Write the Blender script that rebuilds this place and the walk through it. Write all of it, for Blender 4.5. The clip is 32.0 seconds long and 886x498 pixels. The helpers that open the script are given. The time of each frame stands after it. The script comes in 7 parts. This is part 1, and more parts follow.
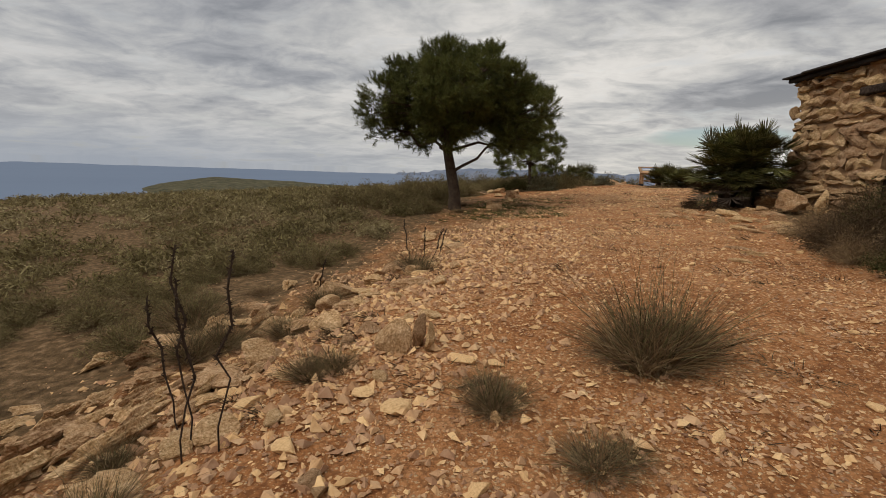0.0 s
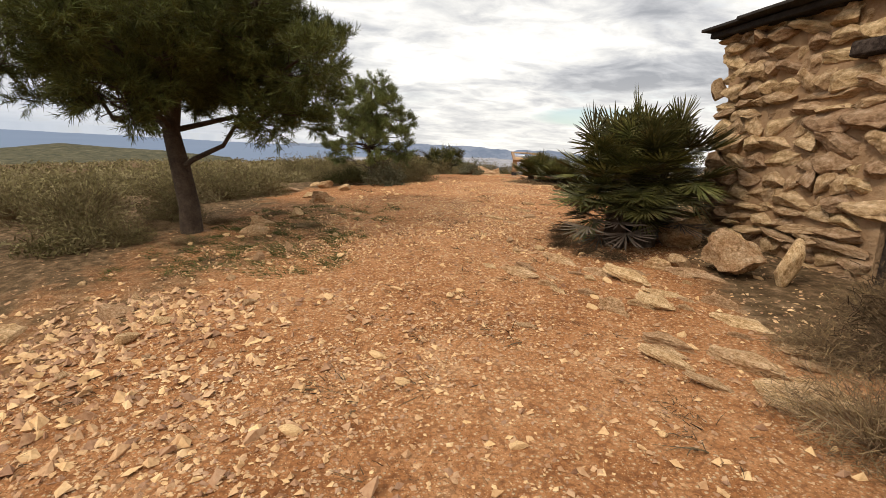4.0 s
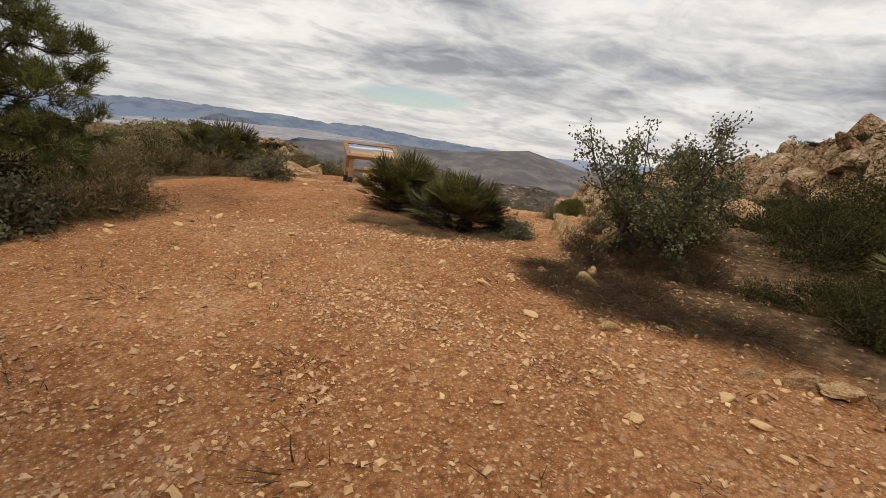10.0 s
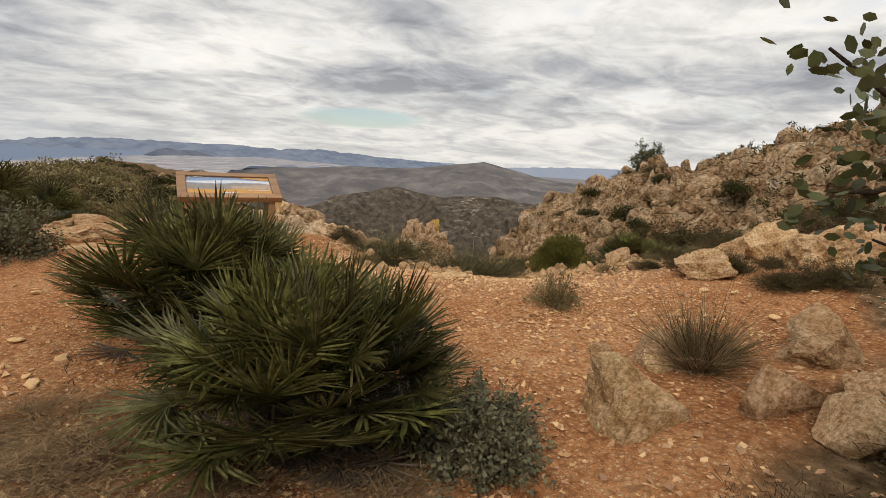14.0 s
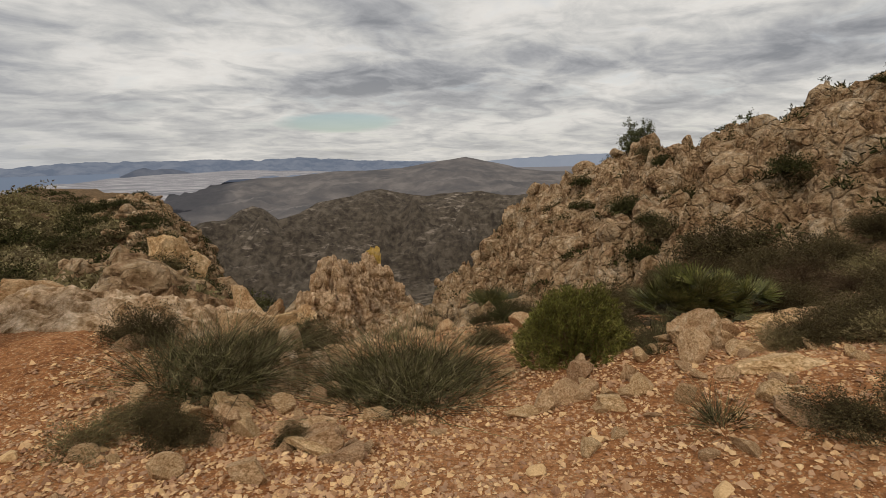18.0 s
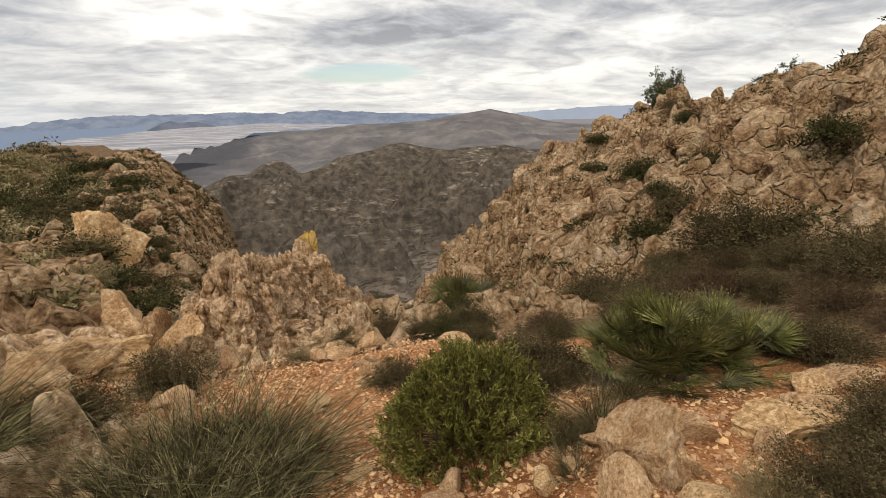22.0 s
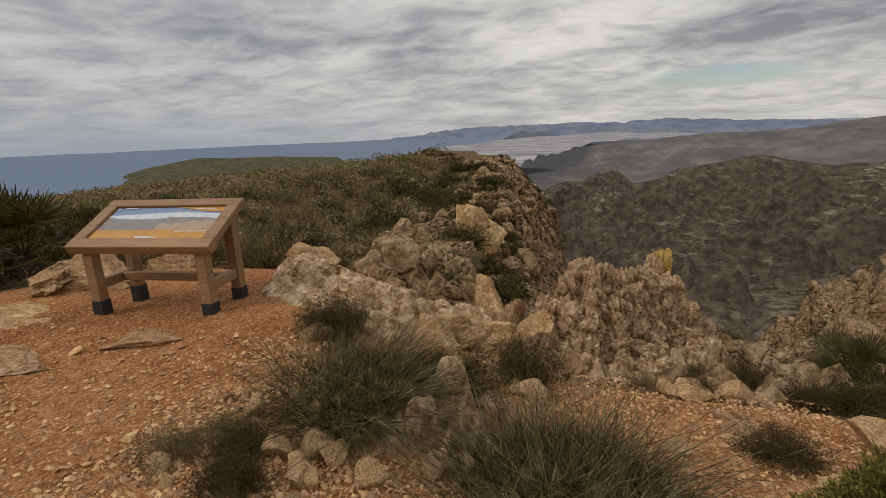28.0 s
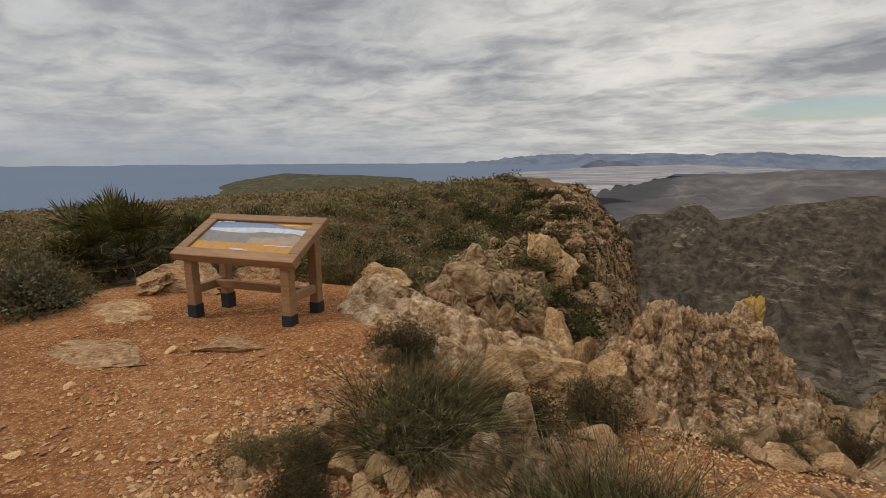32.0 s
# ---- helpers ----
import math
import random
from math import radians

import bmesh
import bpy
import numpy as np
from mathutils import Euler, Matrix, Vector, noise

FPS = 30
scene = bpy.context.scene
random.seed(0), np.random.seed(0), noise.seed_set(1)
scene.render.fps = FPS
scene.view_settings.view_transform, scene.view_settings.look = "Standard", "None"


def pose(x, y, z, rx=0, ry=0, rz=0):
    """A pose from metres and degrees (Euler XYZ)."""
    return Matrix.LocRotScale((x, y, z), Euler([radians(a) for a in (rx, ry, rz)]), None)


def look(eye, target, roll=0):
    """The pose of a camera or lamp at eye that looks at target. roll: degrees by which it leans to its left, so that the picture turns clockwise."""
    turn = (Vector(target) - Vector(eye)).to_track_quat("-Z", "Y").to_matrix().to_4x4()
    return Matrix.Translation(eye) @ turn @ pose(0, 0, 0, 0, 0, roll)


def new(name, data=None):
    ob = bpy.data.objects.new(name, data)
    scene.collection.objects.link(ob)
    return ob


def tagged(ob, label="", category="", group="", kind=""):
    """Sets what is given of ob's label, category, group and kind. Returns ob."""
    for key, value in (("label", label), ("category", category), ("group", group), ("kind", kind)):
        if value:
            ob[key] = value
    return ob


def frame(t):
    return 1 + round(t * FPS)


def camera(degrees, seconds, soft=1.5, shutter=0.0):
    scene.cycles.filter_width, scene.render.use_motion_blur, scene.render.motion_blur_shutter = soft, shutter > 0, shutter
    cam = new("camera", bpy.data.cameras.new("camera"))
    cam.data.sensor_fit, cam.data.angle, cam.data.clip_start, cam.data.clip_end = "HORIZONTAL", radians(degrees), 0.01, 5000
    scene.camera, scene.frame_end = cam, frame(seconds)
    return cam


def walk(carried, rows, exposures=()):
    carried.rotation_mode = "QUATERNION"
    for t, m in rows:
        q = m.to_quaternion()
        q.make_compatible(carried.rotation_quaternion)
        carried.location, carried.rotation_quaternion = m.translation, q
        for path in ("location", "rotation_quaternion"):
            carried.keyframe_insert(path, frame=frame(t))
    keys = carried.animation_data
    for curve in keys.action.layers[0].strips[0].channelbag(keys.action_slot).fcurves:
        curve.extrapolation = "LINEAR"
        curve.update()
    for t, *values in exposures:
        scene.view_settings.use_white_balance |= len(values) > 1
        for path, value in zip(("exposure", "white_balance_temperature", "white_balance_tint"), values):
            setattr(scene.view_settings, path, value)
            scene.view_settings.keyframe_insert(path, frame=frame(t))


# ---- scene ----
cam = camera(86.3, 32.0, 0.5)
PATH = [
    (0, (-0.925, -9.272, 0.981), (-1.471, -7.376, 0.654), 2.1),
    (0.5, (-0.842, -8.588, 0.979), (-1.2, -6.662, 0.578), 3.2),
    (1, (-0.63, -7.872, 1.013), (-0.902, -5.931, 0.614), 3.3),
    (1.5, (-0.465, -7.067, 1.121), (-0.69, -5.12, 0.727), 3.4),
    (2, (-0.239, -6.352, 1.253), (-0.432, -4.399, 0.865), 3.4),
    (2.5, (-0.043, -5.658, 1.382), (-0.22, -3.705, 0.99), 3.6),
    (3, (0.209, -5.013, 1.45), (0.049, -3.059, 1.057), 3.4),
    (3.5, (0.298, -4.315, 1.49), (0.152, -2.362, 1.087), 3.3),
    (5.5, (-0.118, -1.211, 1.593), (-0.103, 0.742, 1.162), 4.0),
    (6, (-0.141, -0.452, 1.657), (-0.127, 1.507, 1.254), 3.9),
    (6.5, (-0.221, 0.215, 1.704), (-0.2, 2.171, 1.287), 3.5),
    (7, (-0.244, 0.965, 1.685), (-0.216, 2.918, 1.255), 3.3),
    (7.5, (-0.128, 1.676, 1.683), (-0.059, 3.63, 1.265), 3.3),
    (8, (-0.031, 2.443, 1.752), (0.081, 4.396, 1.337), 4.4),
    (8.5, (0.196, 3.089, 1.801), (0.343, 5.038, 1.379), 5.3),
    (9, (0.239, 3.778, 1.804), (0.406, 5.723, 1.37), 6.3),
    (9.5, (0.379, 4.411, 1.868), (0.772, 6.317, 1.405), 6.8),
    (10, (0.427, 5.054, 1.892), (1.075, 6.894, 1.448), 7.6),
    (10.5, (0.651, 5.661, 1.935), (1.39, 7.462, 1.476), 7.0),
    (11, (0.746, 6.26, 1.888), (1.467, 8.068, 1.425), 6.7),
    (11.5, (1.135, 6.851, 1.879), (1.842, 8.661, 1.409), 6.3),
    (12, (1.43, 7.398, 1.988), (2.102, 9.22, 1.51), 5.6),
    (12.5, (1.719, 7.994, 1.935), (2.437, 9.812, 1.51), 5.1),
    (13, (2.045, 8.477, 1.955), (2.793, 10.289, 1.559), 4.5),
    (13.5, (2.363, 8.988, 1.908), (3.132, 10.796, 1.533), 3.8),
    (14, (2.702, 9.539, 1.949), (3.487, 11.342, 1.582), 3.2),
    (14.5, (3.068, 9.962, 1.953), (3.872, 11.756, 1.587), 2.8),
    (15, (3.491, 10.411, 1.971), (4.293, 12.207, 1.609), 2.4),
    (15.5, (3.861, 10.814, 1.983), (4.652, 12.614, 1.618), 1.9),
    (17.5, (4.77, 12.613, 1.955), (5.556, 14.415, 1.592), -1.2),
    (18, (5.101, 13.014, 1.952), (5.928, 14.796, 1.575), -1.4),
    (18.5, (5.367, 13.355, 1.974), (6.227, 15.118, 1.583), -1.5),
    (19, (5.779, 13.495, 1.958), (6.641, 15.256, 1.565), -1.5),
    (19.5, (6.133, 13.702, 2.009), (6.943, 15.485, 1.604), -1.6),
    (20, (6.408, 13.907, 2.005), (7.166, 15.71, 1.589), -1.9),
    (20.5, (6.657, 13.935, 2.006), (7.386, 15.743, 1.559), -2.2),
    (21, (6.774, 13.951, 2.045), (7.487, 15.756, 1.562), -2.1),
    (21.5, (6.828, 13.979, 2.083), (7.545, 15.77, 1.556), -1.7),
    (22, (6.828, 13.969, 2.104), (7.543, 15.751, 1.544), -1.6),
    (22.5, (6.854, 13.94, 2.083), (7.543, 15.725, 1.501), -1.9),
    (23, (7.055, 13.883, 2.108), (7.708, 15.672, 1.498), -2.2),
    (23.5, (7.17, 13.84, 2.109), (7.783, 15.636, 1.477), -2.6),
    (24, (7.194, 13.88, 2.104), (7.773, 15.681, 1.452), -2.8),
    (24.5, (7.178, 13.905, 2.105), (7.724, 15.709, 1.436), -3.1),
    (26.5, (6.991, 14.106, 2.049), (7.093, 16.013, 1.456), -4.0),
    (27, (6.649, 14.173, 2.062), (6.477, 16.099, 1.553), -4.3),
    (27.5, (6.472, 14.215, 2.125), (6.078, 16.118, 1.652), -3.5),
    (28, (6.405, 14.215, 2.108), (5.848, 16.075, 1.628), -2.4),
    (28.5, (6.353, 14.198, 2.062), (5.742, 16.041, 1.581), -2.0),
    (29, (6.361, 14.189, 2.065), (5.704, 16.017, 1.589), -1.8),
    (29.5, (6.361, 14.197, 2.077), (5.662, 16.013, 1.618), -1.3),
    (30, (6.341, 14.184, 2.132), (5.61, 15.993, 1.694), -1.0),
    (30.5, (6.371, 14.188, 2.156), (5.607, 15.989, 1.738), -0.8),
    (31, (6.366, 14.176, 2.161), (5.575, 15.969, 1.761), -0.6),
    (31.5, (6.362, 14.18, 2.162), (5.55, 15.967, 1.774), -0.4),
    (32, (6.352, 14.2, 2.164), (5.523, 15.981, 1.786), -0.2),
]
walk(cam, [(t, look(eye, target, roll)) for t, eye, target, roll in PATH],
     [(t, stops, 6900, 10) for t, stops in ((0, -0.27), (1, 0.15), (2, 0.4), (3, 0.45), (6, 0.55), (7, 0.5), (8, 0.35), (9.5, 0.05), (11, 0.0), (14, 0.1), (15, -0.05), (18, -0.25), (20, -0.08), (21, 0), (22.5, 0.52), (24, 0.75), (26.5, 0.6), (27.3, -0.14), (28.5, -0.36), (30, -0.22), (32, -0.28))])

# ---- light ----
def node(nt, kind, inputs=()):
    n = nt.nodes.new(kind)
    for key in inputs:
        n.inputs[key].default_value = inputs[key]
    return n


def mathn(nt, op, a, b=None, c=None):
    n = nt.nodes.new("ShaderNodeMath")
    n.operation = op
    for i, v in enumerate((a, b, c)):
        if v is None:
            continue
        if isinstance(v, (int, float)):
            n.inputs[i].default_value = v
        else:
            nt.links.new(v, n.inputs[i])
    return n.outputs[0]


def ramp(nt, fac, stops):
    n = nt.nodes.new("ShaderNodeValToRGB")
    e = n.color_ramp.elements
    while len(e) < len(stops):
        e.new(0.5)
    for el, (p, c) in zip(e, stops):
        el.position, el.color = p, (c if len(c) == 4 else (*c, 1))
    nt.links.new(fac, n.inputs[0])
    return n.outputs[0]


def mixc(nt, fac, a, b, blend="MIX"):
    n = nt.nodes.new("ShaderNodeMix")
    n.data_type, n.blend_type = "RGBA", blend
    for sock, v in ((n.inputs[0], fac), (n.inputs[6], a), (n.inputs[7], b)):
        if isinstance(v, (int, float)):
            sock.default_value = v
        elif isinstance(v, tuple):
            sock.default_value = v if len(v) == 4 else (*v, 1)
        else:
            nt.links.new(v, sock)
    return n.outputs[2]


def noise_tex(nt, vec, scale, detail=4, rough=0.55, dist=0.0):
    n = node(nt, "ShaderNodeTexNoise", inputs={"Scale": scale, "Detail": detail, "Roughness": rough, "Distortion": dist})
    if vec is not None:
        nt.links.new(vec, n.inputs["Vector"])
    return n.outputs[0]


world = bpy.data.worlds.new("overcast_sky")
scene.world = world
world.use_nodes = True
wt = world.node_tree
wt.nodes.clear()
co = node(wt, "ShaderNodeTexCoord").outputs["Generated"]
sep = node(wt, "ShaderNodeSeparateXYZ")
wt.links.new(co, sep.inputs[0])
dx, dy, dz = sep.outputs
up = mathn(wt, "MAXIMUM", dz, 0.0)
den = mathn(wt, "ADD", up, 0.15)
px, py = mathn(wt, "DIVIDE", dx, den), mathn(wt, "DIVIDE", dy, den)
comb = node(wt, "ShaderNodeCombineXYZ")
wt.links.new(px, comb.inputs[0])
wt.links.new(py, comb.inputs[1])
stretch = node(wt, "ShaderNodeMapping")
stretch.inputs["Rotation"].default_value = (0, 0, radians(18))
stretch.inputs["Scale"].default_value = (0.95, 1.15, 1)
stretch.inputs["Location"].default_value = (3.1, 0.6, 0)
wt.links.new(comb.outputs[0], stretch.inputs[0])
big = noise_tex(wt, stretch.outputs[0], 0.8, 4, 0.5, 0.5)
mid = noise_tex(wt, stretch.outputs[0], 2.6, 7, 0.56, 0.7)
fine_n = noise_tex(wt, stretch.outputs[0], 8.0, 5, 0.6, 0.3)
field = mathn(wt, "ADD", mathn(wt, "MULTIPLY", big, 0.50), mathn(wt, "ADD", mathn(wt, "MULTIPLY", mid, 0.38), mathn(wt, "MULTIPLY", fine_n, 0.12)))
cloud = ramp(wt, field, [(0.37, (0.29, 0.31, 0.35)), (0.445, (0.45, 0.47, 0.51)), (0.51, (0.64, 0.655, 0.67)), (0.57, (0.83, 0.83, 0.83)), (0.66, (0.97, 0.97, 0.96))])
# towards the horizon the layers run together into pale haze, bluer over the sea
low = ramp(wt, dz, [(0.0, (1, 1, 1)), (0.16, (0, 0, 0))])
pale = mixc(wt, mathn(wt, "MULTIPLY", low, 0.45), cloud, (0.76, 0.755, 0.73))
seaward = ramp(wt, mathn(wt, "MULTIPLY", dx, -1.0), [(0.05, (0, 0, 0)), (0.75, (1, 1, 1))])
hz = ramp(wt, dz, [(0.0, (1, 1, 1)), (0.085, (0, 0, 0))])
pale = mixc(wt, mathn(wt, "MULTIPLY", seaward, mathn(wt, "MULTIPLY", hz, 0.8)), pale, (0.36, 0.42, 0.52))
pale = mixc(wt, mathn(wt, "MULTIPLY", seaward, 0.28), pale, (0.36, 0.41, 0.50))
# a gap of clear sky low in the north
sky = node(wt, "ShaderNodeTexSky")
sky.sky_type, sky.sun_disc, sky.sun_elevation, sky.sun_rotation = "NISHITA", False, radians(42), radians(231)
clear = node(wt, "ShaderNodeVectorMath")
clear.operation = "SCALE"
wt.links.new(sky.outputs[0], clear.inputs[0])
clear.inputs["Scale"].default_value = 0.10
gx = mathn(wt, "DIVIDE", mathn(wt, "ADD", dx, -0.23), 0.13)
gz = mathn(wt, "DIVIDE", mathn(wt, "ADD", dz, -0.075), 0.022)
gap = mathn(wt, "SUBTRACT", 1.0, mathn(wt, "ADD", mathn(wt, "MULTIPLY", gx, gx), mathn(wt, "MULTIPLY", gz, gz)))
gap = mathn(wt, "MULTIPLY", mathn(wt, "MAXIMUM", gap, 0.0), mathn(wt, "GREATER_THAN", dy, 0.0))
gap = ramp(wt, mathn(wt, "ADD", gap, mathn(wt, "MULTIPLY", mathn(wt, "ADD", mid, -0.5), 0.9)), [(0.05, (0, 0, 0)), (0.6, (0.9, 0.9, 0.9))])
sky_col = mixc(wt, gap, pale, clear.outputs[0])
# an overcast sky is about twice as bright overhead as near the horizon
lift = mathn(wt, "ADD", mathn(wt, "MULTIPLY", ramp(wt, dz, [(0.30, (0, 0, 0)), (0.95, (1, 1, 1))]), 1.1), 1.0)
bg = node(wt, "ShaderNodeBackground")
wt.links.new(sky_col, bg.inputs[0])
wt.links.new(lift, bg.inputs[1])
wo = node(wt, "ShaderNodeOutputWorld")
wt.links.new(bg.outputs[0], wo.inputs[0])

sun = new("sun", bpy.data.lights.new("sun", "SUN"))
sun.data.energy, sun.data.angle, sun.data.color = 1.4, radians(10), (1.0, 0.95, 0.88)
sun.matrix_world = look((0, 0, 35), (30, 24, 0))

# ---- materials ----
def surface(name, stops, scale=3.0, detail=6, rough=0.9, bump=0.4, bump_scale=25.0, vary=0.0, speck=None, spec=0.12, attr=None, trans=0.0, island=0.0, crack=0.0, relief=0.04, patch=None, grain=0.0):
    """A rough natural surface: two scales of colour variation, fine relief, optional specks and per-piece variation."""
    m = bpy.data.materials.new(name)
    m.use_nodes = True
    nt = m.node_tree
    bsdf = nt.nodes["Principled BSDF"]
    tc = node(nt, "ShaderNodeTexCoord").outputs["Object"]
    a = noise_tex(nt, tc, scale, detail, 0.6)
    b = noise_tex(nt, tc, scale * 7.3, 4, 0.6)
    f = mathn(nt, "ADD", mathn(nt, "MULTIPLY", a, 0.65), mathn(nt, "MULTIPLY", b, 0.35))
    col = ramp(nt, f, stops)
    if speck:
        vs, lo, hi, sc = speck
        v = node(nt, "ShaderNodeTexVoronoi", {"Scale": vs})
        nt.links.new(tc, v.inputs["Vector"])
        sp = ramp(nt, v.outputs["Distance"], [(lo, (1, 1, 1)), (hi, (0, 0, 0))])
        col = mixc(nt, sp, col, sc)
    if patch:
        pc, psc, lo, hi = patch
        pm = ramp(nt, noise_tex(nt, tc, psc, 6, 0.65), [(lo, (0, 0, 0)), (hi, (1, 1, 1))])
        col = mixc(nt, pm, col, pc)
    if grain:
        gn = noise_tex(nt, tc, grain, 8, 0.75)
        gv = node(nt, "ShaderNodeHueSaturation")
        nt.links.new(col, gv.inputs["Color"])
        nt.links.new(mathn(nt, "ADD", mathn(nt, "MULTIPLY", gn, 3.1), -0.55), gv.inputs["Value"])
        nt.links.new(mathn(nt, "ADD", mathn(nt, "MULTIPLY", gn, -0.6), 1.3), gv.inputs["Saturation"])
        col = gv.outputs[0]
    if vary or island:
        if vary:
            r = node(nt, "ShaderNodeObjectInfo").outputs["Random"]
            amt = vary
        else:
            r = node(nt, "ShaderNodeNewGeometry").outputs["Random Per Island"]
            amt = island
        hsv = node(nt, "ShaderNodeHueSaturation")
        nt.links.new(col, hsv.inputs["Color"])
        nt.links.new(mathn(nt, "ADD", mathn(nt, "MULTIPLY", r, 2 * amt), 1 - amt), hsv.inputs["Value"])
        nt.links.new(mathn(nt, "ADD", mathn(nt, "MULTIPLY", r, amt * 0.06), 0.5 - amt * 0.03), hsv.inputs["Hue"])
        col = hsv.outputs[0]
    nt.links.new(col, bsdf.inputs["Base Color"])
    bsdf.inputs["Roughness"].default_value = rough
    bsdf.inputs["Specular IOR Level"].default_value = spec
    if bump:
        n1 = noise_tex(nt, tc, bump_scale, 8, 0.65)
        if crack:
            ed = node(nt, "ShaderNodeTexVoronoi", {"Scale": crack})
            ed.feature = "DISTANCE_TO_EDGE"
            warp = node(nt, "ShaderNodeVectorMath")
            warp.operation = "MULTIPLY_ADD"
            wn = node(nt, "ShaderNodeTexNoise", {"Scale": crack * 1.3, "Detail": 3.0})
            nt.links.new(tc, wn.inputs["Vector"])
            nt.links.new(wn.outputs["Color"], warp.inputs[0])
            warp.inputs[1].default_value = (0.9 / crack,) * 3
            nt.links.new(tc, warp.inputs[2])
            nt.links.new(warp.outputs[0], ed.inputs["Vector"])
            line = ramp(nt, ed.outputs["Distance"], [(0.0, (0, 0, 0)), (0.10, (1, 1, 1))])
            n1 = mathn(nt, "ADD", mathn(nt, "MULTIPLY", n1, 1.4), mathn(nt, "MULTIPLY", line, 0.7))
        bn = node(nt, "ShaderNodeBump", {"Strength": bump, "Distance": relief})
        nt.links.new(n1, bn.inputs["Height"])
        nt.links.new(bn.outputs[0], bsdf.inputs["Normal"])
    if trans:
        tr = node(nt, "ShaderNodeBsdfTranslucent")
        nt.links.new(col, tr.inputs[0])
        mx = node(nt, "ShaderNodeMixShader", {0: trans})
        nt.links.new(bsdf.outputs[0], mx.inputs[1])
        nt.links.new(tr.outputs[0], mx.inputs[2])
        nt.links.new(mx.outputs[0], nt.nodes["Material Output"].inputs[0])
    return m


ROCK = surface("limestone", [(0.31, (0.23, 0.118, 0.05)), (0.43, (0.38, 0.215, 0.1)), (0.54, (0.48, 0.308, 0.163)), (0.7, (0.56, 0.41, 0.255))], 2.2, 9, 0.92, 1.0, 20.0, vary=0.16, relief=0.03, grain=10.0)
ROCK_SMALL = surface("broken_limestone", [(0.30, (0.22, 0.115, 0.05)), (0.45, (0.37, 0.222, 0.11)), (0.6, (0.46, 0.305, 0.17)), (0.75, (0.53, 0.39, 0.25))], 2.4, 6, 0.92, 0.9, 9.0, vary=0.2, relief=0.02, grain=9.0)
CRAG = surface("pitted_limestone", [(0.34, (0.16, 0.085, 0.04)), (0.43, (0.37, 0.225, 0.115)), (0.53, (0.55, 0.38, 0.23)), (0.67, (0.66, 0.51, 0.355))], 4.5, 9, 0.93, 1.0, 26.0, relief=0.06, patch=((0.365, 0.197, 0.0474), 3.5, 0.65, 0.75), grain=9.0)
ROCK_GREY = surface("weathered_limestone", [(0.37, (0.131, 0.0696, 0.0327)), (0.45, (0.335, 0.2, 0.102)), (0.53, (0.483, 0.323, 0.18)), (0.66, (0.572, 0.441, 0.302))], 1.1, 9, 0.92, 1.0, 7.0, crack=2.3, relief=0.17, grain=5.0)
STONE = surface("loose_stone", [(0.28, (0.315, 0.154, 0.0701)), (0.5, (0.525, 0.314, 0.167)), (0.75, (0.6, 0.42, 0.255))], 5.0, 5, 0.92, 0.5, 30.0, island=0.4)
LICHEN = surface("orange_lichen_rock", [(0.35, (0.292, 0.226, 0.146)), (0.48, (0.409, 0.27, 0.0803)), (0.65, (0.423, 0.241, 0.0365))], 2.0, 6, 0.95, 0.8, 8.0, grain=6.0)
ESPARTO = surface("esparto_blades", [(0.32, (0.024, 0.02, 0.008)), (0.5, (0.082, 0.068, 0.03)), (0.68, (0.28, 0.225, 0.13))], 9.0, 3, 0.85, 0, vary=0.0, island=0.7, trans=0.04, spec=0.03)
DRY = surface("dry_twigs", [(0.3, (0.105, 0.0622, 0.031)), (0.55, (0.203, 0.132, 0.0688)), (0.75, (0.324, 0.233, 0.138))], 4.0, 3, 0.85, 0, island=0.4)
LEAF = surface("shrub_leaves", [(0.3, (0.042, 0.0384, 0.0084)), (0.5, (0.125, 0.112, 0.026)), (0.72, (0.29, 0.26, 0.078))], 3.0, 3, 0.6, 0, island=0.55, trans=0.12, spec=0.1)
DARKLEAF = surface("dark_scrub_leaves", [(0.3, (0.0224, 0.0214, 0.00816)), (0.55, (0.049, 0.0459, 0.0163)), (0.8, (0.107, 0.0938, 0.0357))], 3.0, 3, 0.75, 0, island=0.5, trans=0.06, spec=0.04)
BROWNLEAF = surface("brown_thicket_leaves", [(0.3, (0.0324, 0.0238, 0.0108)), (0.52, (0.0792, 0.0598, 0.0274)), (0.75, (0.18, 0.133, 0.072))], 1.5, 3, 0.8, 0, island=0.5, trans=0.06, spec=0.04)
DARKTWIG = surface("dark_brushwood", [(0.3, (0.03, 0.018, 0.0096)), (0.52, (0.078, 0.0498, 0.027)), (0.75, (0.18, 0.12, 0.072))], 3.0, 3, 0.85, 0, island=0.45, spec=0.05)
WEED = surface("green_weeds", [(0.3, (0.045, 0.0495, 0.0126)), (0.55, (0.0855, 0.09, 0.027)), (0.8, (0.153, 0.149, 0.054))], 3.0, 3, 0.7, 0, island=0.4, trans=0.12, spec=0.06)
SAGE = surface("grey_green_leaves", [(0.3, (0.072, 0.069, 0.036)), (0.55, (0.132, 0.123, 0.072)), (0.8, (0.204, 0.186, 0.12))], 3.0, 3, 0.75, 0, island=0.35, trans=0.1)
SCRUB = surface("scrub_leaves", [(0.32, (0.0765, 0.0612, 0.0229)), (0.5, (0.184, 0.145, 0.0688)), (0.7, (0.337, 0.268, 0.153))], 0.45, 4, 0.85, 0, island=0.4, trans=0.08, spec=0.05)
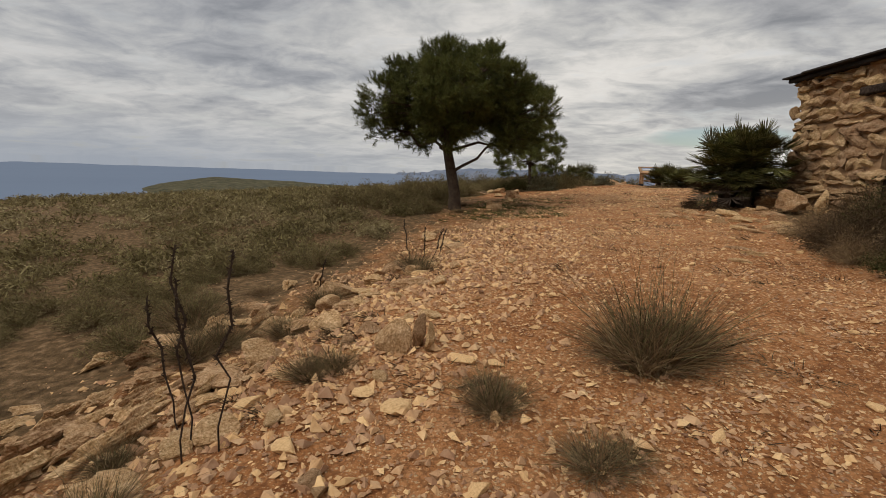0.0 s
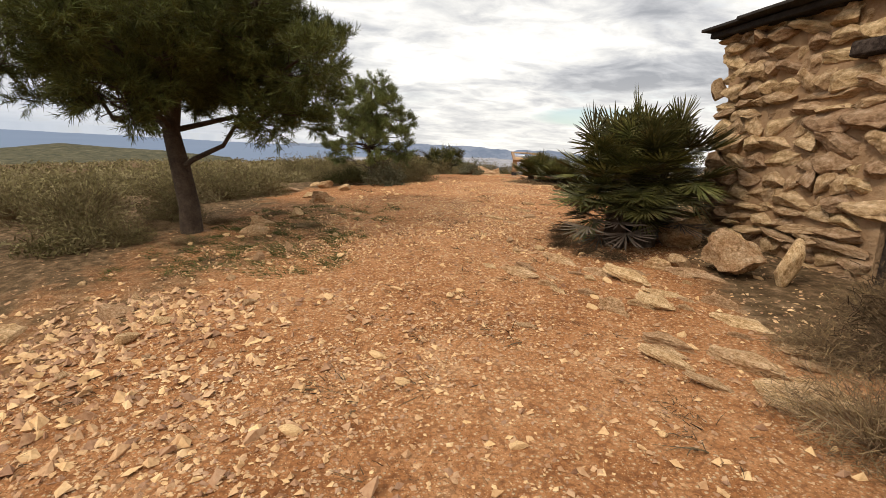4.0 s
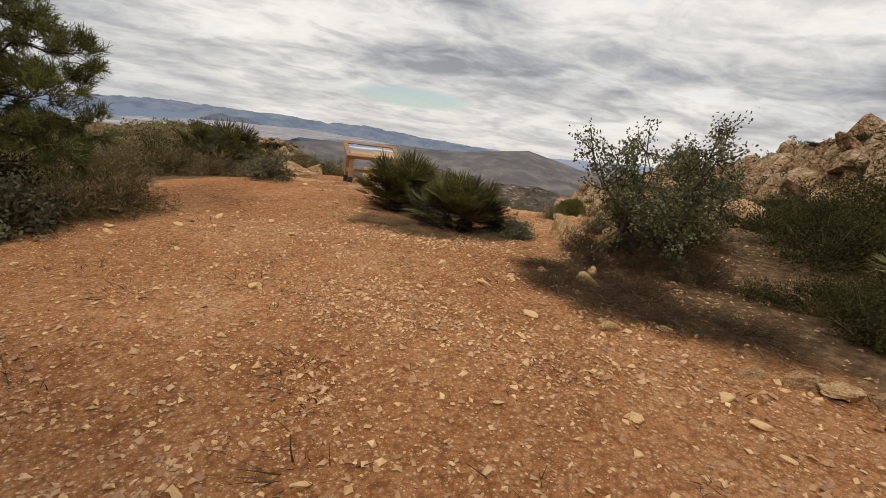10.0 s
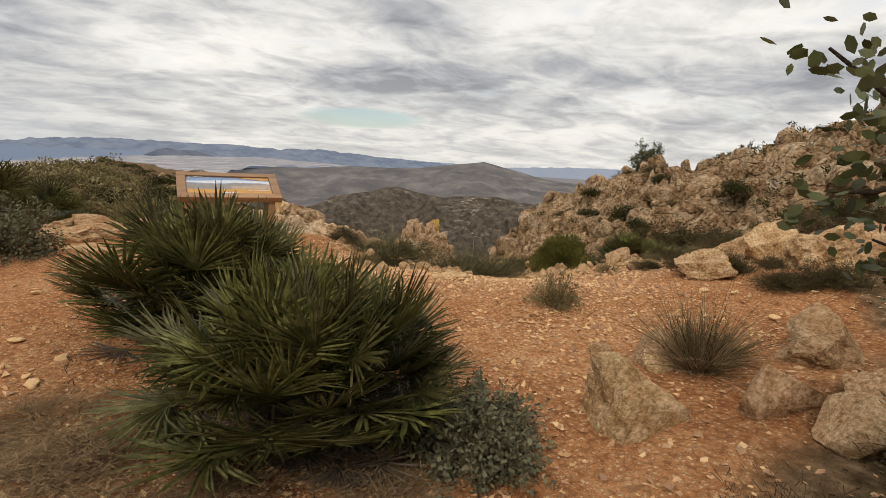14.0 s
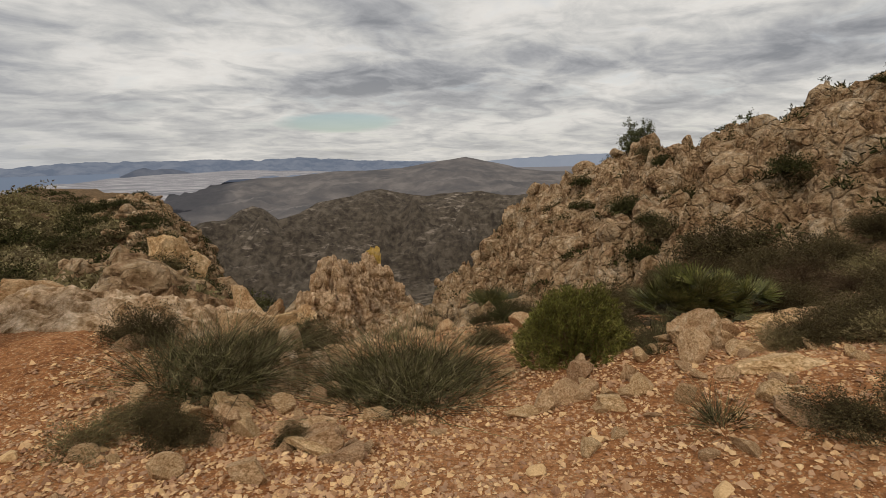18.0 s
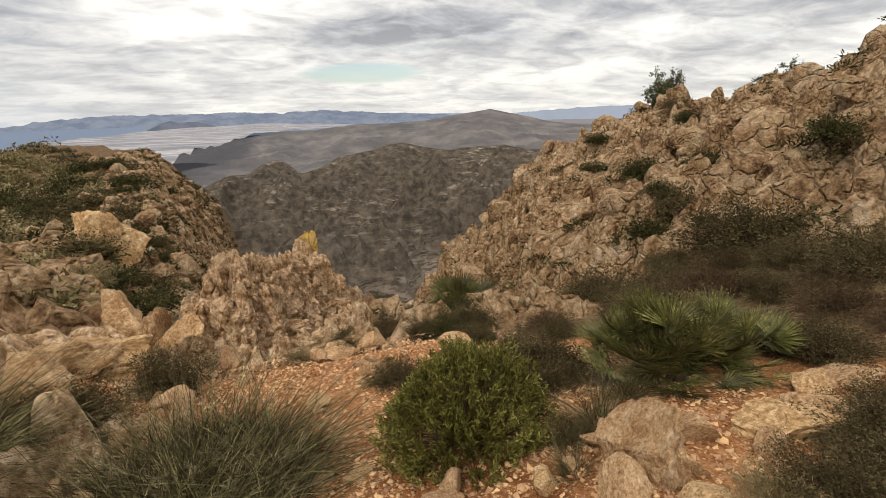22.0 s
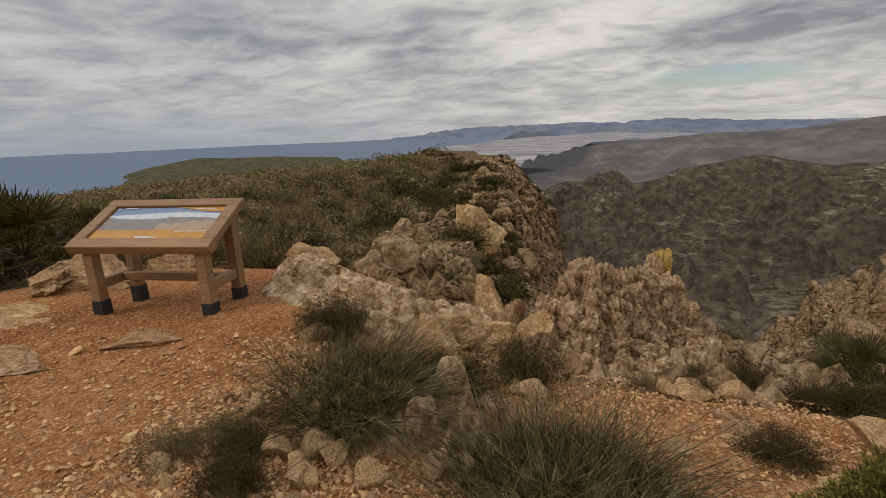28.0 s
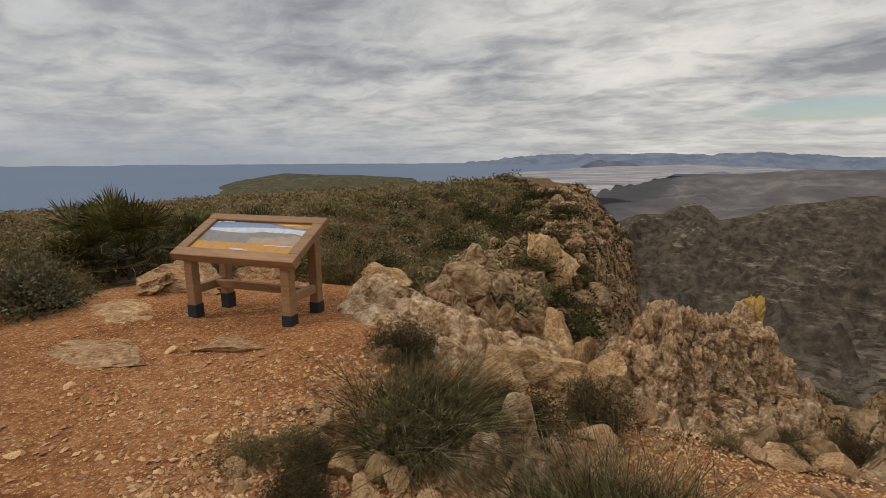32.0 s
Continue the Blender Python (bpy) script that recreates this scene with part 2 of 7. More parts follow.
PALM = surface("palm_leaf", [(0.3, (0.024, 0.026, 0.006)), (0.5, (0.07, 0.066, 0.017)), (0.7, (0.26, 0.222, 0.085))], 5.0, 3, 0.45, 0, vary=0.5, trans=0.1, spec=0.25)
PALM_DEAD = surface("withered_palm_leaf", [(0.3, (0.06, 0.0432, 0.03)), (0.55, (0.138, 0.105, 0.078)), (0.75, (0.34, 0.285, 0.23))], 3.0, 3, 0.85, 0, vary=0.4, spec=0.05)
NEEDLE = surface("pine_needles", [(0.3, (0.0418, 0.0452, 0.0122)), (0.55, (0.0957, 0.1, 0.027)), (0.8, (0.183, 0.174, 0.0539))], 1.2, 3, 0.6, 0, island=0.5, trans=0.1)
NEEDLE_YOUNG = surface("young_pine_needles", [(0.3, (0.0627, 0.0692, 0.021)), (0.55, (0.144, 0.153, 0.0466)), (0.8, (0.274, 0.266, 0.093))], 1.2, 3, 0.6, 0, island=0.5, trans=0.1)
CAROB = surface("carob_leaves", [(0.3, (0.035, 0.038, 0.013)), (0.5, (0.085, 0.089, 0.034)), (0.7, (0.20, 0.195, 0.09))], 3.0, 3, 0.5, 0, island=0.4, trans=0.22, spec=0.25)
BARK = surface("grey_brown_bark", [(0.3, (0.0328, 0.0219, 0.0161)), (0.55, (0.0803, 0.0569, 0.0401)), (0.8, (0.146, 0.11, 0.0839))], 6.0, 6, 0.95, 1.0, 22.0)
STALK = surface("dead_stalk", [(0.3, (0.021, 0.0144, 0.0108)), (0.6, (0.06, 0.039, 0.027)), (0.8, (0.108, 0.072, 0.051))], 12.0, 4, 0.9, 0.6, 40.0)
MORTAR = surface("earth_mortar", [(0.3, (0.248, 0.139, 0.0657)), (0.5, (0.365, 0.226, 0.124)), (0.75, (0.438, 0.292, 0.175))], 2.0, 7, 0.95, 1.0, 14.0)
WALLSTONE = surface("wall_stone", [(0.3, (0.248, 0.135, 0.0621)), (0.5, (0.394, 0.252, 0.135)), (0.75, (0.482, 0.35, 0.219))], 3.0, 7, 0.92, 1.0, 9.0, vary=0.28, relief=0.03, grain=7.0)
OLDWOOD = surface("weathered_door_wood", [(0.36, (0.00876, 0.00657, 0.00511)), (0.52, (0.0365, 0.0248, 0.0182)), (0.68, (0.161, 0.12, 0.0912))], 3.0, 7, 0.9, 0.8, 20.0, vary=0.3)
ROOFDARK = surface("tarred_roof_edge", [(0.3, (0.0219, 0.019, 0.0175)), (0.6, (0.0511, 0.0438, 0.038)), (0.8, (0.102, 0.0839, 0.0693))], 4.0, 5, 0.9, 0.7, 20.0)
# near-black colour that stands in for the unlit inside of the hut
DARK = surface("interior_shade", [(0.3, (0.0146, 0.0117, 0.00949)), (0.7, (0.0365, 0.0292, 0.0234))], 3.0, 4, 0.95, 0)


def grained(name, dark, light, scale=6.0, rough=0.6, vary=0.12):
    """Planed wood with long grain along the local x axis."""
    m = bpy.data.materials.new(name)
    m.use_nodes = True
    nt = m.node_tree
    bsdf = nt.nodes["Principled BSDF"]
    mp = node(nt, "ShaderNodeMapping")
    mp.inputs["Scale"].default_value = (0.12, 1, 1)
    nt.links.new(node(nt, "ShaderNodeTexCoord").outputs["Object"], mp.inputs[0])
    a = noise_tex(nt, mp.outputs[0], scale * 6, 6, 0.6, 1.0)
    b = noise_tex(nt, mp.outputs[0], scale, 3, 0.5)
    f = mathn(nt, "ADD", mathn(nt, "MULTIPLY", a, 0.6), mathn(nt, "MULTIPLY", b, 0.4))
    col = ramp(nt, f, [(0.35, dark), (0.65, light)])
    hsv = node(nt, "ShaderNodeHueSaturation")
    nt.links.new(col, hsv.inputs["Color"])
    r = node(nt, "ShaderNodeObjectInfo").outputs["Random"]
    nt.links.new(mathn(nt, "ADD", mathn(nt, "MULTIPLY", r, 2 * vary), 1 - vary), hsv.inputs["Value"])
    nt.links.new(hsv.outputs[0], bsdf.inputs["Base Color"])
    bsdf.inputs["Roughness"].default_value = rough
    bn = node(nt, "ShaderNodeBump", {"Strength": 0.3, "Distance": 0.01})
    nt.links.new(a, bn.inputs["Height"])
    nt.links.new(bn.outputs[0], bsdf.inputs["Normal"])
    return m


WOOD = grained("varnished_pine", (0.195, 0.0975, 0.039), (0.328, 0.187, 0.0897))


def plain(name, col, rough=0.5, metal=0.0, spec=0.3):
    m = bpy.data.materials.new(name)
    m.use_nodes = True
    nt = m.node_tree
    b = nt.nodes["Principled BSDF"]
    n = noise_tex(nt, node(nt, "ShaderNodeTexCoord").outputs["Object"], 14.0, 5, 0.6)
    d = tuple(c * 0.82 for c in col)
    l = tuple(min(1, c * 1.12) for c in col)
    nt.links.new(ramp(nt, n, [(0.3, d), (0.7, l)]), b.inputs["Base Color"])
    b.inputs["Roughness"].default_value, b.inputs["Metallic"].default_value = rough, metal
    b.inputs["Specular IOR Level"].default_value = spec
    return m


BLACK = plain("black_footing", (0.025, 0.025, 0.027), 0.7)
PAPER_ORANGE = plain("print_orange", (0.468, 0.234, 0.0546), 0.35)
PAPER_BLUE = plain("print_blue", (0.195, 0.257, 0.39), 0.35)
PAPER_WHITE = plain("print_white", (0.515, 0.53, 0.562), 0.35)
PAPER_GREY = plain("print_grey", (0.218, 0.195, 0.179), 0.35)
PAPER_TAN = plain("print_tan", (0.351, 0.257, 0.187), 0.35)


def distance(name, stops, scale, veil, amount, rough=0.95, detail=8, stretch=(1, 1, 1), bump=0.0, outcrops=None, terraces=None):
    """Far land seen through air: ground colours with haze, a thin even veil of scattered light, mixed in as emission.
    """
    m = bpy.data.materials.new(name)
    m.use_nodes = True
    nt = m.node_tree
    bsdf = nt.nodes["Principled BSDF"]
    mp = node(nt, "ShaderNodeMapping")
    mp.inputs["Scale"].default_value = stretch
    nt.links.new(node(nt, "ShaderNodeTexCoord").outputs["Object"], mp.inputs[0])
    a = noise_tex(nt, mp.outputs[0], scale, detail, 0.65)
    col = ramp(nt, a, stops)
    if outcrops:
        lay = node(nt, "ShaderNodeMapping")
        lay.inputs["Scale"].default_value = (0.35, 0.35, 1.6)
        nt.links.new(mp.outputs[0], lay.inputs[0])
        fine = ramp(nt, noise_tex(nt, lay.outputs[0], 0.22, 7, 0.7), [(0.54, (0, 0, 0)), (0.62, (1, 1, 1))])
        wide = ramp(nt, noise_tex(nt, mp.outputs[0], 0.018, 5, 0.6), [(0.46, (0.03, 0.03, 0.03)), (0.62, (0.8, 0.8, 0.8))])
        col = mixc(nt, mathn(nt, "MULTIPLY", fine, wide), col, outcrops)
    if terraces:
        z0, z1, earth = terraces
        sep = node(nt, "ShaderNodeSeparateXYZ")
        nt.links.new(mp.outputs[0], sep.inputs[0])
        low = node(nt, "ShaderNodeMapRange", {"From Min": z0, "From Max": z1, "To Min": 1.0, "To Max": 0.0})
        nt.links.new(sep.outputs["Z"], low.inputs["Value"])
        step = node(nt, "ShaderNodeMapping")
        step.inputs["Scale"].default_value = (0.25, 0.25, 2.2)
        nt.links.new(mp.outputs[0], step.inputs[0])
        strip = ramp(nt, noise_tex(nt, step.outputs[0], 0.3, 5, 0.6), [(0.47, (0, 0, 0)), (0.54, (1, 1, 1))])
        col = mixc(nt, mathn(nt, "MULTIPLY", strip, low.outputs[0]), col, earth)
    nt.links.new(col, bsdf.inputs["Base Color"])
    bsdf.inputs["Roughness"].default_value = rough
    bsdf.inputs["Specular IOR Level"].default_value = 0.1
    # haze as glow: the land itself emits the veil colour by its share
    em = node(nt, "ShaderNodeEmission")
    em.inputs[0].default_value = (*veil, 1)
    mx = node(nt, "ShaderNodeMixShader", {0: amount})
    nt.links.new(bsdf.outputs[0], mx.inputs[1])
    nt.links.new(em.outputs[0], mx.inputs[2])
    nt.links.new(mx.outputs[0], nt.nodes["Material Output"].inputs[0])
    if bump:
        bn = node(nt, "ShaderNodeBump", {"Strength": bump, "Distance": 6.0})
        nt.links.new(a, bn.inputs["Height"])
        nt.links.new(bn.outputs[0], bsdf.inputs["Normal"])
    return m


# far-land colours, each with its haze colour and share of glow painted in
M_RANGE = distance("hazy_blue_range", [(0.40, (0.03, 0.03, 0.035)), (0.6, (0.2, 0.19, 0.185))], 0.008, (0.21, 0.265, 0.37), 0.66)
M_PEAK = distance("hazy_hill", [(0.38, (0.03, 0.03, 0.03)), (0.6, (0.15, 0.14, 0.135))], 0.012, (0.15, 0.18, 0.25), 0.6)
M_RANGE2 = distance("hazy_pale_range", [(0.35, (0.12, 0.12, 0.13)), (0.65, (0.22, 0.21, 0.21))], 0.004, (0.33, 0.39, 0.50), 0.75)
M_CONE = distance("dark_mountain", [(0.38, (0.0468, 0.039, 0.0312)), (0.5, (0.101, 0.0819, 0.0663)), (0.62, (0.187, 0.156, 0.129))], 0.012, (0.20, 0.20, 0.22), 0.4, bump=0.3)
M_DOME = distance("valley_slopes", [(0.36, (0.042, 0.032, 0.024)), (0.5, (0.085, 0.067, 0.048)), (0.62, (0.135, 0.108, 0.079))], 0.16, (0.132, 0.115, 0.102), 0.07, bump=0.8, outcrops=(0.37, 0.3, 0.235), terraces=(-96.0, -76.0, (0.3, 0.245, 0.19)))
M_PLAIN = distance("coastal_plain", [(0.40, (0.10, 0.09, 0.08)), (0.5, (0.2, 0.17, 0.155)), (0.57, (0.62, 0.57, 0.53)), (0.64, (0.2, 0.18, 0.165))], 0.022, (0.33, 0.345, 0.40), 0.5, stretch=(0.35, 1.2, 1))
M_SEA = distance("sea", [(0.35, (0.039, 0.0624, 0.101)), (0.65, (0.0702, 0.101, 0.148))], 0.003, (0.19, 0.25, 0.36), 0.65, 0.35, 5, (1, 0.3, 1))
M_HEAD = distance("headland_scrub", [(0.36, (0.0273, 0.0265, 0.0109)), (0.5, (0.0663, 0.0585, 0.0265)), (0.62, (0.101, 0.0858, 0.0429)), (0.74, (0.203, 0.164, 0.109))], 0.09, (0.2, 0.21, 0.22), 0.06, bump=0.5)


# ---- shared builders ----
def mesh_np(name, verts, faces, material=None, smooth=False):
    """A mesh from arrays: verts (n, 3), faces (m, 3) or (m, 4)."""
    verts, faces = np.asarray(verts, np.float32), np.asarray(faces, np.int32)
    me = bpy.data.meshes.new(name)
    n, k = faces.shape
    me.vertices.add(len(verts))
    me.vertices.foreach_set("co", verts.ravel())
    me.loops.add(n * k)
    me.loops.foreach_set("vertex_index", faces.ravel())
    me.polygons.add(n)
    me.polygons.foreach_set("loop_start", np.arange(0, n * k, k, dtype=np.int32))
    me.polygons.foreach_set("use_smooth", np.full(n, smooth))
    me.update(calc_edges=True)
    if material:
        me.materials.append(material)
    return me


def grid_faces(nx, ny):
    i = np.arange(nx * ny).reshape(ny, nx)
    return np.stack([i[:-1, :-1].ravel(), i[:-1, 1:].ravel(), i[1:, 1:].ravel(), i[1:, :-1].ravel()], 1)


def hash2(i, j, s):
    v = np.sin(i * 127.1 + j * 311.7 + s * 74.7) * 43758.5453
    return v - np.floor(v)


def vnoise(x, y, s=0):
    """Smooth value noise, -1 to 1, on arrays."""
    i, j = np.floor(x), np.floor(y)
    u, v = x - i, y - j
    u, v = u * u * (3 - 2 * u), v * v * (3 - 2 * v)
    a = hash2(i, j, s) * (1 - u) + hash2(i + 1, j, s) * u
    b = hash2(i, j + 1, s) * (1 - u) + hash2(i + 1, j + 1, s) * u
    return (a * (1 - v) + b * v) * 2 - 1


def fbm(x, y, octaves=4, s=0):
    t, a = 0.0, 0.5
    for o in range(octaves):
        t = t + a * vnoise(x * 2 ** o, y * 2 ** o, s + o)
        a *= 0.5
    return t


def blocks(x, y, size, s=0, tilt=0.5):
    """Relief of broken rock: each cell is a tilted facet of its own height, with cracks between."""
    x, y = x / size, y / size
    i0, j0 = np.floor(x), np.floor(y)
    best, second = np.full(x.shape, 9.0), np.full(x.shape, 9.0)
    val = np.zeros(x.shape)
    for di in (-1, 0, 1):
        for dj in (-1, 0, 1):
            i, j = i0 + di, j0 + dj
            px, py = i + hash2(i, j, s), j + hash2(i, j, s + 1)
            dd = np.hypot(x - px, y - py)
            h = hash2(i, j, s + 2) + tilt * ((x - px) * (hash2(i, j, s + 3) - 0.5) + (y - py) * (hash2(i, j, s + 4) - 0.5)) * 2
            near = dd < best
            second = np.where(near, best, np.minimum(second, dd))
            val = np.where(near, h, val)
            best = np.where(near, dd, best)
    return val - 1.5 * np.exp(-(second - best) / 0.085)


def part(name, bm_or_mesh, material, parent, label=""):
    """One mesh object under a thing or a part."""
    if isinstance(bm_or_mesh, bmesh.types.BMesh):
        me = bpy.data.meshes.new(name)
        bm_or_mesh.to_mesh(me)
        bm_or_mesh.free()
    else:
        me = bm_or_mesh
    if material and not me.materials:
        me.materials.append(material)
    ob = new(name, me)
    ob.parent = parent
    return tagged(ob, label) if label else ob


def thing(name, mesh, m, label, category, group="", kind=""):
    ob = new(name, mesh)
    ob.matrix_basis = m
    return tagged(ob, label, category, group, kind)


def spot(x, y, rz=0.0, s=1.0, sink=0.0, rx=0.0, ry=0.0):
    """A pose on the ground, scaled."""
    return pose(x, y, float(lie(x, y)) - sink, rx, ry, rz) @ Matrix.Scale(s, 4)


def ss(a, b, v):
    """Smooth step from a to b, on arrays."""
    t = np.clip((v - a) / (b - a), 0.0, 1.0)
    return t * t * (3 - 2 * t)


def smax(a, b, k):
    """Smooth maximum of two surfaces."""
    h = np.clip(0.5 + 0.5 * (a - b) / k, 0.0, 1.0)
    return b + (a - b) * h + k * h * (1 - h)


def height(x, y):
    """The lie of the land, without its fine relief."""
    x, y = np.asarray(x, float), np.asarray(y, float)
    yc = np.clip(y, -40.0, 19.0)
    path = np.interp(yc, [-40, -14, -9.3, -5, 0, 6, 10, 14, 19], [-1.6, -0.72, -0.42, -0.12, 0.08, 0.36, 0.45, 0.55, 0.42])
    cross = 0.08 * np.clip(x, -6.0, 9.0) + 0.02 * np.clip(x - 9, 0, 60)
    near = path + cross - 0.05 * ss(14, 19, y) * np.clip(x, 0, 6)
    near = near - 0.25 * ss(9.5, 12.5, y) * ss(0.5, 4.0, x) * ss(8.6, 6.4, x) * ss(18, 15.5, y)
    # bank on the seaward side of the track, then open scrub falling away
    near = near - 0.35 * ss(-2.2, -4.2, x) * ss(3.0, -2.0, y)
    west = np.clip(-6.0 - x, 0, None)
    near = near - 0.075 * np.clip(west, 0, 90) - 0.05 * np.clip(west - 90, 0, 250)
    north = np.clip(y - 19, 0, None)
    near = near - 0.20 * np.clip(north, 0, 11) * ss(-9, -2, x) + 0.05 * np.clip(north - 13, 0, 28) * ss(-12, -3, x)
    near = near - 0.10 * np.clip(north - 45, 0, 200) * ss(-60, -10, x)
    # the gully that runs down to the valley
    east = ss(3.4, 6.5, x)
    near = near - east * (0.21 * np.clip((x - 4) * 0.5 + (y - 14.2) * 0.87, 0, None) * ss(16, 9, x) + 0.27 * np.clip(y - 15.5, 0, None) * ss(9, 14, x))
    edge = x - (5.6 - 0.155 * (y - 20))
    drop = np.clip(edge, 0, None) * ss(21, 27, y)
    near = near - 1.1 * np.clip(drop, 0, 8) * ss(22, 34, y) - 0.5 * np.clip(drop - 8, 0, 120)
    # rocky hillside
    plane = 0.592 * (x - 24.8) - 0.342 * (y - 46.4) - 5.0
    crest = 1.0 + 0.09 * (x - 36) - 0.13 * (y - 42.4) - 1.3 * np.exp(-((y - 33.5) / 5.5) ** 2)
    hill = -smax(-plane, -crest, 2.5)
    hill = hill - 0.75 * np.clip(y - 44, 0, 60) - 0.55 * np.clip(-4.0 - plane, 0, 40)
    hill = np.where(x > 5, hill, -80.0)
    z = np.where(x > 7.5, smax(near, hill, 1.2), near)
    d = np.hypot(x - 2, y - 8)
    # beyond it all the low coast
    fade = ss(90, 330, d)
    z = np.clip(z, -130, 60) * (1 - fade) - 95.0 * fade
    az = np.degrees(np.arctan2(-(x - 2), y - 8))
    valley = ss(12, 2, az) * ss(-62, -50, az) * ss(60, 200, d) * ss(900, 600, d)
    return z - valley * 90.0


def rocky(x, y):
    """Where the hillside's bare rock stands out of the ground, 0 to 1."""
    plane = 0.592 * (x - 24.8) - 0.342 * (y - 46.4) - 5.0
    m = ss(-4.0, -1.0, plane - (-0.35 * (y - 15.5))) * ss(13, 17, x + 0.25 * (y - 20)) * ss(10, 15, y + 0.3 * (x - 14))
    return m * ss(60, 57, x) * ss(60, 56, y)


def ridge_rock(x, y):
    """Where the near ridge beyond the sign is bare rock."""
    edge = x - (5.6 - 0.155 * (y - 20))
    m = ss(-3.6, -1.0, edge + 1.6 * vnoise(x * 0.35, y * 0.35, 31)) * ss(18.6, 20.0, y) * ss(62, 50, y) * ss(7.5, 5, edge)
    return m


def lie(x, y):
    """The ground with its fine relief, as it is walked on."""
    x, y = np.asarray(x, float), np.asarray(y, float)
    z = height(x, y)
    d = np.hypot(x - 2, y - 5)
    off = ss(2.2, 4.5, np.abs(x - np.interp(y, [-9, 5, 10, 14], [-0.3, 0.2, 0.8, 5.0]))) * ss(17, 15, y) + ss(15, 17, y)
    amp = 0.02 + 0.07 * off + 0.35 * ss(18, 60, d) + 1.2 * ss(60, 200, d)
    amp = amp * (1 + 8 * ss(600, 200, d) * ss(90, 180, d))
    z = z + amp * fbm(x * 0.9, y * 0.9, 4, 5) + 0.016 * fbm(x * 4.5, y * 4.5, 3, 9) * ss(60, 30, d)
    return z


# ---- land ----
def axis(lo, hi, step, reach, growth):
    core = list(np.arange(lo, hi, step))
    out, s, v = [], step, hi
    while v < reach:
        out.append(v)
        s *= growth
        v += s
    left, s, v = [], step, lo
    while v > -reach:
        s *= growth
        v -= s
        left.append(v)
    return np.array(left[::-1] + core + out)


gx_, gy_ = axis(-6.0, 11.0, 0.15, 4800, 1.05), axis(-11.0, 20.0, 0.15, 4800, 1.05)
GX, GY = np.meshgrid(gx_, gy_)
GZ = lie(GX, GY) - 0.7 * rocky(GX, GY) - 0.5 * ridge_rock(GX, GY)
ground_mesh = mesh_np("ground", np.stack([GX.ravel(), GY.ravel(), GZ.ravel()], 1), grid_faces(len(gx_), len(gy_)), None, True)


def scrub_cover(x, y):
    """0 on the bare track and the viewpoint, 1 where litter and scrub cover the soil."""
    left = np.interp(y, [-12, -6, -4, 1, 2.5, 4.5, 6.5, 8, 10.5, 12, 13.5, 16, 17.5], [-2.4, -2.5, -2.6, -1.9, -1.5, -1.5, -2.4, -4.6, -4.6, -3.0, -2.6, -1.6, 0.5])
    right = np.interp(y, [-12, -4, 1, 4.5, 6.8, 7.6, 8.4, 9.4, 10.2, 10.8, 13, 17, 19], [2.9, 3.1, 2.5, 3.1, 3.6, 3.2, 2.75, 2.8, 4.0, 5.6, 9.6, 10.8, 8.0]) - 8 * ss(19.0, 21.0, y)
    out = np.maximum(left - x, x - right)
    thin = 1 - 0.45 * ss(-5.5, -4.0, x) * ss(-12.0, -10.0, y) * ss(13.0, 10.0, y) * ss(3.0, 1.0, x)
    return thin * ss(-0.5, 0.9, out + 0.9 * fbm(x * 0.6, y * 0.6, 3, 21))


# share of haze painted into the ground colour, rising with distance
far_haze = ground_mesh.attributes.new("far_haze", "FLOAT", "POINT")
far_haze.data.foreach_set("value", ss(120, 420, np.hypot(GX, GY)).ravel().astype(np.float32))
cover = ground_mesh.attributes.new("cover", "FLOAT", "POINT")
cov = scrub_cover(GX, GY)
cover.data.foreach_set("value", cov.ravel().astype(np.float32))


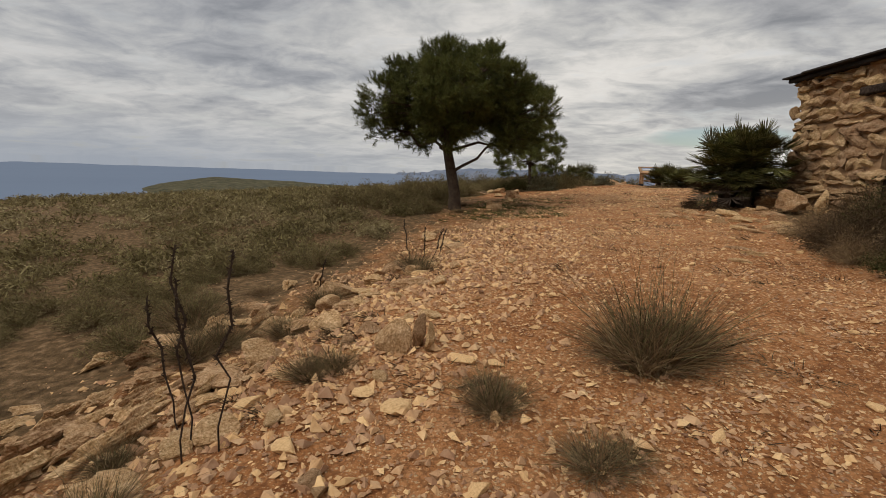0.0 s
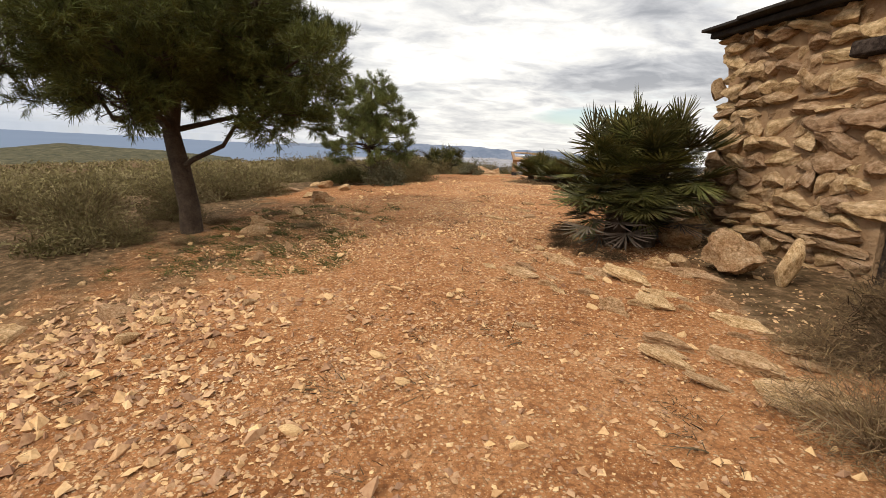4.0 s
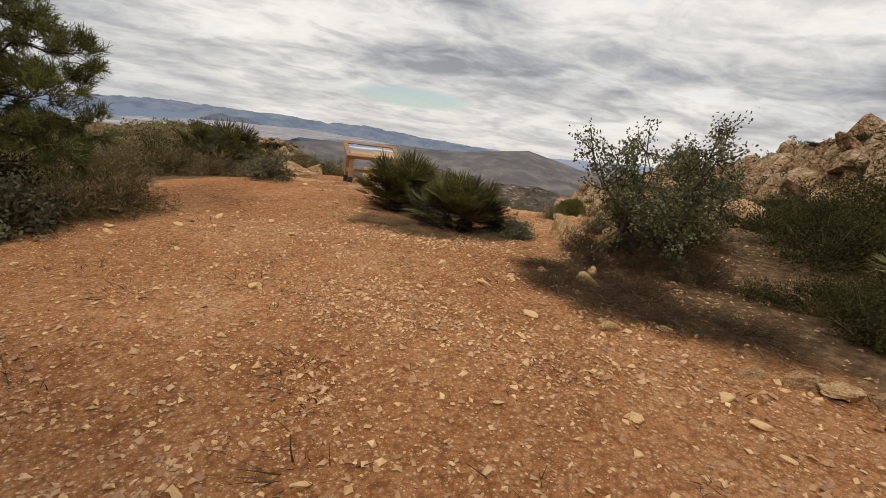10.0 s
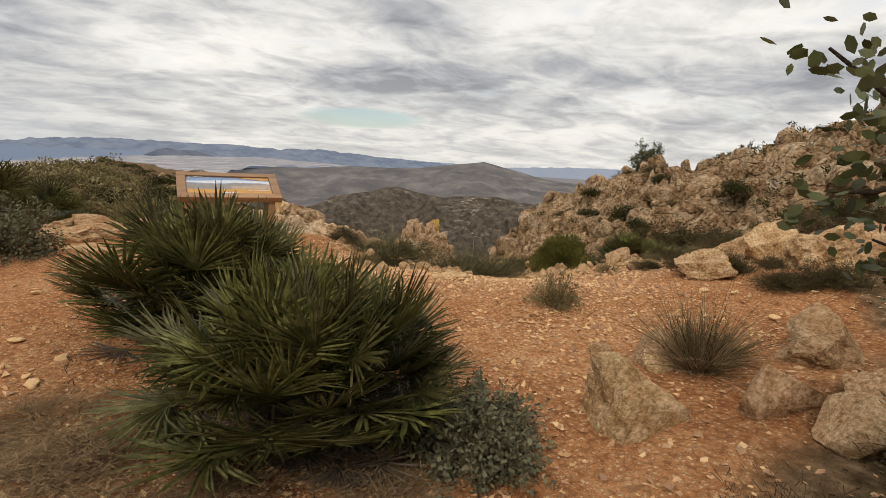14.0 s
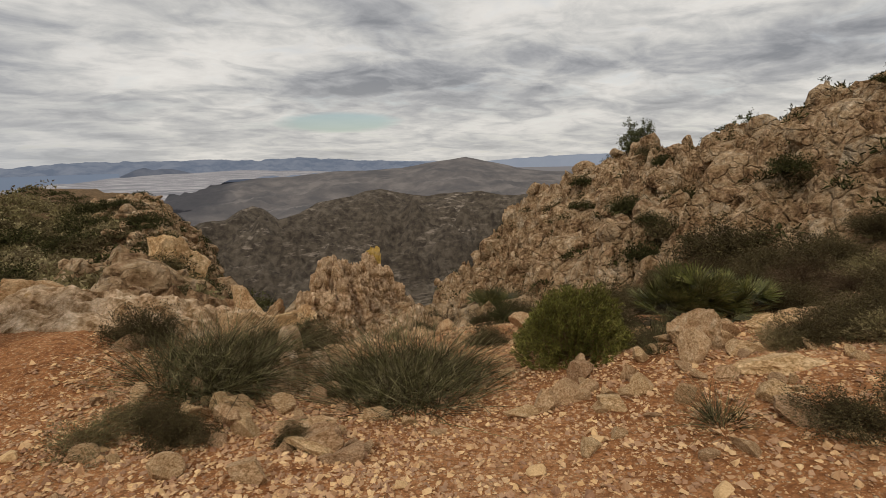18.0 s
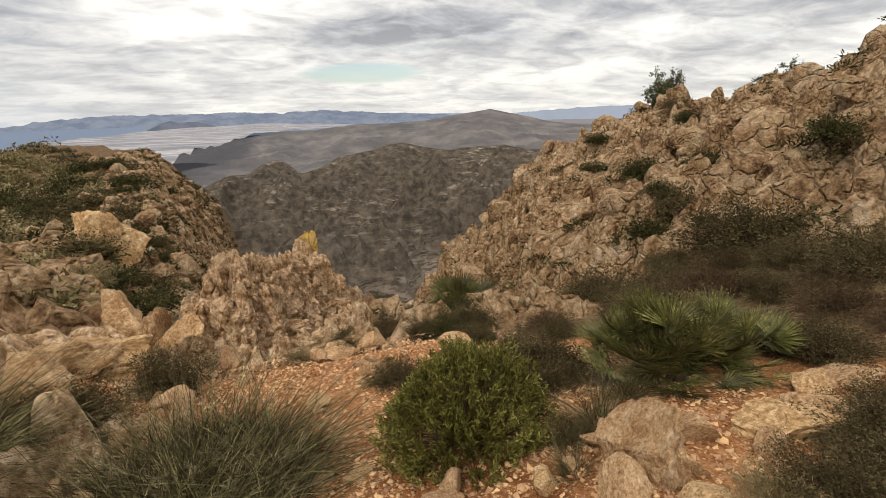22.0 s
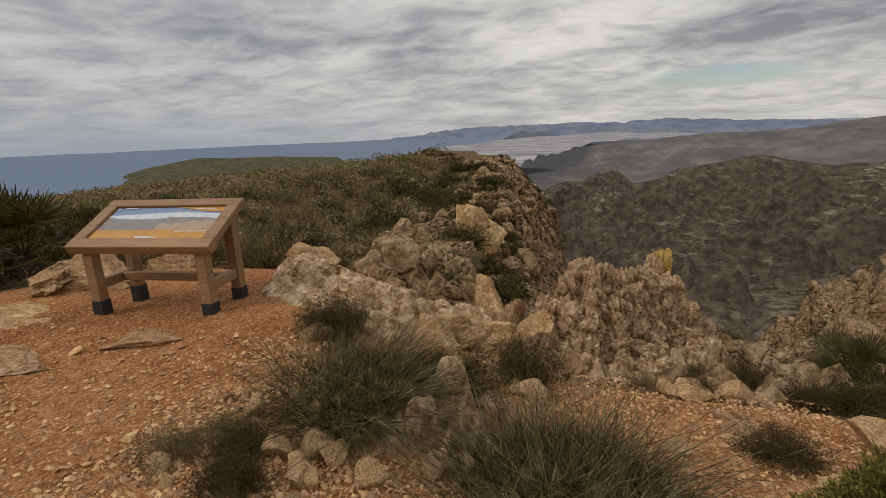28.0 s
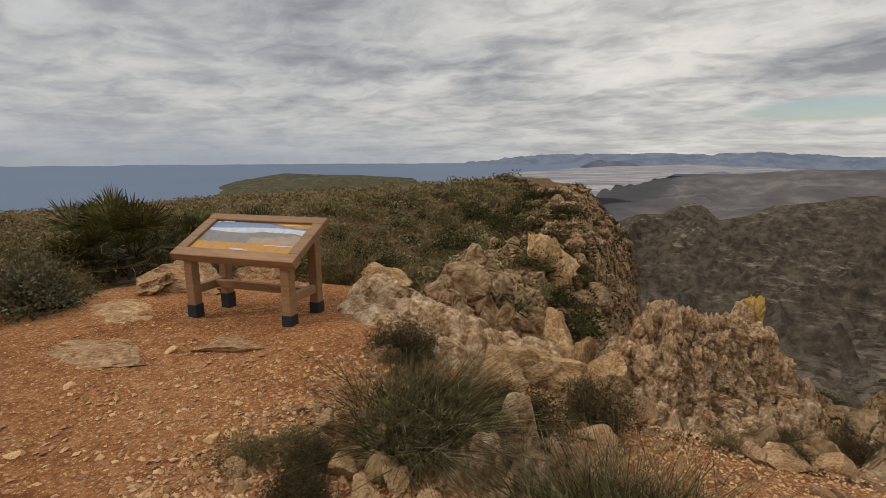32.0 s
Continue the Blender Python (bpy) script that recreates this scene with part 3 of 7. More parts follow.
def ground_material():
    m = bpy.data.materials.new("stony_ground")
    m.use_nodes = True
    nt = m.node_tree
    bsdf = nt.nodes["Principled BSDF"]
    tc = node(nt, "ShaderNodeTexCoord").outputs["Object"]
    a, b = noise_tex(nt, tc, 0.55, 7, 0.62), noise_tex(nt, tc, 9.0, 6, 0.65)
    f = mathn(nt, "ADD", mathn(nt, "MULTIPLY", a, 0.5), mathn(nt, "MULTIPLY", b, 0.5))
    soil = ramp(nt, f, [(0.36, (0.194, 0.0691, 0.0238)), (0.46, (0.353, 0.145, 0.0538)), (0.55, (0.459, 0.21, 0.0872)), (0.66, (0.546, 0.304, 0.151))])
    vor = node(nt, "ShaderNodeTexVoronoi", {"Scale": 34.0, "Randomness": 1.0})
    nt.links.new(tc, vor.inputs["Vector"])
    pebble = ramp(nt, vor.outputs["Distance"], [(0.20, (1, 1, 1)), (0.36, (0, 0, 0))])
    pick = ramp(nt, vor.outputs["Color"], [(0.45, (0, 0, 0)), (0.55, (1, 1, 1))])
    soil = mixc(nt, mathn(nt, "MULTIPLY", pebble, pick), soil, (0.634, 0.421, 0.238))
    grit = node(nt, "ShaderNodeTexVoronoi", {"Scale": 85.0, "Randomness": 1.0})
    nt.links.new(tc, grit.inputs["Vector"])
    bit = ramp(nt, grit.outputs["Distance"], [(0.22, (1, 1, 1)), (0.4, (0, 0, 0))])
    some = ramp(nt, grit.outputs["Color"], [(0.5, (0, 0, 0)), (0.62, (1, 1, 1))])
    soil = mixc(nt, mathn(nt, "MULTIPLY", bit, some), soil, (0.598, 0.371, 0.198))
    gap = ramp(nt, vor.outputs["Distance"], [(0.5, (0, 0, 0)), (0.75, (0.528, 0.506, 0.475))])
    soil = mixc(nt, gap, soil, (0.114, 0.0439, 0.0175))
    litter = ramp(nt, b, [(0.3, (0.0584, 0.035, 0.0161)), (0.48, (0.124, 0.0766, 0.0365)), (0.6, (0.212, 0.131, 0.0693)), (0.75, (0.329, 0.219, 0.131))])
    at = node(nt, "ShaderNodeAttribute")
    at.attribute_name = "cover"
    brk = mathn(nt, "ADD", at.outputs["Fac"], mathn(nt, "MULTIPLY", mathn(nt, "ADD", noise_tex(nt, tc, 2.2, 5, 0.6), -0.5), 1.1))
    col = mixc(nt, ramp(nt, brk, [(0.35, (0, 0, 0)), (0.8, (1, 1, 1))]), soil, litter)
    # grey-mauve haze mixed straight into the base colour of distant ground
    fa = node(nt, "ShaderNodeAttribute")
    fa.attribute_name = "far_haze"
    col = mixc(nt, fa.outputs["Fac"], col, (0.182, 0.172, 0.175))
    nt.links.new(col, bsdf.inputs["Base Color"])
    bsdf.inputs["Roughness"].default_value = 0.96
    bsdf.inputs["Specular IOR Level"].default_value = 0.1
    hgt = mathn(nt, "ADD", mathn(nt, "MULTIPLY", noise_tex(nt, tc, 30.0, 7, 0.7), 0.6), mathn(nt, "MULTIPLY", pebble, 0.25))
    bn = node(nt, "ShaderNodeBump", {"Strength": 1.0, "Distance": 0.05})
    nt.links.new(hgt, bn.inputs["Height"])
    nt.links.new(bn.outputs[0], bsdf.inputs["Normal"])
    return m


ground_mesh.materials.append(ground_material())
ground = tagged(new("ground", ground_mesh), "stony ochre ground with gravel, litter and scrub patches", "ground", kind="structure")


def rock_relief(X, Y, size, amp, tilt, turn, squash):
    """Height of the broken bedrock over the ground."""
    c, s = math.cos(radians(turn)), math.sin(radians(turn))
    u, v = (c * X + s * Y), (-s * X + c * Y) * squash
    wx, wy = u + 0.5 * size * fbm(X / size, Y / size, 3, 3), v + 0.5 * size * fbm(X / size, Y / size, 3, 8)
    rel = amp * blocks(wx, wy, size, 11, tilt) + 0.75 * amp * blocks(wx, wy, size * 0.42, 17, tilt) + 0.42 * amp * blocks(wx, wy, size * 0.2, 27, tilt)
    rel = rel - 0.3 * amp * np.abs(fbm(wx / size * 1.6, wy / size * 1.6, 4, 61))
    return rel + amp * 1.2 * fbm(X / size / 3.5, Y / size / 3.5, 3, 41)


HILL_ROCK, RIDGE_ROCK = (2.1, 1.05, 1.15, 25, 0.62), (0.9, 0.4, 1.2, 60, 0.7)


def rock_top(x, y):
    """The surface of the bedrock, or of the ground where none stands out."""
    x, y = np.asarray(x, float), np.asarray(y, float)
    h, r = rocky(x, y), ridge_rock(x, y)
    out = lie(x, y)
    out = np.where(h > 0.2, lie(x, y) + h * 0.9 * rock_relief(x, y, *HILL_ROCK), out)
    return np.where((r > 0.2) & (x < 12), np.maximum(out, lie(x, y) + r * 0.9 * rock_relief(x, y, *RIDGE_ROCK)), out)


def rock_sheet(name, xs, ys, mask, shape, label):
    """A sheet of broken bedrock over the ground, sunk out of sight where there is none."""
    X, Y = np.meshgrid(xs, ys)
    rel = rock_relief(X, Y, *shape)
    k = mask(X, Y)
    Z = lie(X, Y) + k * (rel * 0.9) - 0.9 * (1 - ss(0.05, 0.4, k))
    jitter = 0.25 * (xs[1] - xs[0])
    X = X + jitter * vnoise(X * 7, Y * 7, 51)
    me = mesh_np(name, np.stack([X.ravel(), Y.ravel(), Z.ravel()], 1), grid_faces(len(xs), len(ys)), ROCK_GREY)
    return tagged(new(name, me), label, "rock", kind="structure")


rock_sheet("rocky_hillside", np.arange(12, 58, 0.12), np.arange(12, 57, 0.12), rocky, HILL_ROCK, "steep hillside of broken tan limestone with cracks")
rock_sheet("rocky_ridge", np.arange(-4.5, 12.5, 0.13), np.arange(18, 62, 0.16), ridge_rock, RIDGE_ROCK, "weathered grey-tan limestone ridge above the valley")

# ---- far land, by bearing and height of its skyline ----
EYE0 = (6.0, 14.0, 2.0)


def far_sheet(name, top, base, d0, d1, rough, material, label, steps=60, da=0.12, ease=1.0, seed=0, freq=1.0, category="mountain", ridged=0.0, spurs=0.0, spacing=80.0):
    """Land that climbs from bearing-wise base angles at d0 to its skyline at d1."""
    az = np.arange(top[0][-1], top[0][0], da)
    t = np.linspace(0, 1, steps)
    A, T = np.meshgrid(az, t)
    el_top = np.interp(A, top[0][::-1], top[1][::-1])
    el_base = np.interp(A, base[0][::-1], base[1][::-1])
    D = d0 + (d1 - d0) * T
    bulge = np.sin(np.pi * np.clip(T, 0, 1))
    n = fbm(A * 0.35 * freq + 7, T * 5 * freq, 5, seed)
    wq = 0.8 * fbm(A * 0.12 * freq, T * 2.2 * freq, 3, seed + 30)
    r = 1 - np.abs(fbm(A * 0.22 * freq + 3 + wq, T * 2.8 * freq + A * 0.03, 4, seed + 20)) * 2.4
    el = el_base + (el_top - el_base) * T ** ease + rough * (n * (0.25 + bulge) + ridged * (r - 0.6) * bulge)
    el = np.where(T > 0.985, el - 3.0, el)
    R = np.radians(A)
    X, Y = EYE0[0] - D * np.sin(R), EYE0[1] + D * np.cos(R)
    Z = EYE0[2] + D * np.tan(np.radians(el))
    if spurs:
        u, v = X / spacing + 0.5 * fbm(X / spacing, Y / spacing, 2, seed + 50), Y / spacing + 0.5 * fbm(X / spacing, Y / spacing, 2, seed + 60)
        relief, gain = 0.0, 0.5
        for o in range(5):
            relief = relief + gain * (1 - np.abs(vnoise(u * 2 ** o, v * 2 ** o, seed + 70 + o))) ** 2
            gain *= 0.48
        Z = Z + spurs * (relief - 0.55) * np.clip(bulge * 1.6, 0, 1) * (T < 0.985)
    me = mesh_np(name, np.stack([X.ravel(), Y.ravel(), Z.ravel()], 1), grid_faces(len(az), steps)[:, ::-1], material, True)
    return tagged(new(name, me), label, category, kind="structure")


far_sheet("backdrop_pale_range", ([40, 26, 22, 15, 10, 0, -10, -20, -30, -34, -41, -47, -60, -80], [-1.2, -0.5, -0.3, 0.1, 0.3, 0.35, 0.45, 0.2, -0.1, 0.2, 0.55, 0.35, 0.2, 0.1]), ([40, 24, -80], [-2.0, -3.0, -3.5]), 4200, 4600, 0.22, M_RANGE2, "distant mountains, pale blue in painted haze", 10, 0.15, seed=4, freq=3.2)
far_sheet("backdrop_blue_range", ([24, 22, 19.7, 15.7, 11, 6, 1.5, -4, -8.3, -12, -14.8, -21, -28, -34], [-1.2, -0.35, -0.25, 0.40, 0.62, 0.50, 0.60, 0.45, 0.65, 0.40, 0.15, -0.15, -0.8, -2]), ([24, -34], [-1.7, -1.7]), 3300, 4000, 0.42, M_RANGE, "long mountain range behind the coast, blue in painted haze", 14, 0.12, seed=1, freq=3.4)
far_sheet("backdrop_small_peak", ([15, 11, 9.0, 7.6, 6.8, 6.0, 5.2, 4.2, 2.4, 0, -4], [-1.9, -1.45, -0.95, -0.25, -0.02, -0.3, -0.15, -0.25, -0.85, -1.3, -1.9]), ([15, -4], [-2.0, -2.0]), 2600, 2800, 0.12, M_PEAK, "twin-topped hill on the plain, blue in painted haze", 10, 0.1, seed=6)
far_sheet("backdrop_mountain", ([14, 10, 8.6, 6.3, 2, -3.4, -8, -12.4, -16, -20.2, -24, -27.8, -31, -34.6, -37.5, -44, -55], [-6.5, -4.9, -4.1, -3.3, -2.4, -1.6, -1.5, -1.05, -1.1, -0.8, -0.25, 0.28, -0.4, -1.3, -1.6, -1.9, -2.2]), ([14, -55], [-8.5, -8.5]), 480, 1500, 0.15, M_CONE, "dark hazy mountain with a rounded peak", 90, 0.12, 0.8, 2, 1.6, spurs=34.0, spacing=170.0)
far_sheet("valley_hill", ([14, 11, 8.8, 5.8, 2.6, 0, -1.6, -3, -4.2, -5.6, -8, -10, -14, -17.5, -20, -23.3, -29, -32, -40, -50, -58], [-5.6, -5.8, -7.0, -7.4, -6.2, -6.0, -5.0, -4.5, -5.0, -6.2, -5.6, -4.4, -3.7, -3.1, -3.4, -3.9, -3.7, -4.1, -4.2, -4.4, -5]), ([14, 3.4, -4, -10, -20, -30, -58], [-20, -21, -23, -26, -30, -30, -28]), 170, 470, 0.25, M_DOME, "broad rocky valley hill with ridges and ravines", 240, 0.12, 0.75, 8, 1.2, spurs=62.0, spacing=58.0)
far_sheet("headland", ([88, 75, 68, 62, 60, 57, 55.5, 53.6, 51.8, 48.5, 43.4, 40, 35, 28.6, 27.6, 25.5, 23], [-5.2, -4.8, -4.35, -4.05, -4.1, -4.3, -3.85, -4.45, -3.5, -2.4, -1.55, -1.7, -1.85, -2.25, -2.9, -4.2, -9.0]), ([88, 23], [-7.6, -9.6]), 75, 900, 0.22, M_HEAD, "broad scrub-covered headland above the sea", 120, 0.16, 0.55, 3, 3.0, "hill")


def flat_sector(name, z, d0, d1, a0, a1, material, label, category, dip=0.0):
    az, t = np.arange(a0, a1, 0.5), np.linspace(0, 1, 40) ** 2
    A, T = np.meshgrid(np.radians(az), t)
    d0 = np.interp(np.degrees(A), d0[0], d0[1]) * (1 + 0.22 * fbm(np.degrees(A) * 0.9, 0 * A, 4, 5))
    D = d0 + (np.interp(np.degrees(A), d1[0], d1[1]) * (1 + 0.12 * fbm(np.degrees(A) * 0.5, 0 * A, 4, 2)) - d0) * T
    X, Y = EYE0[0] - D * np.sin(A), EYE0[1] + D * np.cos(A)
    Z = z - dip * ss(950, 430, D)
    me = mesh_np(name, np.stack([X.ravel(), Y.ravel(), Z.ravel()], 1), grid_faces(len(az), len(t))[:, ::-1], material, True)
    return tagged(new(name, me), label, category, kind="structure")


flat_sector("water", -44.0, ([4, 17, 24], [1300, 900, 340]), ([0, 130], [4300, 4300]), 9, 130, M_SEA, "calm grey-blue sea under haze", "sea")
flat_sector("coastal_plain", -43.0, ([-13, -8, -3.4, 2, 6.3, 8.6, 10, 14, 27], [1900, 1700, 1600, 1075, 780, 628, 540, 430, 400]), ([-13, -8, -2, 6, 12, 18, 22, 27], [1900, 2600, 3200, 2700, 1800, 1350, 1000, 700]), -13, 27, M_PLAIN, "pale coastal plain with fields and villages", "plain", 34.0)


def strewn_rocks():
    """Broken blocks lying on the hillside and the ridge."""
    rng = np.random.default_rng(31)
    shapes = []
    for k in range(7):
        bm = bmesh.new()
        bmesh.ops.create_icosphere(bm, subdivisions=2, radius=1.0)
        v = np.array([p.co[:] for p in bm.verts])
        f = np.array([[q.index for q in p.verts] for p in bm.faces])
        bm.free()
        for _ in range(11):
            n = rng.normal(0, 1, 3)
            n /= np.linalg.norm(n)
            v = v - np.maximum(v @ n - rng.uniform(0.42, 0.85), 0)[:, None] * n
        shapes.append((v, f))
    made, vs, fs, off = 0, [], [], 0
    for name, box4, mask, n, lo, hi, lift in (("hill", (14, 57, 14, 55), rocky, 1500, 0.3, 1.0, 0.3), ("ridge", (-3, 7, 19, 55), ridge_rock, 520, 0.14, 0.55, 0.2)):
        x, y = rng.uniform(box4[0], box4[1], 9 * n), rng.uniform(box4[2], box4[3], 9 * n)
        ok = (mask(x, y) > 0.35) & (height(x, y) > -14)
        x, y = x[ok][:n], y[ok][:n]
        z = rock_top(x, y)
        for i in range(len(x)):
            v, f = shapes[i % 7]
            s = lo + (hi - lo) * rng.uniform() ** 2
            r = np.array(Euler((rng.uniform(-0.4, 0.4), rng.uniform(-0.9, 0.1), rng.uniform(0, 6.28))).to_matrix())
            w = (v * [s * rng.uniform(0.9, 1.5), s * rng.uniform(0.6, 1.0), s * rng.uniform(0.6, 1.15)]) @ r.T
            vs.append(w + [x[i], y[i], z[i] + 0.25 * s])
            fs.append(f + off)
            off += len(v)
    me = mesh_np("broken_rocks", np.concatenate(vs), np.concatenate(fs), ROCK_GREY)
    tagged(new("broken_rocks", me), "broken tan limestone blocks strewn over the slopes", "rocks", kind="stuff")


strewn_rocks()


# ---- plants ----
def frame_of(d):
    """Two directions square to each unit row of d."""
    ref = np.where(np.abs(d[:, 2:3]) > 0.9, np.array([[1.0, 0, 0]]), np.array([[0, 0, 1.0]]))
    a = np.cross(d, ref)
    a /= np.linalg.norm(a, axis=1, keepdims=True) + 1e-9
    return a, np.cross(a, d)


def blades(base, way, length, width, droop, segs=3, rng=None, taper=True):
    """Thin bending strips: base (n,3), way (n,3) unit, length and width (n,). They sag by droop towards their tips."""
    n = len(base)
    side, _ = frame_of(way)
    if rng is not None:
        a = rng.uniform(0, np.pi, n)[:, None]
        side = side * np.cos(a) + np.cross(way, side) * np.sin(a)
    verts, faces = [], []
    k = segs + 1
    for i in range(k):
        t = i / segs
        p = base + way * (length * t)[:, None]
        p = p + np.array([[0, 0, -1.0]]) * (droop * length * t * t)[:, None]
        w = (width * (1 - 0.85 * t if taper else 1.0) * 0.5)[:, None]
        verts += [p - side * w, p + side * w]
    v = np.stack(verts, 1).reshape(-1, 3)
    off = np.arange(n)[:, None] * (2 * k)
    for i in range(segs):
        faces.append(off + np.array([[2 * i, 2 * i + 1, 2 * i + 3, 2 * i + 2]]))
    return v, np.concatenate(faces)


def join(chunks):
    """Puts (verts, faces) lists of quads together."""
    vs, fs, n = [], [], 0
    for v, f in chunks:
        vs.append(v)
        fs.append(f + n)
        n += len(v)
    return np.concatenate(vs), np.concatenate(fs)


def on_dome(rng, n, low=0.05, spread=1.0):
    """Random directions on the upper half of a ball."""
    a, z = rng.uniform(0, 2 * np.pi, n), rng.uniform(low, 1, n) ** (1 / spread)
    r = np.sqrt(1 - z * z)
    return np.stack([r * np.cos(a), r * np.sin(a), z], 1)


def tuft_mesh(name, seed, n, radius, tall, material, width=0.006, droop=0.5, spread=1.0, curl=0.25):
    """A clump of grass: many blades that rise from a broad crown, arch over and tangle."""
    rng = np.random.default_rng(seed)
    a, rho = rng.uniform(0, 2 * np.pi, n), np.sqrt(rng.uniform(0, 1, n))
    out = np.stack([np.cos(a), np.sin(a), 0 * a], 1)
    lump = 0.72 + 0.5 * hash2(np.floor(a * 1.9), np.floor(rho * 2.5), seed) * rng.uniform(0.7, 1.15, n)
    base = out * (radius * rho)[:, None]
    d = out * (0.15 + 0.95 * spread * rho)[:, None] + [[0, 0, 1.0]] + rng.normal(0, 0.42, (n, 3)) * [[1, 1, 0.4]]
    d /= np.linalg.norm(d, axis=1, keepdims=True)
    ln = tall * rng.uniform(0.45, 1.0, n) * lump
    bend = out * (0.25 * rho)[:, None] + rng.normal(0, curl, (n, 3)) * [[1, 1, 0.5]] - np.array([[0, 0, 1.0]]) * (droop * rng.uniform(0.4, 1.3, n))[:, None]
    side = np.cross(d, rng.normal(0, 1, (n, 3)))
    side /= np.linalg.norm(side, axis=1, keepdims=True) + 1e-9
    w = width * rng.uniform(0.7, 1.4, n)
    verts, segs = [], 4
    for i in range(segs + 1):
        t = i / segs
        p = base + d * (ln * t)[:, None] + bend * (ln * t * t)[:, None] - [[0, 0, 0.03]]
        q = (w * (1 - 0.8 * t) * 0.5)[:, None]
        verts += [p - side * q, p + side * q]
    v = np.stack(verts, 1).reshape(-1, 3)
    v[:, 2] = np.maximum(v[:, 2], -0.05)
    off = np.arange(n)[:, None] * (2 * segs + 2)
    f = np.concatenate([off + np.array([[2 * i, 2 * i + 1, 2 * i + 3, 2 * i + 2]]) for i in range(segs)])
    return mesh_np(name, v, f, material)


def dome_bush(seed, n, leaf, leafw, material, twig, masses=6, low=-0.1):
    """A dense rounded bush, unit size: several uneven leafy masses over woody stems, with dark gaps between them."""
    rng = np.random.default_rng(seed)
    c = on_dome(rng, masses, 0.1) * rng.uniform(0.25, 0.62, (masses, 1)) * [[1, 1, 0.8]]
    r = rng.uniform(0.28, 0.5, masses)
    k = rng.integers(0, masses, n)
    w = rng.normal(0, 1, (n, 3))
    w /= np.linalg.norm(w, axis=1, keepdims=True)
    w[:, 2] = np.where(w[:, 2] < low, -w[:, 2], w[:, 2])
    p = c[k] + w * (r[k] * rng.uniform(0.55, 1.05, n))[:, None]
    p[:, 2] = np.maximum(p[:, 2] * 0.85, 0.0)
    d = w * 0.7 + rng.normal(0, 0.5, (n, 3)) + [[0, 0, 0.3]]
    d /= np.linalg.norm(d, axis=1, keepdims=True)
    size = np.ones(n)
    deep = n // 5
    p[:deep] = (c[k[:deep]] + (p[:deep] - c[k[:deep]]) * 0.55) * [[1, 1, 0.8]]
    size[:deep] = 2.0
    leaves = blades(p, d, size * leaf * rng.uniform(0.6, 1.3, n), size * leafw * rng.uniform(0.7, 1.3, n), np.full(n, 0.1), 1, rng, False)
    e = p[-60:]
    ln = np.linalg.norm(e, axis=1) + 1e-6
    wood = blades(np.zeros((60, 3)), e / ln[:, None], ln, np.full(60, 0.016), np.zeros(60), 1, rng)
    return mesh_np("woody_base", *wood, twig), mesh_np("foliage", *leaves, material)


def shrub_mesh(name, seed, stems, radius, tall, leaf, leafw, per, material, twig=None, low=0.05, stick=0.012, ragged=0.3, upright=0.0):
    """A bushy shrub: woody stems fanning from the root, leaves along their outer parts."""
    rng = np.random.default_rng(seed)
    d = on_dome(rng, stems, low)
    reach = np.stack([d[:, 0] * radius, d[:, 1] * radius, d[:, 2] * tall], 1)
    lump = 1 - ragged + ragged * 2 * hash2(np.floor(np.arctan2(d[:, 1], d[:, 0]) * 1.6), np.floor(d[:, 2] * 3), seed) * rng.uniform(0.7, 1.1, stems)
    reach *= lump[:, None]
    ln = np.linalg.norm(reach, axis=1)
    way = reach / ln[:, None]
    chunks = [blades(np.zeros((stems, 3)) + rng.normal(0, 0.04 * radius, (stems, 3)) * [[1, 1, 0]], way, ln, np.full(stems, stick), np.zeros(stems), 1, rng)]
    t = rng.uniform(0.45, 1.05, (stems, per))
    p = (way[:, None] * (ln[:, None] * t)[..., None]).reshape(-1, 3) + rng.normal(0, 0.06 * radius, (stems * per, 3))
    ld = np.repeat(way, per, 0) * 0.7 + rng.normal(0, 0.6, (stems * per, 3)) + [[0, 0, upright]]
    ld /= np.linalg.norm(ld, axis=1, keepdims=True)
    m = len(p)
    chunks.append(blades(p, ld, leaf * rng.uniform(0.6, 1.3, m), leafw * rng.uniform(0.7, 1.3, m), np.full(m, 0.1), 1, rng, False))
    for v, _ in chunks:
        v[:, 2] = np.maximum(v[:, 2], -0.05)
    return mesh_np("woody_base", *chunks[0], twig or material), mesh_np("foliage", *chunks[1], material)


ESP = [tuft_mesh("esparto_clump", 3 + i, 7200, 0.46, 0.5, ESPARTO, 0.008, 0.5, 0.45, 0.6) for i in range(2)]
GRASS = [tuft_mesh("grass_tuft", 13 + i, 420, 0.08, 0.42, ESPARTO, 0.005, 0.35, 0.55, 0.3) for i in range(3)]
UPGRASS = [(tuft_mesh("dry_clump", 28 + i, 1500, 0.15, 0.4, DRY, 0.005, 0.3, 0.45, 0.45), tuft_mesh("green_clump", 18 + i, 380, 0.12, 0.5, ESPARTO, 0.005, 0.12, 0.32, 0.25)) for i in range(3)]
DRYTUFT = [tuft_mesh("dry_tuft", 23 + i, 2200, 0.2, 0.36, DRY, 0.0052, 0.3, 0.3, 0.55) for i in range(3)]
SMALLTUFT = [tuft_mesh("low_tuft", 33 + i, 170, 0.10, 0.085, DARKTWIG, 0.006, 0.4, 1.2, 0.4) for i in range(3)]
GREENMAT = tuft_mesh("green_mat", 37, 190, 0.2, 0.09, WEED, 0.008, 0.4, 1.0, 0.5)


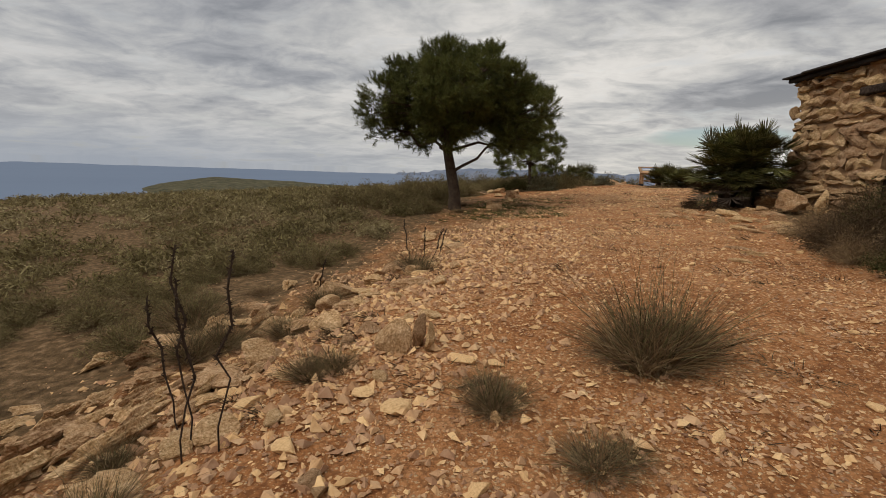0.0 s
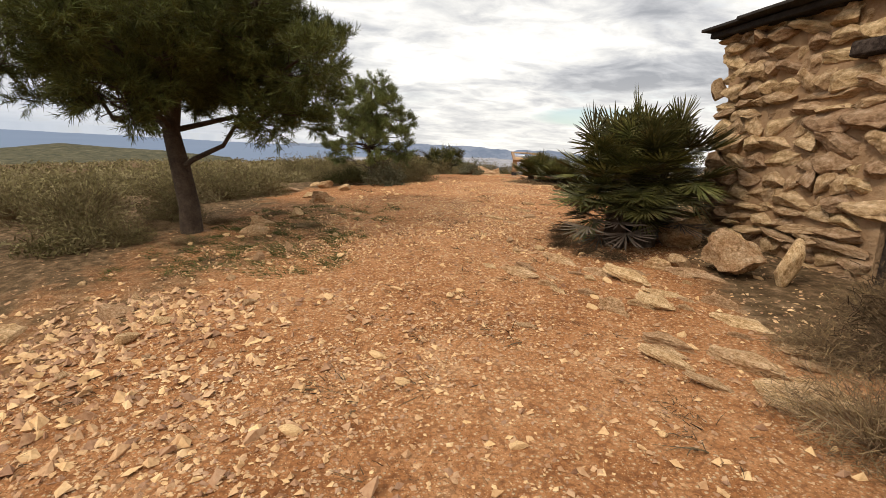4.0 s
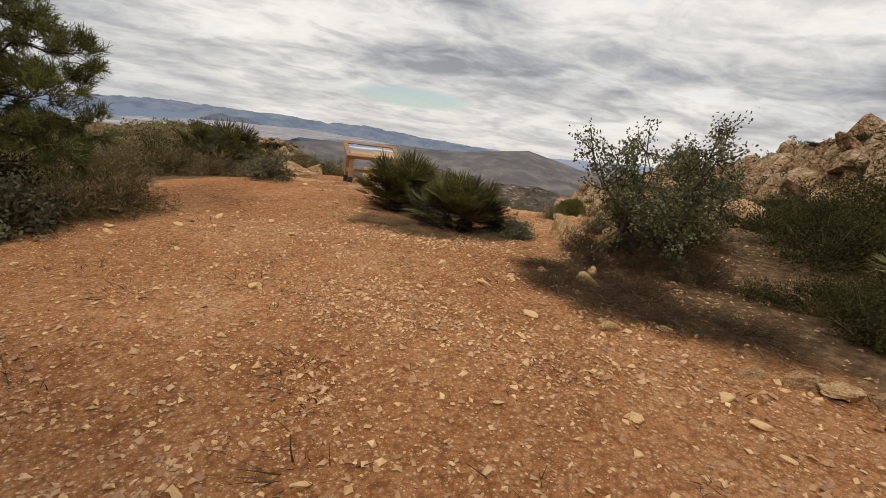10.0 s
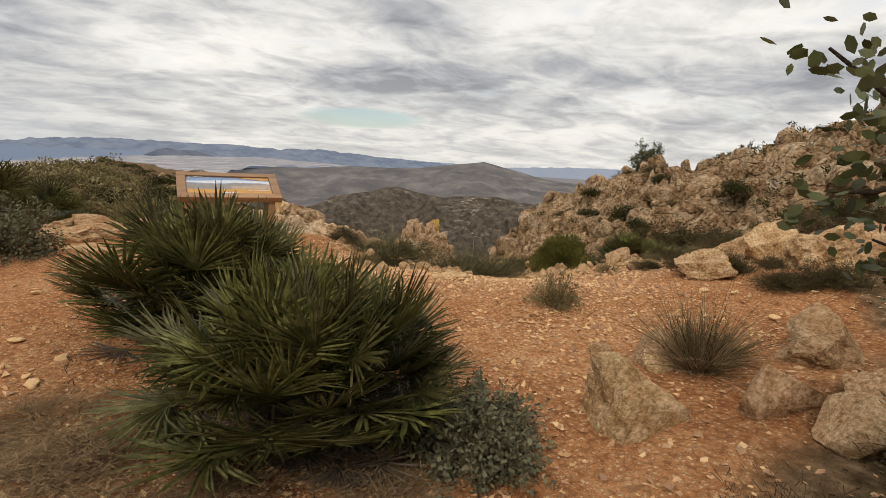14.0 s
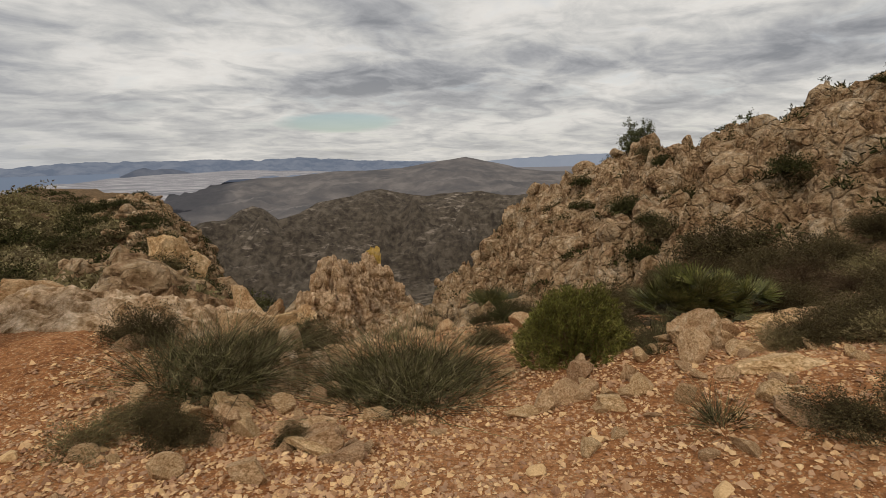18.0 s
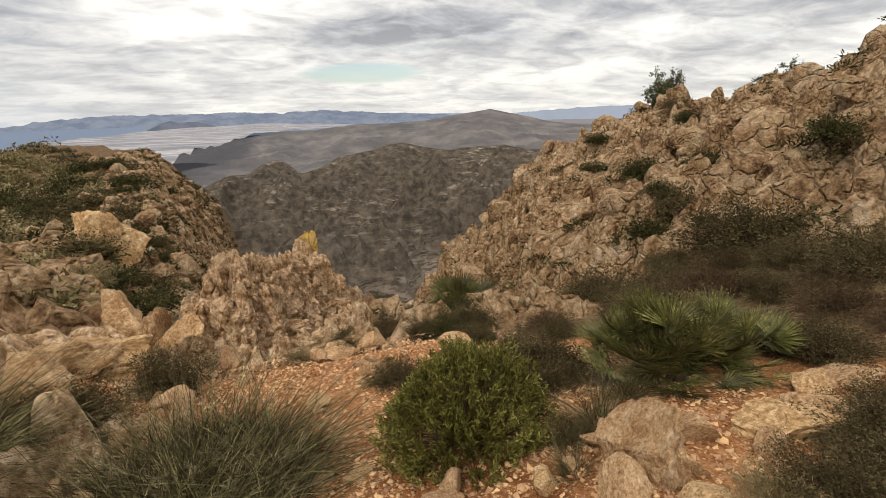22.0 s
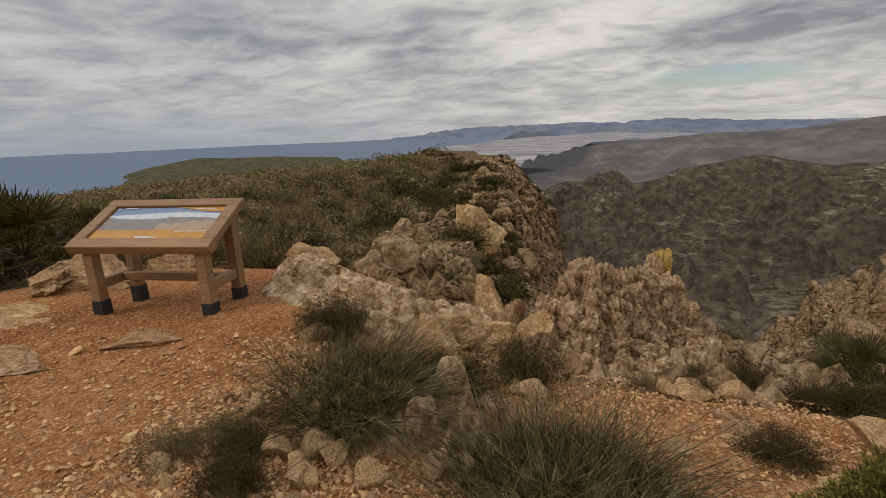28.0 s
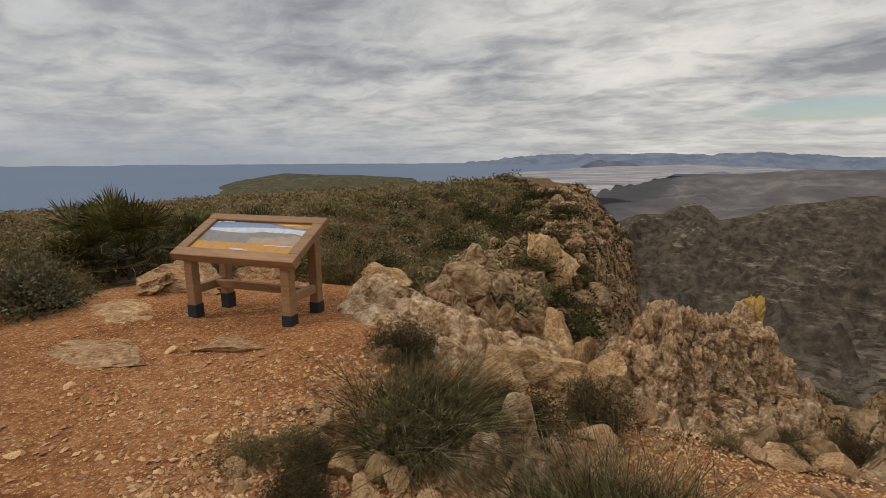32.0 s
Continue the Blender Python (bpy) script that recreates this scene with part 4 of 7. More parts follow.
def sprig_shrub(seed, sprigs, radius, tall, material, twig):
    """A dense rounded shrub whose surface is a mass of upright leafy sprigs with dark gaps between them."""
    rng = np.random.default_rng(seed)
    d = on_dome(rng, sprigs, 0.0)
    lump = 0.84 + 0.3 * hash2(np.floor(np.arctan2(d[:, 1], d[:, 0]) * 2), np.floor(d[:, 2] * 3), seed) * rng.uniform(0.6, 1.1, sprigs)
    end = d * np.array([[radius, radius, tall]]) * lump[:, None] + [[0, 0, 0.05]]
    ln = np.linalg.norm(end, axis=1)
    wood = blades(np.zeros((sprigs, 3)), end / ln[:, None], ln, np.full(sprigs, 0.012), np.zeros(sprigs), 1, rng)
    per = 72
    axis_ = d * 0.6 + [[0, 0, 0.75]] + rng.normal(0, 0.15, (sprigs, 3))
    axis_ /= np.linalg.norm(axis_, axis=1, keepdims=True)
    t = rng.uniform(-0.15, 0.05, (sprigs, per, 1))
    p = (end[:, None] + axis_[:, None] * t).reshape(-1, 3) + rng.normal(0, 0.009, (sprigs * per, 3))
    way = np.repeat(axis_, per, 0) * 0.9 + rng.normal(0, 0.5, (sprigs * per, 3))
    way /= np.linalg.norm(way, axis=1, keepdims=True)
    m = len(p)
    leaves = blades(p, way, 0.024 * rng.uniform(0.7, 1.3, m), 0.0055 * rng.uniform(0.8, 1.3, m), np.full(m, 0.05), 1, rng, False)
    return mesh_np("woody_base", *wood, twig), mesh_np("foliage", *leaves, material)


ROSEMARY = sprig_shrub(41, 720, 0.5, 0.56, LEAF, DRY)
DARKBUSH = [dome_bush(51 + i, 9000, 0.019, 0.0085, DARKLEAF, DRY, 8) for i in range(3)]
DRYBUSH = [shrub_mesh("dry_bush", 61 + i, 420, 0.5, 0.45, 0.075, 0.0035, 9, DRY, DRY, 0.03, 0.005, 0.35) for i in range(2)]
BRUSH = [shrub_mesh("brushwood", 66 + i, 460, 0.55, 0.5, 0.06, 0.004, 12, DARKTWIG, DARKTWIG, 0.03, 0.006, 0.35) for i in range(2)]
MIXBUSH = [shrub_mesh("mixed_bush", 71 + i, 260, 0.5, 0.5, 0.05, 0.008, 14, SCRUB, DRY, 0.03, 0.008, 0.35, 0.4) for i in range(3)]
SAGEBUSH = [shrub_mesh("grey_shrub", 81 + i, 180, 0.32, 0.34, 0.022, 0.013, 22, SAGE, DRY, 0.03, 0.007, 0.3) for i in range(2)]

FARBUSH = [dome_bush(55 + i, 2200, 0.04, 0.02, DARKLEAF, DRY, 7) for i in range(3)]
THICKET = [shrub_mesh("thicket", 95 + i, 520, 0.55, 0.55, 0.026, 0.0085, 26, BROWNLEAF, DARKTWIG, 0.03, 0.007, 0.4) for i in range(3)]
FARMIX = [dome_bush(75 + i, 2200, 0.04, 0.017, BROWNLEAF, DRY, 7) for i in range(2)]
count = {}


def plant(meshes, name, x, y, s, label, category="shrub", group="", squash=1.0, sink=0.02):
    k = count[name] = count.get(name, 0) + 1
    me = meshes[k % len(meshes)] if isinstance(meshes, list) else meshes
    m = spot(x, y, (k * 137.5) % 360, s, sink) @ Matrix.Diagonal((1, 1, squash, 1))
    if not isinstance(me, tuple):
        return thing(name, me, m, label, category, group)
    root = thing(name, None, m, label, category, group)
    grass = category == "grass"
    part("dry_clump" if grass else "woody_base", me[0], None, root)
    part("green_clump" if grass else "foliage", me[1], None, root)
    return root


# by the start of the track
plant(UPGRASS, "grass_tuft", -0.42, -6.05, 1.15, "upright straw-coloured grass tuft with a dead brown base on gravel", "grass", "grass by the track", 1.4)
plant(UPGRASS, "grass_tuft", -0.25, -5.92, 1.0, "upright straw-coloured grass tuft with a dead brown base on gravel", "grass", "grass by the track", 1.35)
plant(UPGRASS, "grass_tuft", -0.55, -5.95, 0.75, "upright straw-coloured grass tuft with a dead brown base on gravel", "grass", "grass by the track", 0.9)
for x, y, s, q in ((-1.3, -6.75, 0.62, 1.0), (-1.4, -6.55, 0.4, 0.9), (-0.75, -7.15, 0.6, 0.7), (-0.6, -7.05, 0.4, 0.6), (-2.65, -6.5, 0.6, 1.0), (-2.5, -6.4, 0.5, 1.0), (-4.3, -5.9, 0.9, 1.0), (-3.9, -4.2, 0.8, 1.0), (-3.6, -5.4, 0.7, 1.0), (-3.4, -7.4, 0.5, 1.0), (-2.9, -7.9, 0.7, 1.0), (-4.2, -5.6, 0.9, 1.0), (-3.2, -2.9, 0.9, 1.1), (-2.9, -3.3, 0.6, 1.0), (-5.2, -5.0, 1.2, 0.9)):
    plant(UPGRASS, "grass_tuft", x, y, s, "small olive and straw grass tuft among stones", "grass", "grass by the track", q)
rb = np.random.default_rng(63)
for i in range(84):
    x, y = rb.uniform(-8.6, -4.9 if i < 34 else -5.2), rb.uniform(-8.2, -1.0)
    plant(MIXBUSH if i % 3 else DRYTUFT, "shrub", x, y, rb.uniform(0.4, 0.8), "low olive and straw scrub below the bank", group="scrub below the bank", squash=0.8)
# the thicket before the ruin
for x, y, s, k in ((2.05, -3.0, 0.75, 1), (2.6, -2.2, 1.1, 1), (2.3, -1.4, 0.85, 1), (2.4, -3.5, 0.8, 0), (3.1, -1.6, 1.2, 0), (3.3, -0.6, 1.1, 1), (2.9, -3.2, 1.1, 2), (3.6, -2.6, 1.4, 0), (2.7, -0.4, 0.7, 1), (3.6, 0.3, 0.8, 1), (4.2, -3.6, 1.5, 0), (3.5, -4.4, 1.1, 1), (2.2, -2.4, 0.7, 2)):
    if k == 0:
        plant(DARKBUSH, "shrub", x, y, s, "dark green shrub with small leaves before the ruin", group="shrubs by the ruin")
    elif k == 1:
        plant(BRUSH if s > 0.9 else DRYBUSH, "shrub", x, y, s, "leafless brown twiggy shrub before the ruin", group="shrubs by the ruin")
    else:
        plant(BRUSH, "shrub", x, y, s * 1.3, "brown leafless low shrub before the ruin", group="shrubs by the ruin")
for x, y, s in ((1.75, 2.35, 0.4), (1.5, 2.75, 0.42), (1.55, 3.2, 0.4), (2.0, 2.1, 0.45), (1.7, 3.7, 0.45)):
    plant(BRUSH, "shrub", x, y, s, "dry brown litter and twigs at the foot of the palm", group="litter at the tall palm", squash=0.6)
# under and round the large pine
for x, y, s in ((-6.3, 3.9, 1.5), (-5.7, 3.3, 1.1), (-7.2, 4.6, 1.4), (-5.4, 4.9, 1.2), (-6.1, 8.1, 1.7), (-6.9, 7.4, 1.6), (-7.4, 8.8, 1.8), (-5.2, 8.8, 1.2), (-5.7, 9.6, 1.4), (-6.6, 10.4, 1.6), (-8.2, 6.4, 1.6), (-5.0, 3.2, 0.9), (-8.6, 5.0, 1.5), (-7.9, 10.1, 1.5)):
    plant(MIXBUSH, "shrub", x, y, s, "straw and olive scrub bush beside the pine", group="scrub under the pine", squash=0.9)
for x, y, s in ((-4.4, 4.8, 0.9), (-4.0, 3.2, 0.8), (-5.2, 4.2, 0.9), (-2.5, 4.3, 0.7), (-3.6, 5.4, 0.6)):
    plant(DRYTUFT, "grass_tuft", x, y, s, "dry brown grass under the pine", "grass", "dry grass under the pine", 0.6)
rng0 = np.random.default_rng(5)
for i in range(180):
    x, y = rng0.uniform(-4.1, -1.1), rng0.uniform(1.6, 6.6)
    plant(GREENMAT, "green_mat", x, y, rng0.uniform(0.6, 1.7), "flat green weeds on stony soil", "weeds", "weeds by the track", 0.6, 0.0)
# foot of the small pine
for x, y, s, k in ((-3.9, 11.7, 1.1, 0), (-2.5, 11.3, 1.2, 2), (-2.2, 11.9, 1.2, 1), (-1.7, 12.4, 1.2, 1), (-4.2, 12.5, 1.3, 1), (-2.9, 12.4, 1.3, 0), (-5.0, 12.6, 1.0, 1)):
    if k == 0:
        plant(DARKBUSH, "shrub", x, y, s, "dark low bush at the foot of the pine", group="shrubs at the small pine")
    elif k == 1:
        plant(MIXBUSH, "shrub", x, y, s, "brown-green scrub at the foot of the pine", group="shrubs at the small pine")
    else:
        plant(SAGEBUSH, "shrub", x, y, s * 1.7, "grey-green broad-leaved shrub at the foot of the pine", group="shrubs at the small pine")
# right side of the track past the ruin
for x, y, s, k in ((5.1, 7.9, 0.75, 0), (4.9, 7.3, 0.7, 0), (5.6, 6.8, 0.85, 0), (6.2, 7.8, 0.9, 0), (4.2, 9.1, 0.62, 1), (3.75, 9.45, 0.5, 1), (4.6, 8.7, 0.62, 1), (5.0, 9.3, 0.68, 1), (4.1, 10.1, 0.6, 1), (5.3, 10.2, 0.68, 1), (6.6, 8.9, 1.15, 0), (7.6, 10.0, 1.3, 0), (8.4, 9.0, 1.7, 0), (9.4, 9.9, 1.8, 0), (5.8, 9.9, 0.75, 1)):
    if k:
        plant(BRUSH, "shrub", x, y, s, "brown dead brushwood beside the carob tree", group="brushwood by the carob")
    else:
        plant(DARKBUSH, "shrub", x, y, s, "dark green dense bush beside the track", group="dark bushes by the track")
for x, y, s in ((3.05, 8.9, 0.8), (3.25, 8.35, 0.9), (3.6, 8.0, 0.9), (3.7, 8.6, 1.0), (3.2, 9.4, 0.8), (3.95, 7.6, 0.9), (3.55, 9.0, 0.9)):
    plant(BRUSH, "shrub", x, y, s, "flat mat of dead grey twigs on the soil", group="brushwood by the carob", squash=0.3)
# round the fan palms before the sign
for x, y, s in ((3.66, 11.2, 0.95), (3.82, 11.4, 0.8), (3.55, 11.5, 0.8)):
    plant(SAGEBUSH, "shrub", x, y, s, "pale grey-green shrub beside the fan palms", group="grey shrubs by the palms")
for x, y, s in ((1.75, 12.3, 0.6), (1.9, 11.7, 0.7), (2.2, 11.3, 0.7), (2.5, 11.1, 0.6), (1.6, 11.95, 0.6), (2.1, 11.9, 0.8), (3.2, 11.1, 0.7), (2.6, 11.35, 0.6), (3.7, 13.1, 0.9), (3.3, 13.5, 1.0), (2.6, 13.9, 0.9)):
    plant(DRYBUSH, "shrub", x, y, s, "dry twigs and litter under the fan palms", group="litter under the palms", squash=0.35)
plant(MIXBUSH, "shrub", 3.4, 14.15, 0.7, "olive shrub behind the fan palms")
plant(MIXBUSH, "shrub", 5.38, 13.0, 0.5, "small olive tussock alone on the gravel", squash=1.25)
# north edge beyond the clearing
for x, y, s, k in ((-1.2, 17.6, 1.2, 1), (-2.2, 18.2, 1.5, 1), (-0.3, 17.3, 0.8, 1), (-3.1, 17.4, 1.4, 1), (0.1, 16.8, 1.3, 2), (-4.2, 18.0, 1.6, 1), (-5.3, 16.8, 1.5, 1), (0.9, 19.6, 1.3, 1), (-1.0, 19.3, 1.5, 1), (2.0, 20.0, 1.3, 1), (-6.5, 18.0, 1.8, 1), (-3.0, 20.2, 1.6, 0), (1.7, 21.0, 1.2, 0), (-7.0, 15.5, 1.6, 1), (-5.8, 14.6, 1.4, 1)):
    if k == 2:
        plant(SAGEBUSH, "shrub", x, y, s * 1.3, "grey-green shrub at the edge of the clearing", group="scrub behind the clearing")
    else:
        plant(MIXBUSH if k else DARKBUSH, "shrub", x, y, s, "brown and olive scrub at the edge of the clearing", group="scrub behind the clearing")
# viewpoint
plant(ESP, "esparto_grass", 4.85, 16.85, 0.92, "large round esparto grass clump among rocks", "grass", "esparto clumps")
plant(ESP, "esparto_grass", 6.35, 16.45, 1.12, "large round esparto grass clump beside the path", "grass", "esparto clumps")
plant(ROSEMARY, "shrub", 7.86, 16.2, 0.98, "dense rounded bright green shrub beside the path")
for x, y, s in ((4.75, 15.85, 0.4), (4.6, 16.1, 0.34), (5.3, 15.6, 0.25), (5.45, 17.4, 0.8), (4.35, 17.6, 0.6), (5.9, 18.3, 0.8)):
    plant(THICKET, "shrub", x, y, s * 0.9, "low brown-green shrub between stones", group="low shrubs at the viewpoint")
for x, y, s in ((8.55, 15.85, 1.0), (8.9, 16.0, 0.8), (8.1, 15.5, 0.6), (7.35, 14.45, 0.75), (9.2, 15.2, 0.7)):
    plant(GRASS, "grass_tuft", x, y, s, "thin green-grey grass tuft on stony soil", "grass", "grass at the viewpoint")
plant(UPGRASS, "grass_tuft", 5.4, 11.5, 0.9, "upright olive and straw grass tuft between rocks", "grass", squash=1.45)
plant(UPGRASS, "grass_tuft", 5.58, 11.6, 0.6, "upright olive and straw grass tuft between rocks", "grass", squash=1.4)
for x, y, s, k in ((9.0, 17.5, 0.9, 1), (9.9, 18.3, 1.2, 1), (11.0, 17.6, 1.8, 1), (12.4, 18.2, 2.0, 1), (10.5, 16.9, 1.2, 1), (11.8, 16.4, 1.6, 1), (13.4, 17.0, 2.0, 1), (8.8, 18.9, 0.9, 0), (9.6, 20.0, 1.1, 0), (8.4, 20.6, 0.8, 1), (10.8, 20.6, 1.3, 1), (12.6, 20.6, 1.7, 1), (14.6, 19.2, 2.0, 1), (10.4, 15.0, 0.9, 1), (9.9, 14.5, 0.7, 1), (11.0, 14.0, 1.3, 1), (8.3, 12.9, 0.6, 1), (9.3, 13.1, 1.0, 1), (8.6, 12.0, 0.8, 1), (7.8, 17.6, 0.9, 1), (12.5, 14.8, 2.0, 1), (14.4, 15.6, 2.2, 0), (8.6, 21.9, 0.9, 1), (9.2, 23.4, 1.2, 0)):
    plant((THICKET if int(x * 10 + y * 10) % 3 else BRUSH) if k else DARKBUSH, "shrub", x, y, s * (0.95 if y > 19 else 0.55), "dark brown and green thicket bush on the slope", group="thicket on the slope", squash=0.85)
for x, y, s in ((7.45, 12.25, 0.5), (7.75, 12.0, 0.5), (7.62, 14.03, 0.42), (7.95, 13.8, 0.5), (9.45, 14.85, 0.6), (9.2, 14.4, 0.55), (9.75, 14.6, 0.65), (8.75, 14.05, 0.4), (4.5, 9.75, 0.7), (4.95, 9.85, 0.8), (4.3, 9.35, 0.5), (4.3, 15.95, 0.42), (4.45, 16.2, 0.34)):
    plant(MIXBUSH if y > 15.5 else THICKET, "shrub", x, y, s, "low dark shrub beside the stony path", group="dark shrubs by the path", squash=0.75)
for x, y, s in ((7.35, 19.35, 0.4), (7.7, 19.7, 0.45), (7.95, 20.1, 0.5), (7.55, 19.0, 0.35), (8.25, 20.4, 0.5), (7.05, 18.95, 0.3), (7.55, 13.2, 0.42), (7.85, 13.05, 0.5), (8.55, 14.85, 0.36), (8.8, 14.78, 0.42), (9.1, 14.72, 0.48), (9.4, 14.6, 0.5), (9.85, 15.05, 0.5), (10.2, 14.95, 0.6), (9.0, 14.4, 0.5), (8.3, 15.75, 0.3), (8.7, 16.5, 0.45), (8.45, 16.75, 0.5), (8.9, 17.0, 0.5), (8.2, 17.1, 0.45)):
    plant(MIXBUSH if int(x * 100) % 3 == 0 else THICKET, "shrub", x, y, s, "low olive-brown shrub between the ledges", group="low shrubs at the viewpoint", squash=0.85)
rt = np.random.default_rng(77)
for i in range(75):
    x, y = rt.uniform(8.4, 15.0), rt.uniform(13.6, 20.5)
    if math.hypot(x - 9.6, y - 16.2) < 0.75 or (x < 9.3 and y < 16.4) or (x < 10.4 and y < 15.4):
        continue
    plant(THICKET if i % 3 else BRUSH if i % 2 else MIXBUSH, "shrub", x, y, rt.uniform(0.4, 0.75) * (1 + (x - 8.4) * 0.06), "low brown thicket shrub on the slope", group="thicket on the slope", squash=0.8)
# green bushes along the rocky ridge
for x, y, s in ((4.9, 21.6, 1.5), (4.4, 22.6, 1.4), (5.2, 20.9, 0.9), (3.9, 24.2, 1.5), (4.6, 26.0, 1.0), (3.2, 30.5, 1.2), (2.9, 31.5, 2.2), (2.4, 34, 2.4), (1.2, 33, 2.2), (0.6, 36, 2.6), (-0.8, 38, 2.6), (1.9, 28.5, 1.6), (0.9, 26, 1.6), (2.5, 24.0, 1.3), (-0.6, 29, 2.0), (-2.0, 33, 2.4), (1.4, 40, 2.6), (-1.4, 43, 2.8), (0.3, 46, 2.8), (-2.6, 49, 3.0), (-3.4, 40, 2.8)):
    plant(FARBUSH if int(x * 10) % 3 else FARMIX, "ridge_bush", x, y, s * 0.7, "olive green bush growing on the rocky ridge", group="bushes on the ridge", squash=0.75, sink=float(lie(x, y)) - float(rock_top(x, y)) + 0.04)
rr0 = np.random.default_rng(44)
made = 0
while made < 70:
    x, y = rr0.uniform(-5, 6.2), rr0.uniform(19.5, 48)
    edge = x - (5.6 - 0.155 * (y - 20))
    if edge > 0.4 or edge < -7.5 or (y < 20.5 and x < 4):
        continue
    plant(FARBUSH if made % 3 == 0 else FARMIX if made % 3 == 1 else MIXBUSH, "ridge_bush", x, y, rr0.uniform(0.4, 0.95) * (1 + (y - 19) / 40), "olive-brown bush between rocks of the ridge", group="bushes on the ridge", squash=0.7, sink=float(lie(x, y)) - float(rock_top(x, y)) + 0.03)
    made += 1
# bushes on the hillside
rng1 = np.random.default_rng(12)
spots = [(24.0, 33.0), (28.0, 43.0), (21.5, 31.5), (30.5, 40.0), (25.5, 36.0), (22.3, 38.0), (32.0, 36.0), (20.0, 27.0)]
while len(spots) < 150:
    x, y = rng1.uniform(15, 62), rng1.uniform(15, 52)
    if float(rocky(np.array(x), np.array(y))) > 0.5 and float(height(x, y)) > -7:
        spots.append((x, y))
while len(spots) < 270:
    x, y = rng1.uniform(15, 58), rng1.uniform(14, 40)
    if math.atan2(x - 6, y - 14) > 0.8 and float(rocky(np.array(x), np.array(y))) > 0.5 and vnoise(np.array(x * 0.22), np.array(y * 0.22), 88) > 0.05:
        spots.append((x, y))
for i, (x, y) in enumerate(spots):
    s = 0.4 + 0.8 * rng1.uniform() ** 1.5 if i > 149 else 0.45 + 1.0 * rng1.uniform() ** 2 if i > 7 else rng1.uniform(1.1, 1.5)
    plant(FARBUSH if i % 3 else FARMIX, "hillside_bush", x, y, s, "dark green bush between rocks of the hillside", group="bushes on the hillside", squash=1.0, sink=float(lie(x, y)) - float(rock_top(x, y)) + 0.08)


def scrub_field():
    """The open scrub that runs down to the headland: countless bushes and tussocks."""
    rng = np.random.default_rng(77)
    rows = []
    while len(rows) < 2600:
        n = 4000
        d = 4.5 * np.exp(rng.uniform(0, 3.3, n))
        a = np.radians(rng.uniform(5, 105, n))
        x, y = -2.5 - d * np.sin(a), -6 + rng.uniform(0, 22, n) + d * np.cos(a) * 0.9
        ok = (scrub_cover(x, y) > 0.9) & (x < -3.4) & ((y > -11)) & (np.hypot(x + 4.5, y - 3.9) > 1.2) & ~((x > -9) & (y > 3) & (y < 12.5))
        ok &= ~((y > 19) & (x > -3.0)) & ~((y < 0) & (x > -5.6))
        rows += [(u, v, w) for u, v, w in zip(x[ok], y[ok], d[ok])]
    rows = rows[:2300]
    while len(rows) < 3400:
        u, v = rng.uniform(-9, 5.2), rng.uniform(20, 52)
        if u - (5.6 - 0.155 * (v - 20)) < -1.0:
            rows.append((u, v, 12 + (v - 20) * 0.8))
    chunks = []
    for x, y, d in rows:
        r = rng.uniform(0.2, 0.68) * (0.8 + min(d, 60) / 60)
        n = int(np.clip(460 / (1 + d / 6), 24, 300))
        w = on_dome(rng, n, 0.06)
        p0 = np.array([x, y, float(0)])
        base = w * r * rng.uniform(0.35, 0.95, (n, 1)) * [[1.15, 1.15, 0.7]]
        fat = 0.012 + 0.0024 * d
        w = w * 0.4 + rng.normal(0, 0.8, (n, 3)) + [[0, 0, 0.3]]
        w /= np.linalg.norm(w, axis=1, keepdims=True)
        v, f = blades(base, w, r * rng.uniform(0.12, 0.3, n), np.full(n, fat), np.full(n, 0.15), 1, rng)
        chunks.append((v + p0, f))
    v, f = join(chunks)
    cx = np.array([[c[0], c[1]] for c in rows])
    zz = lie(cx[:, 0], cx[:, 1])
    v[:, 2] += np.repeat(zz, [len(c[0]) for c in chunks])
    me = mesh_np("scrub_field", v, f, SCRUB)
    tagged(new("scrub", me), "wide olive-brown scrub of bushes and tussocks", "scrub", kind="stuff")


scrub_field()


def low_tufts():
    """Small withered tufts dotted over the bare track."""
    rng = np.random.default_rng(8)
    n = 0
    while n < 280:
        x, y = rng.uniform(-3.5, 6.0), rng.uniform(-7, 15)
        if float(scrub_cover(np.array(x), np.array(y))) < 0.6 and abs(x - 4) + abs(y - 11.5) > 1.5:
            plant(SMALLTUFT, "low_tuft", x, y, rng.uniform(0.9, 2.3), "small withered grass tuft flat on the gravel", "grass", "withered tufts", 0.75, 0.0)
            n += 1


low_tufts()


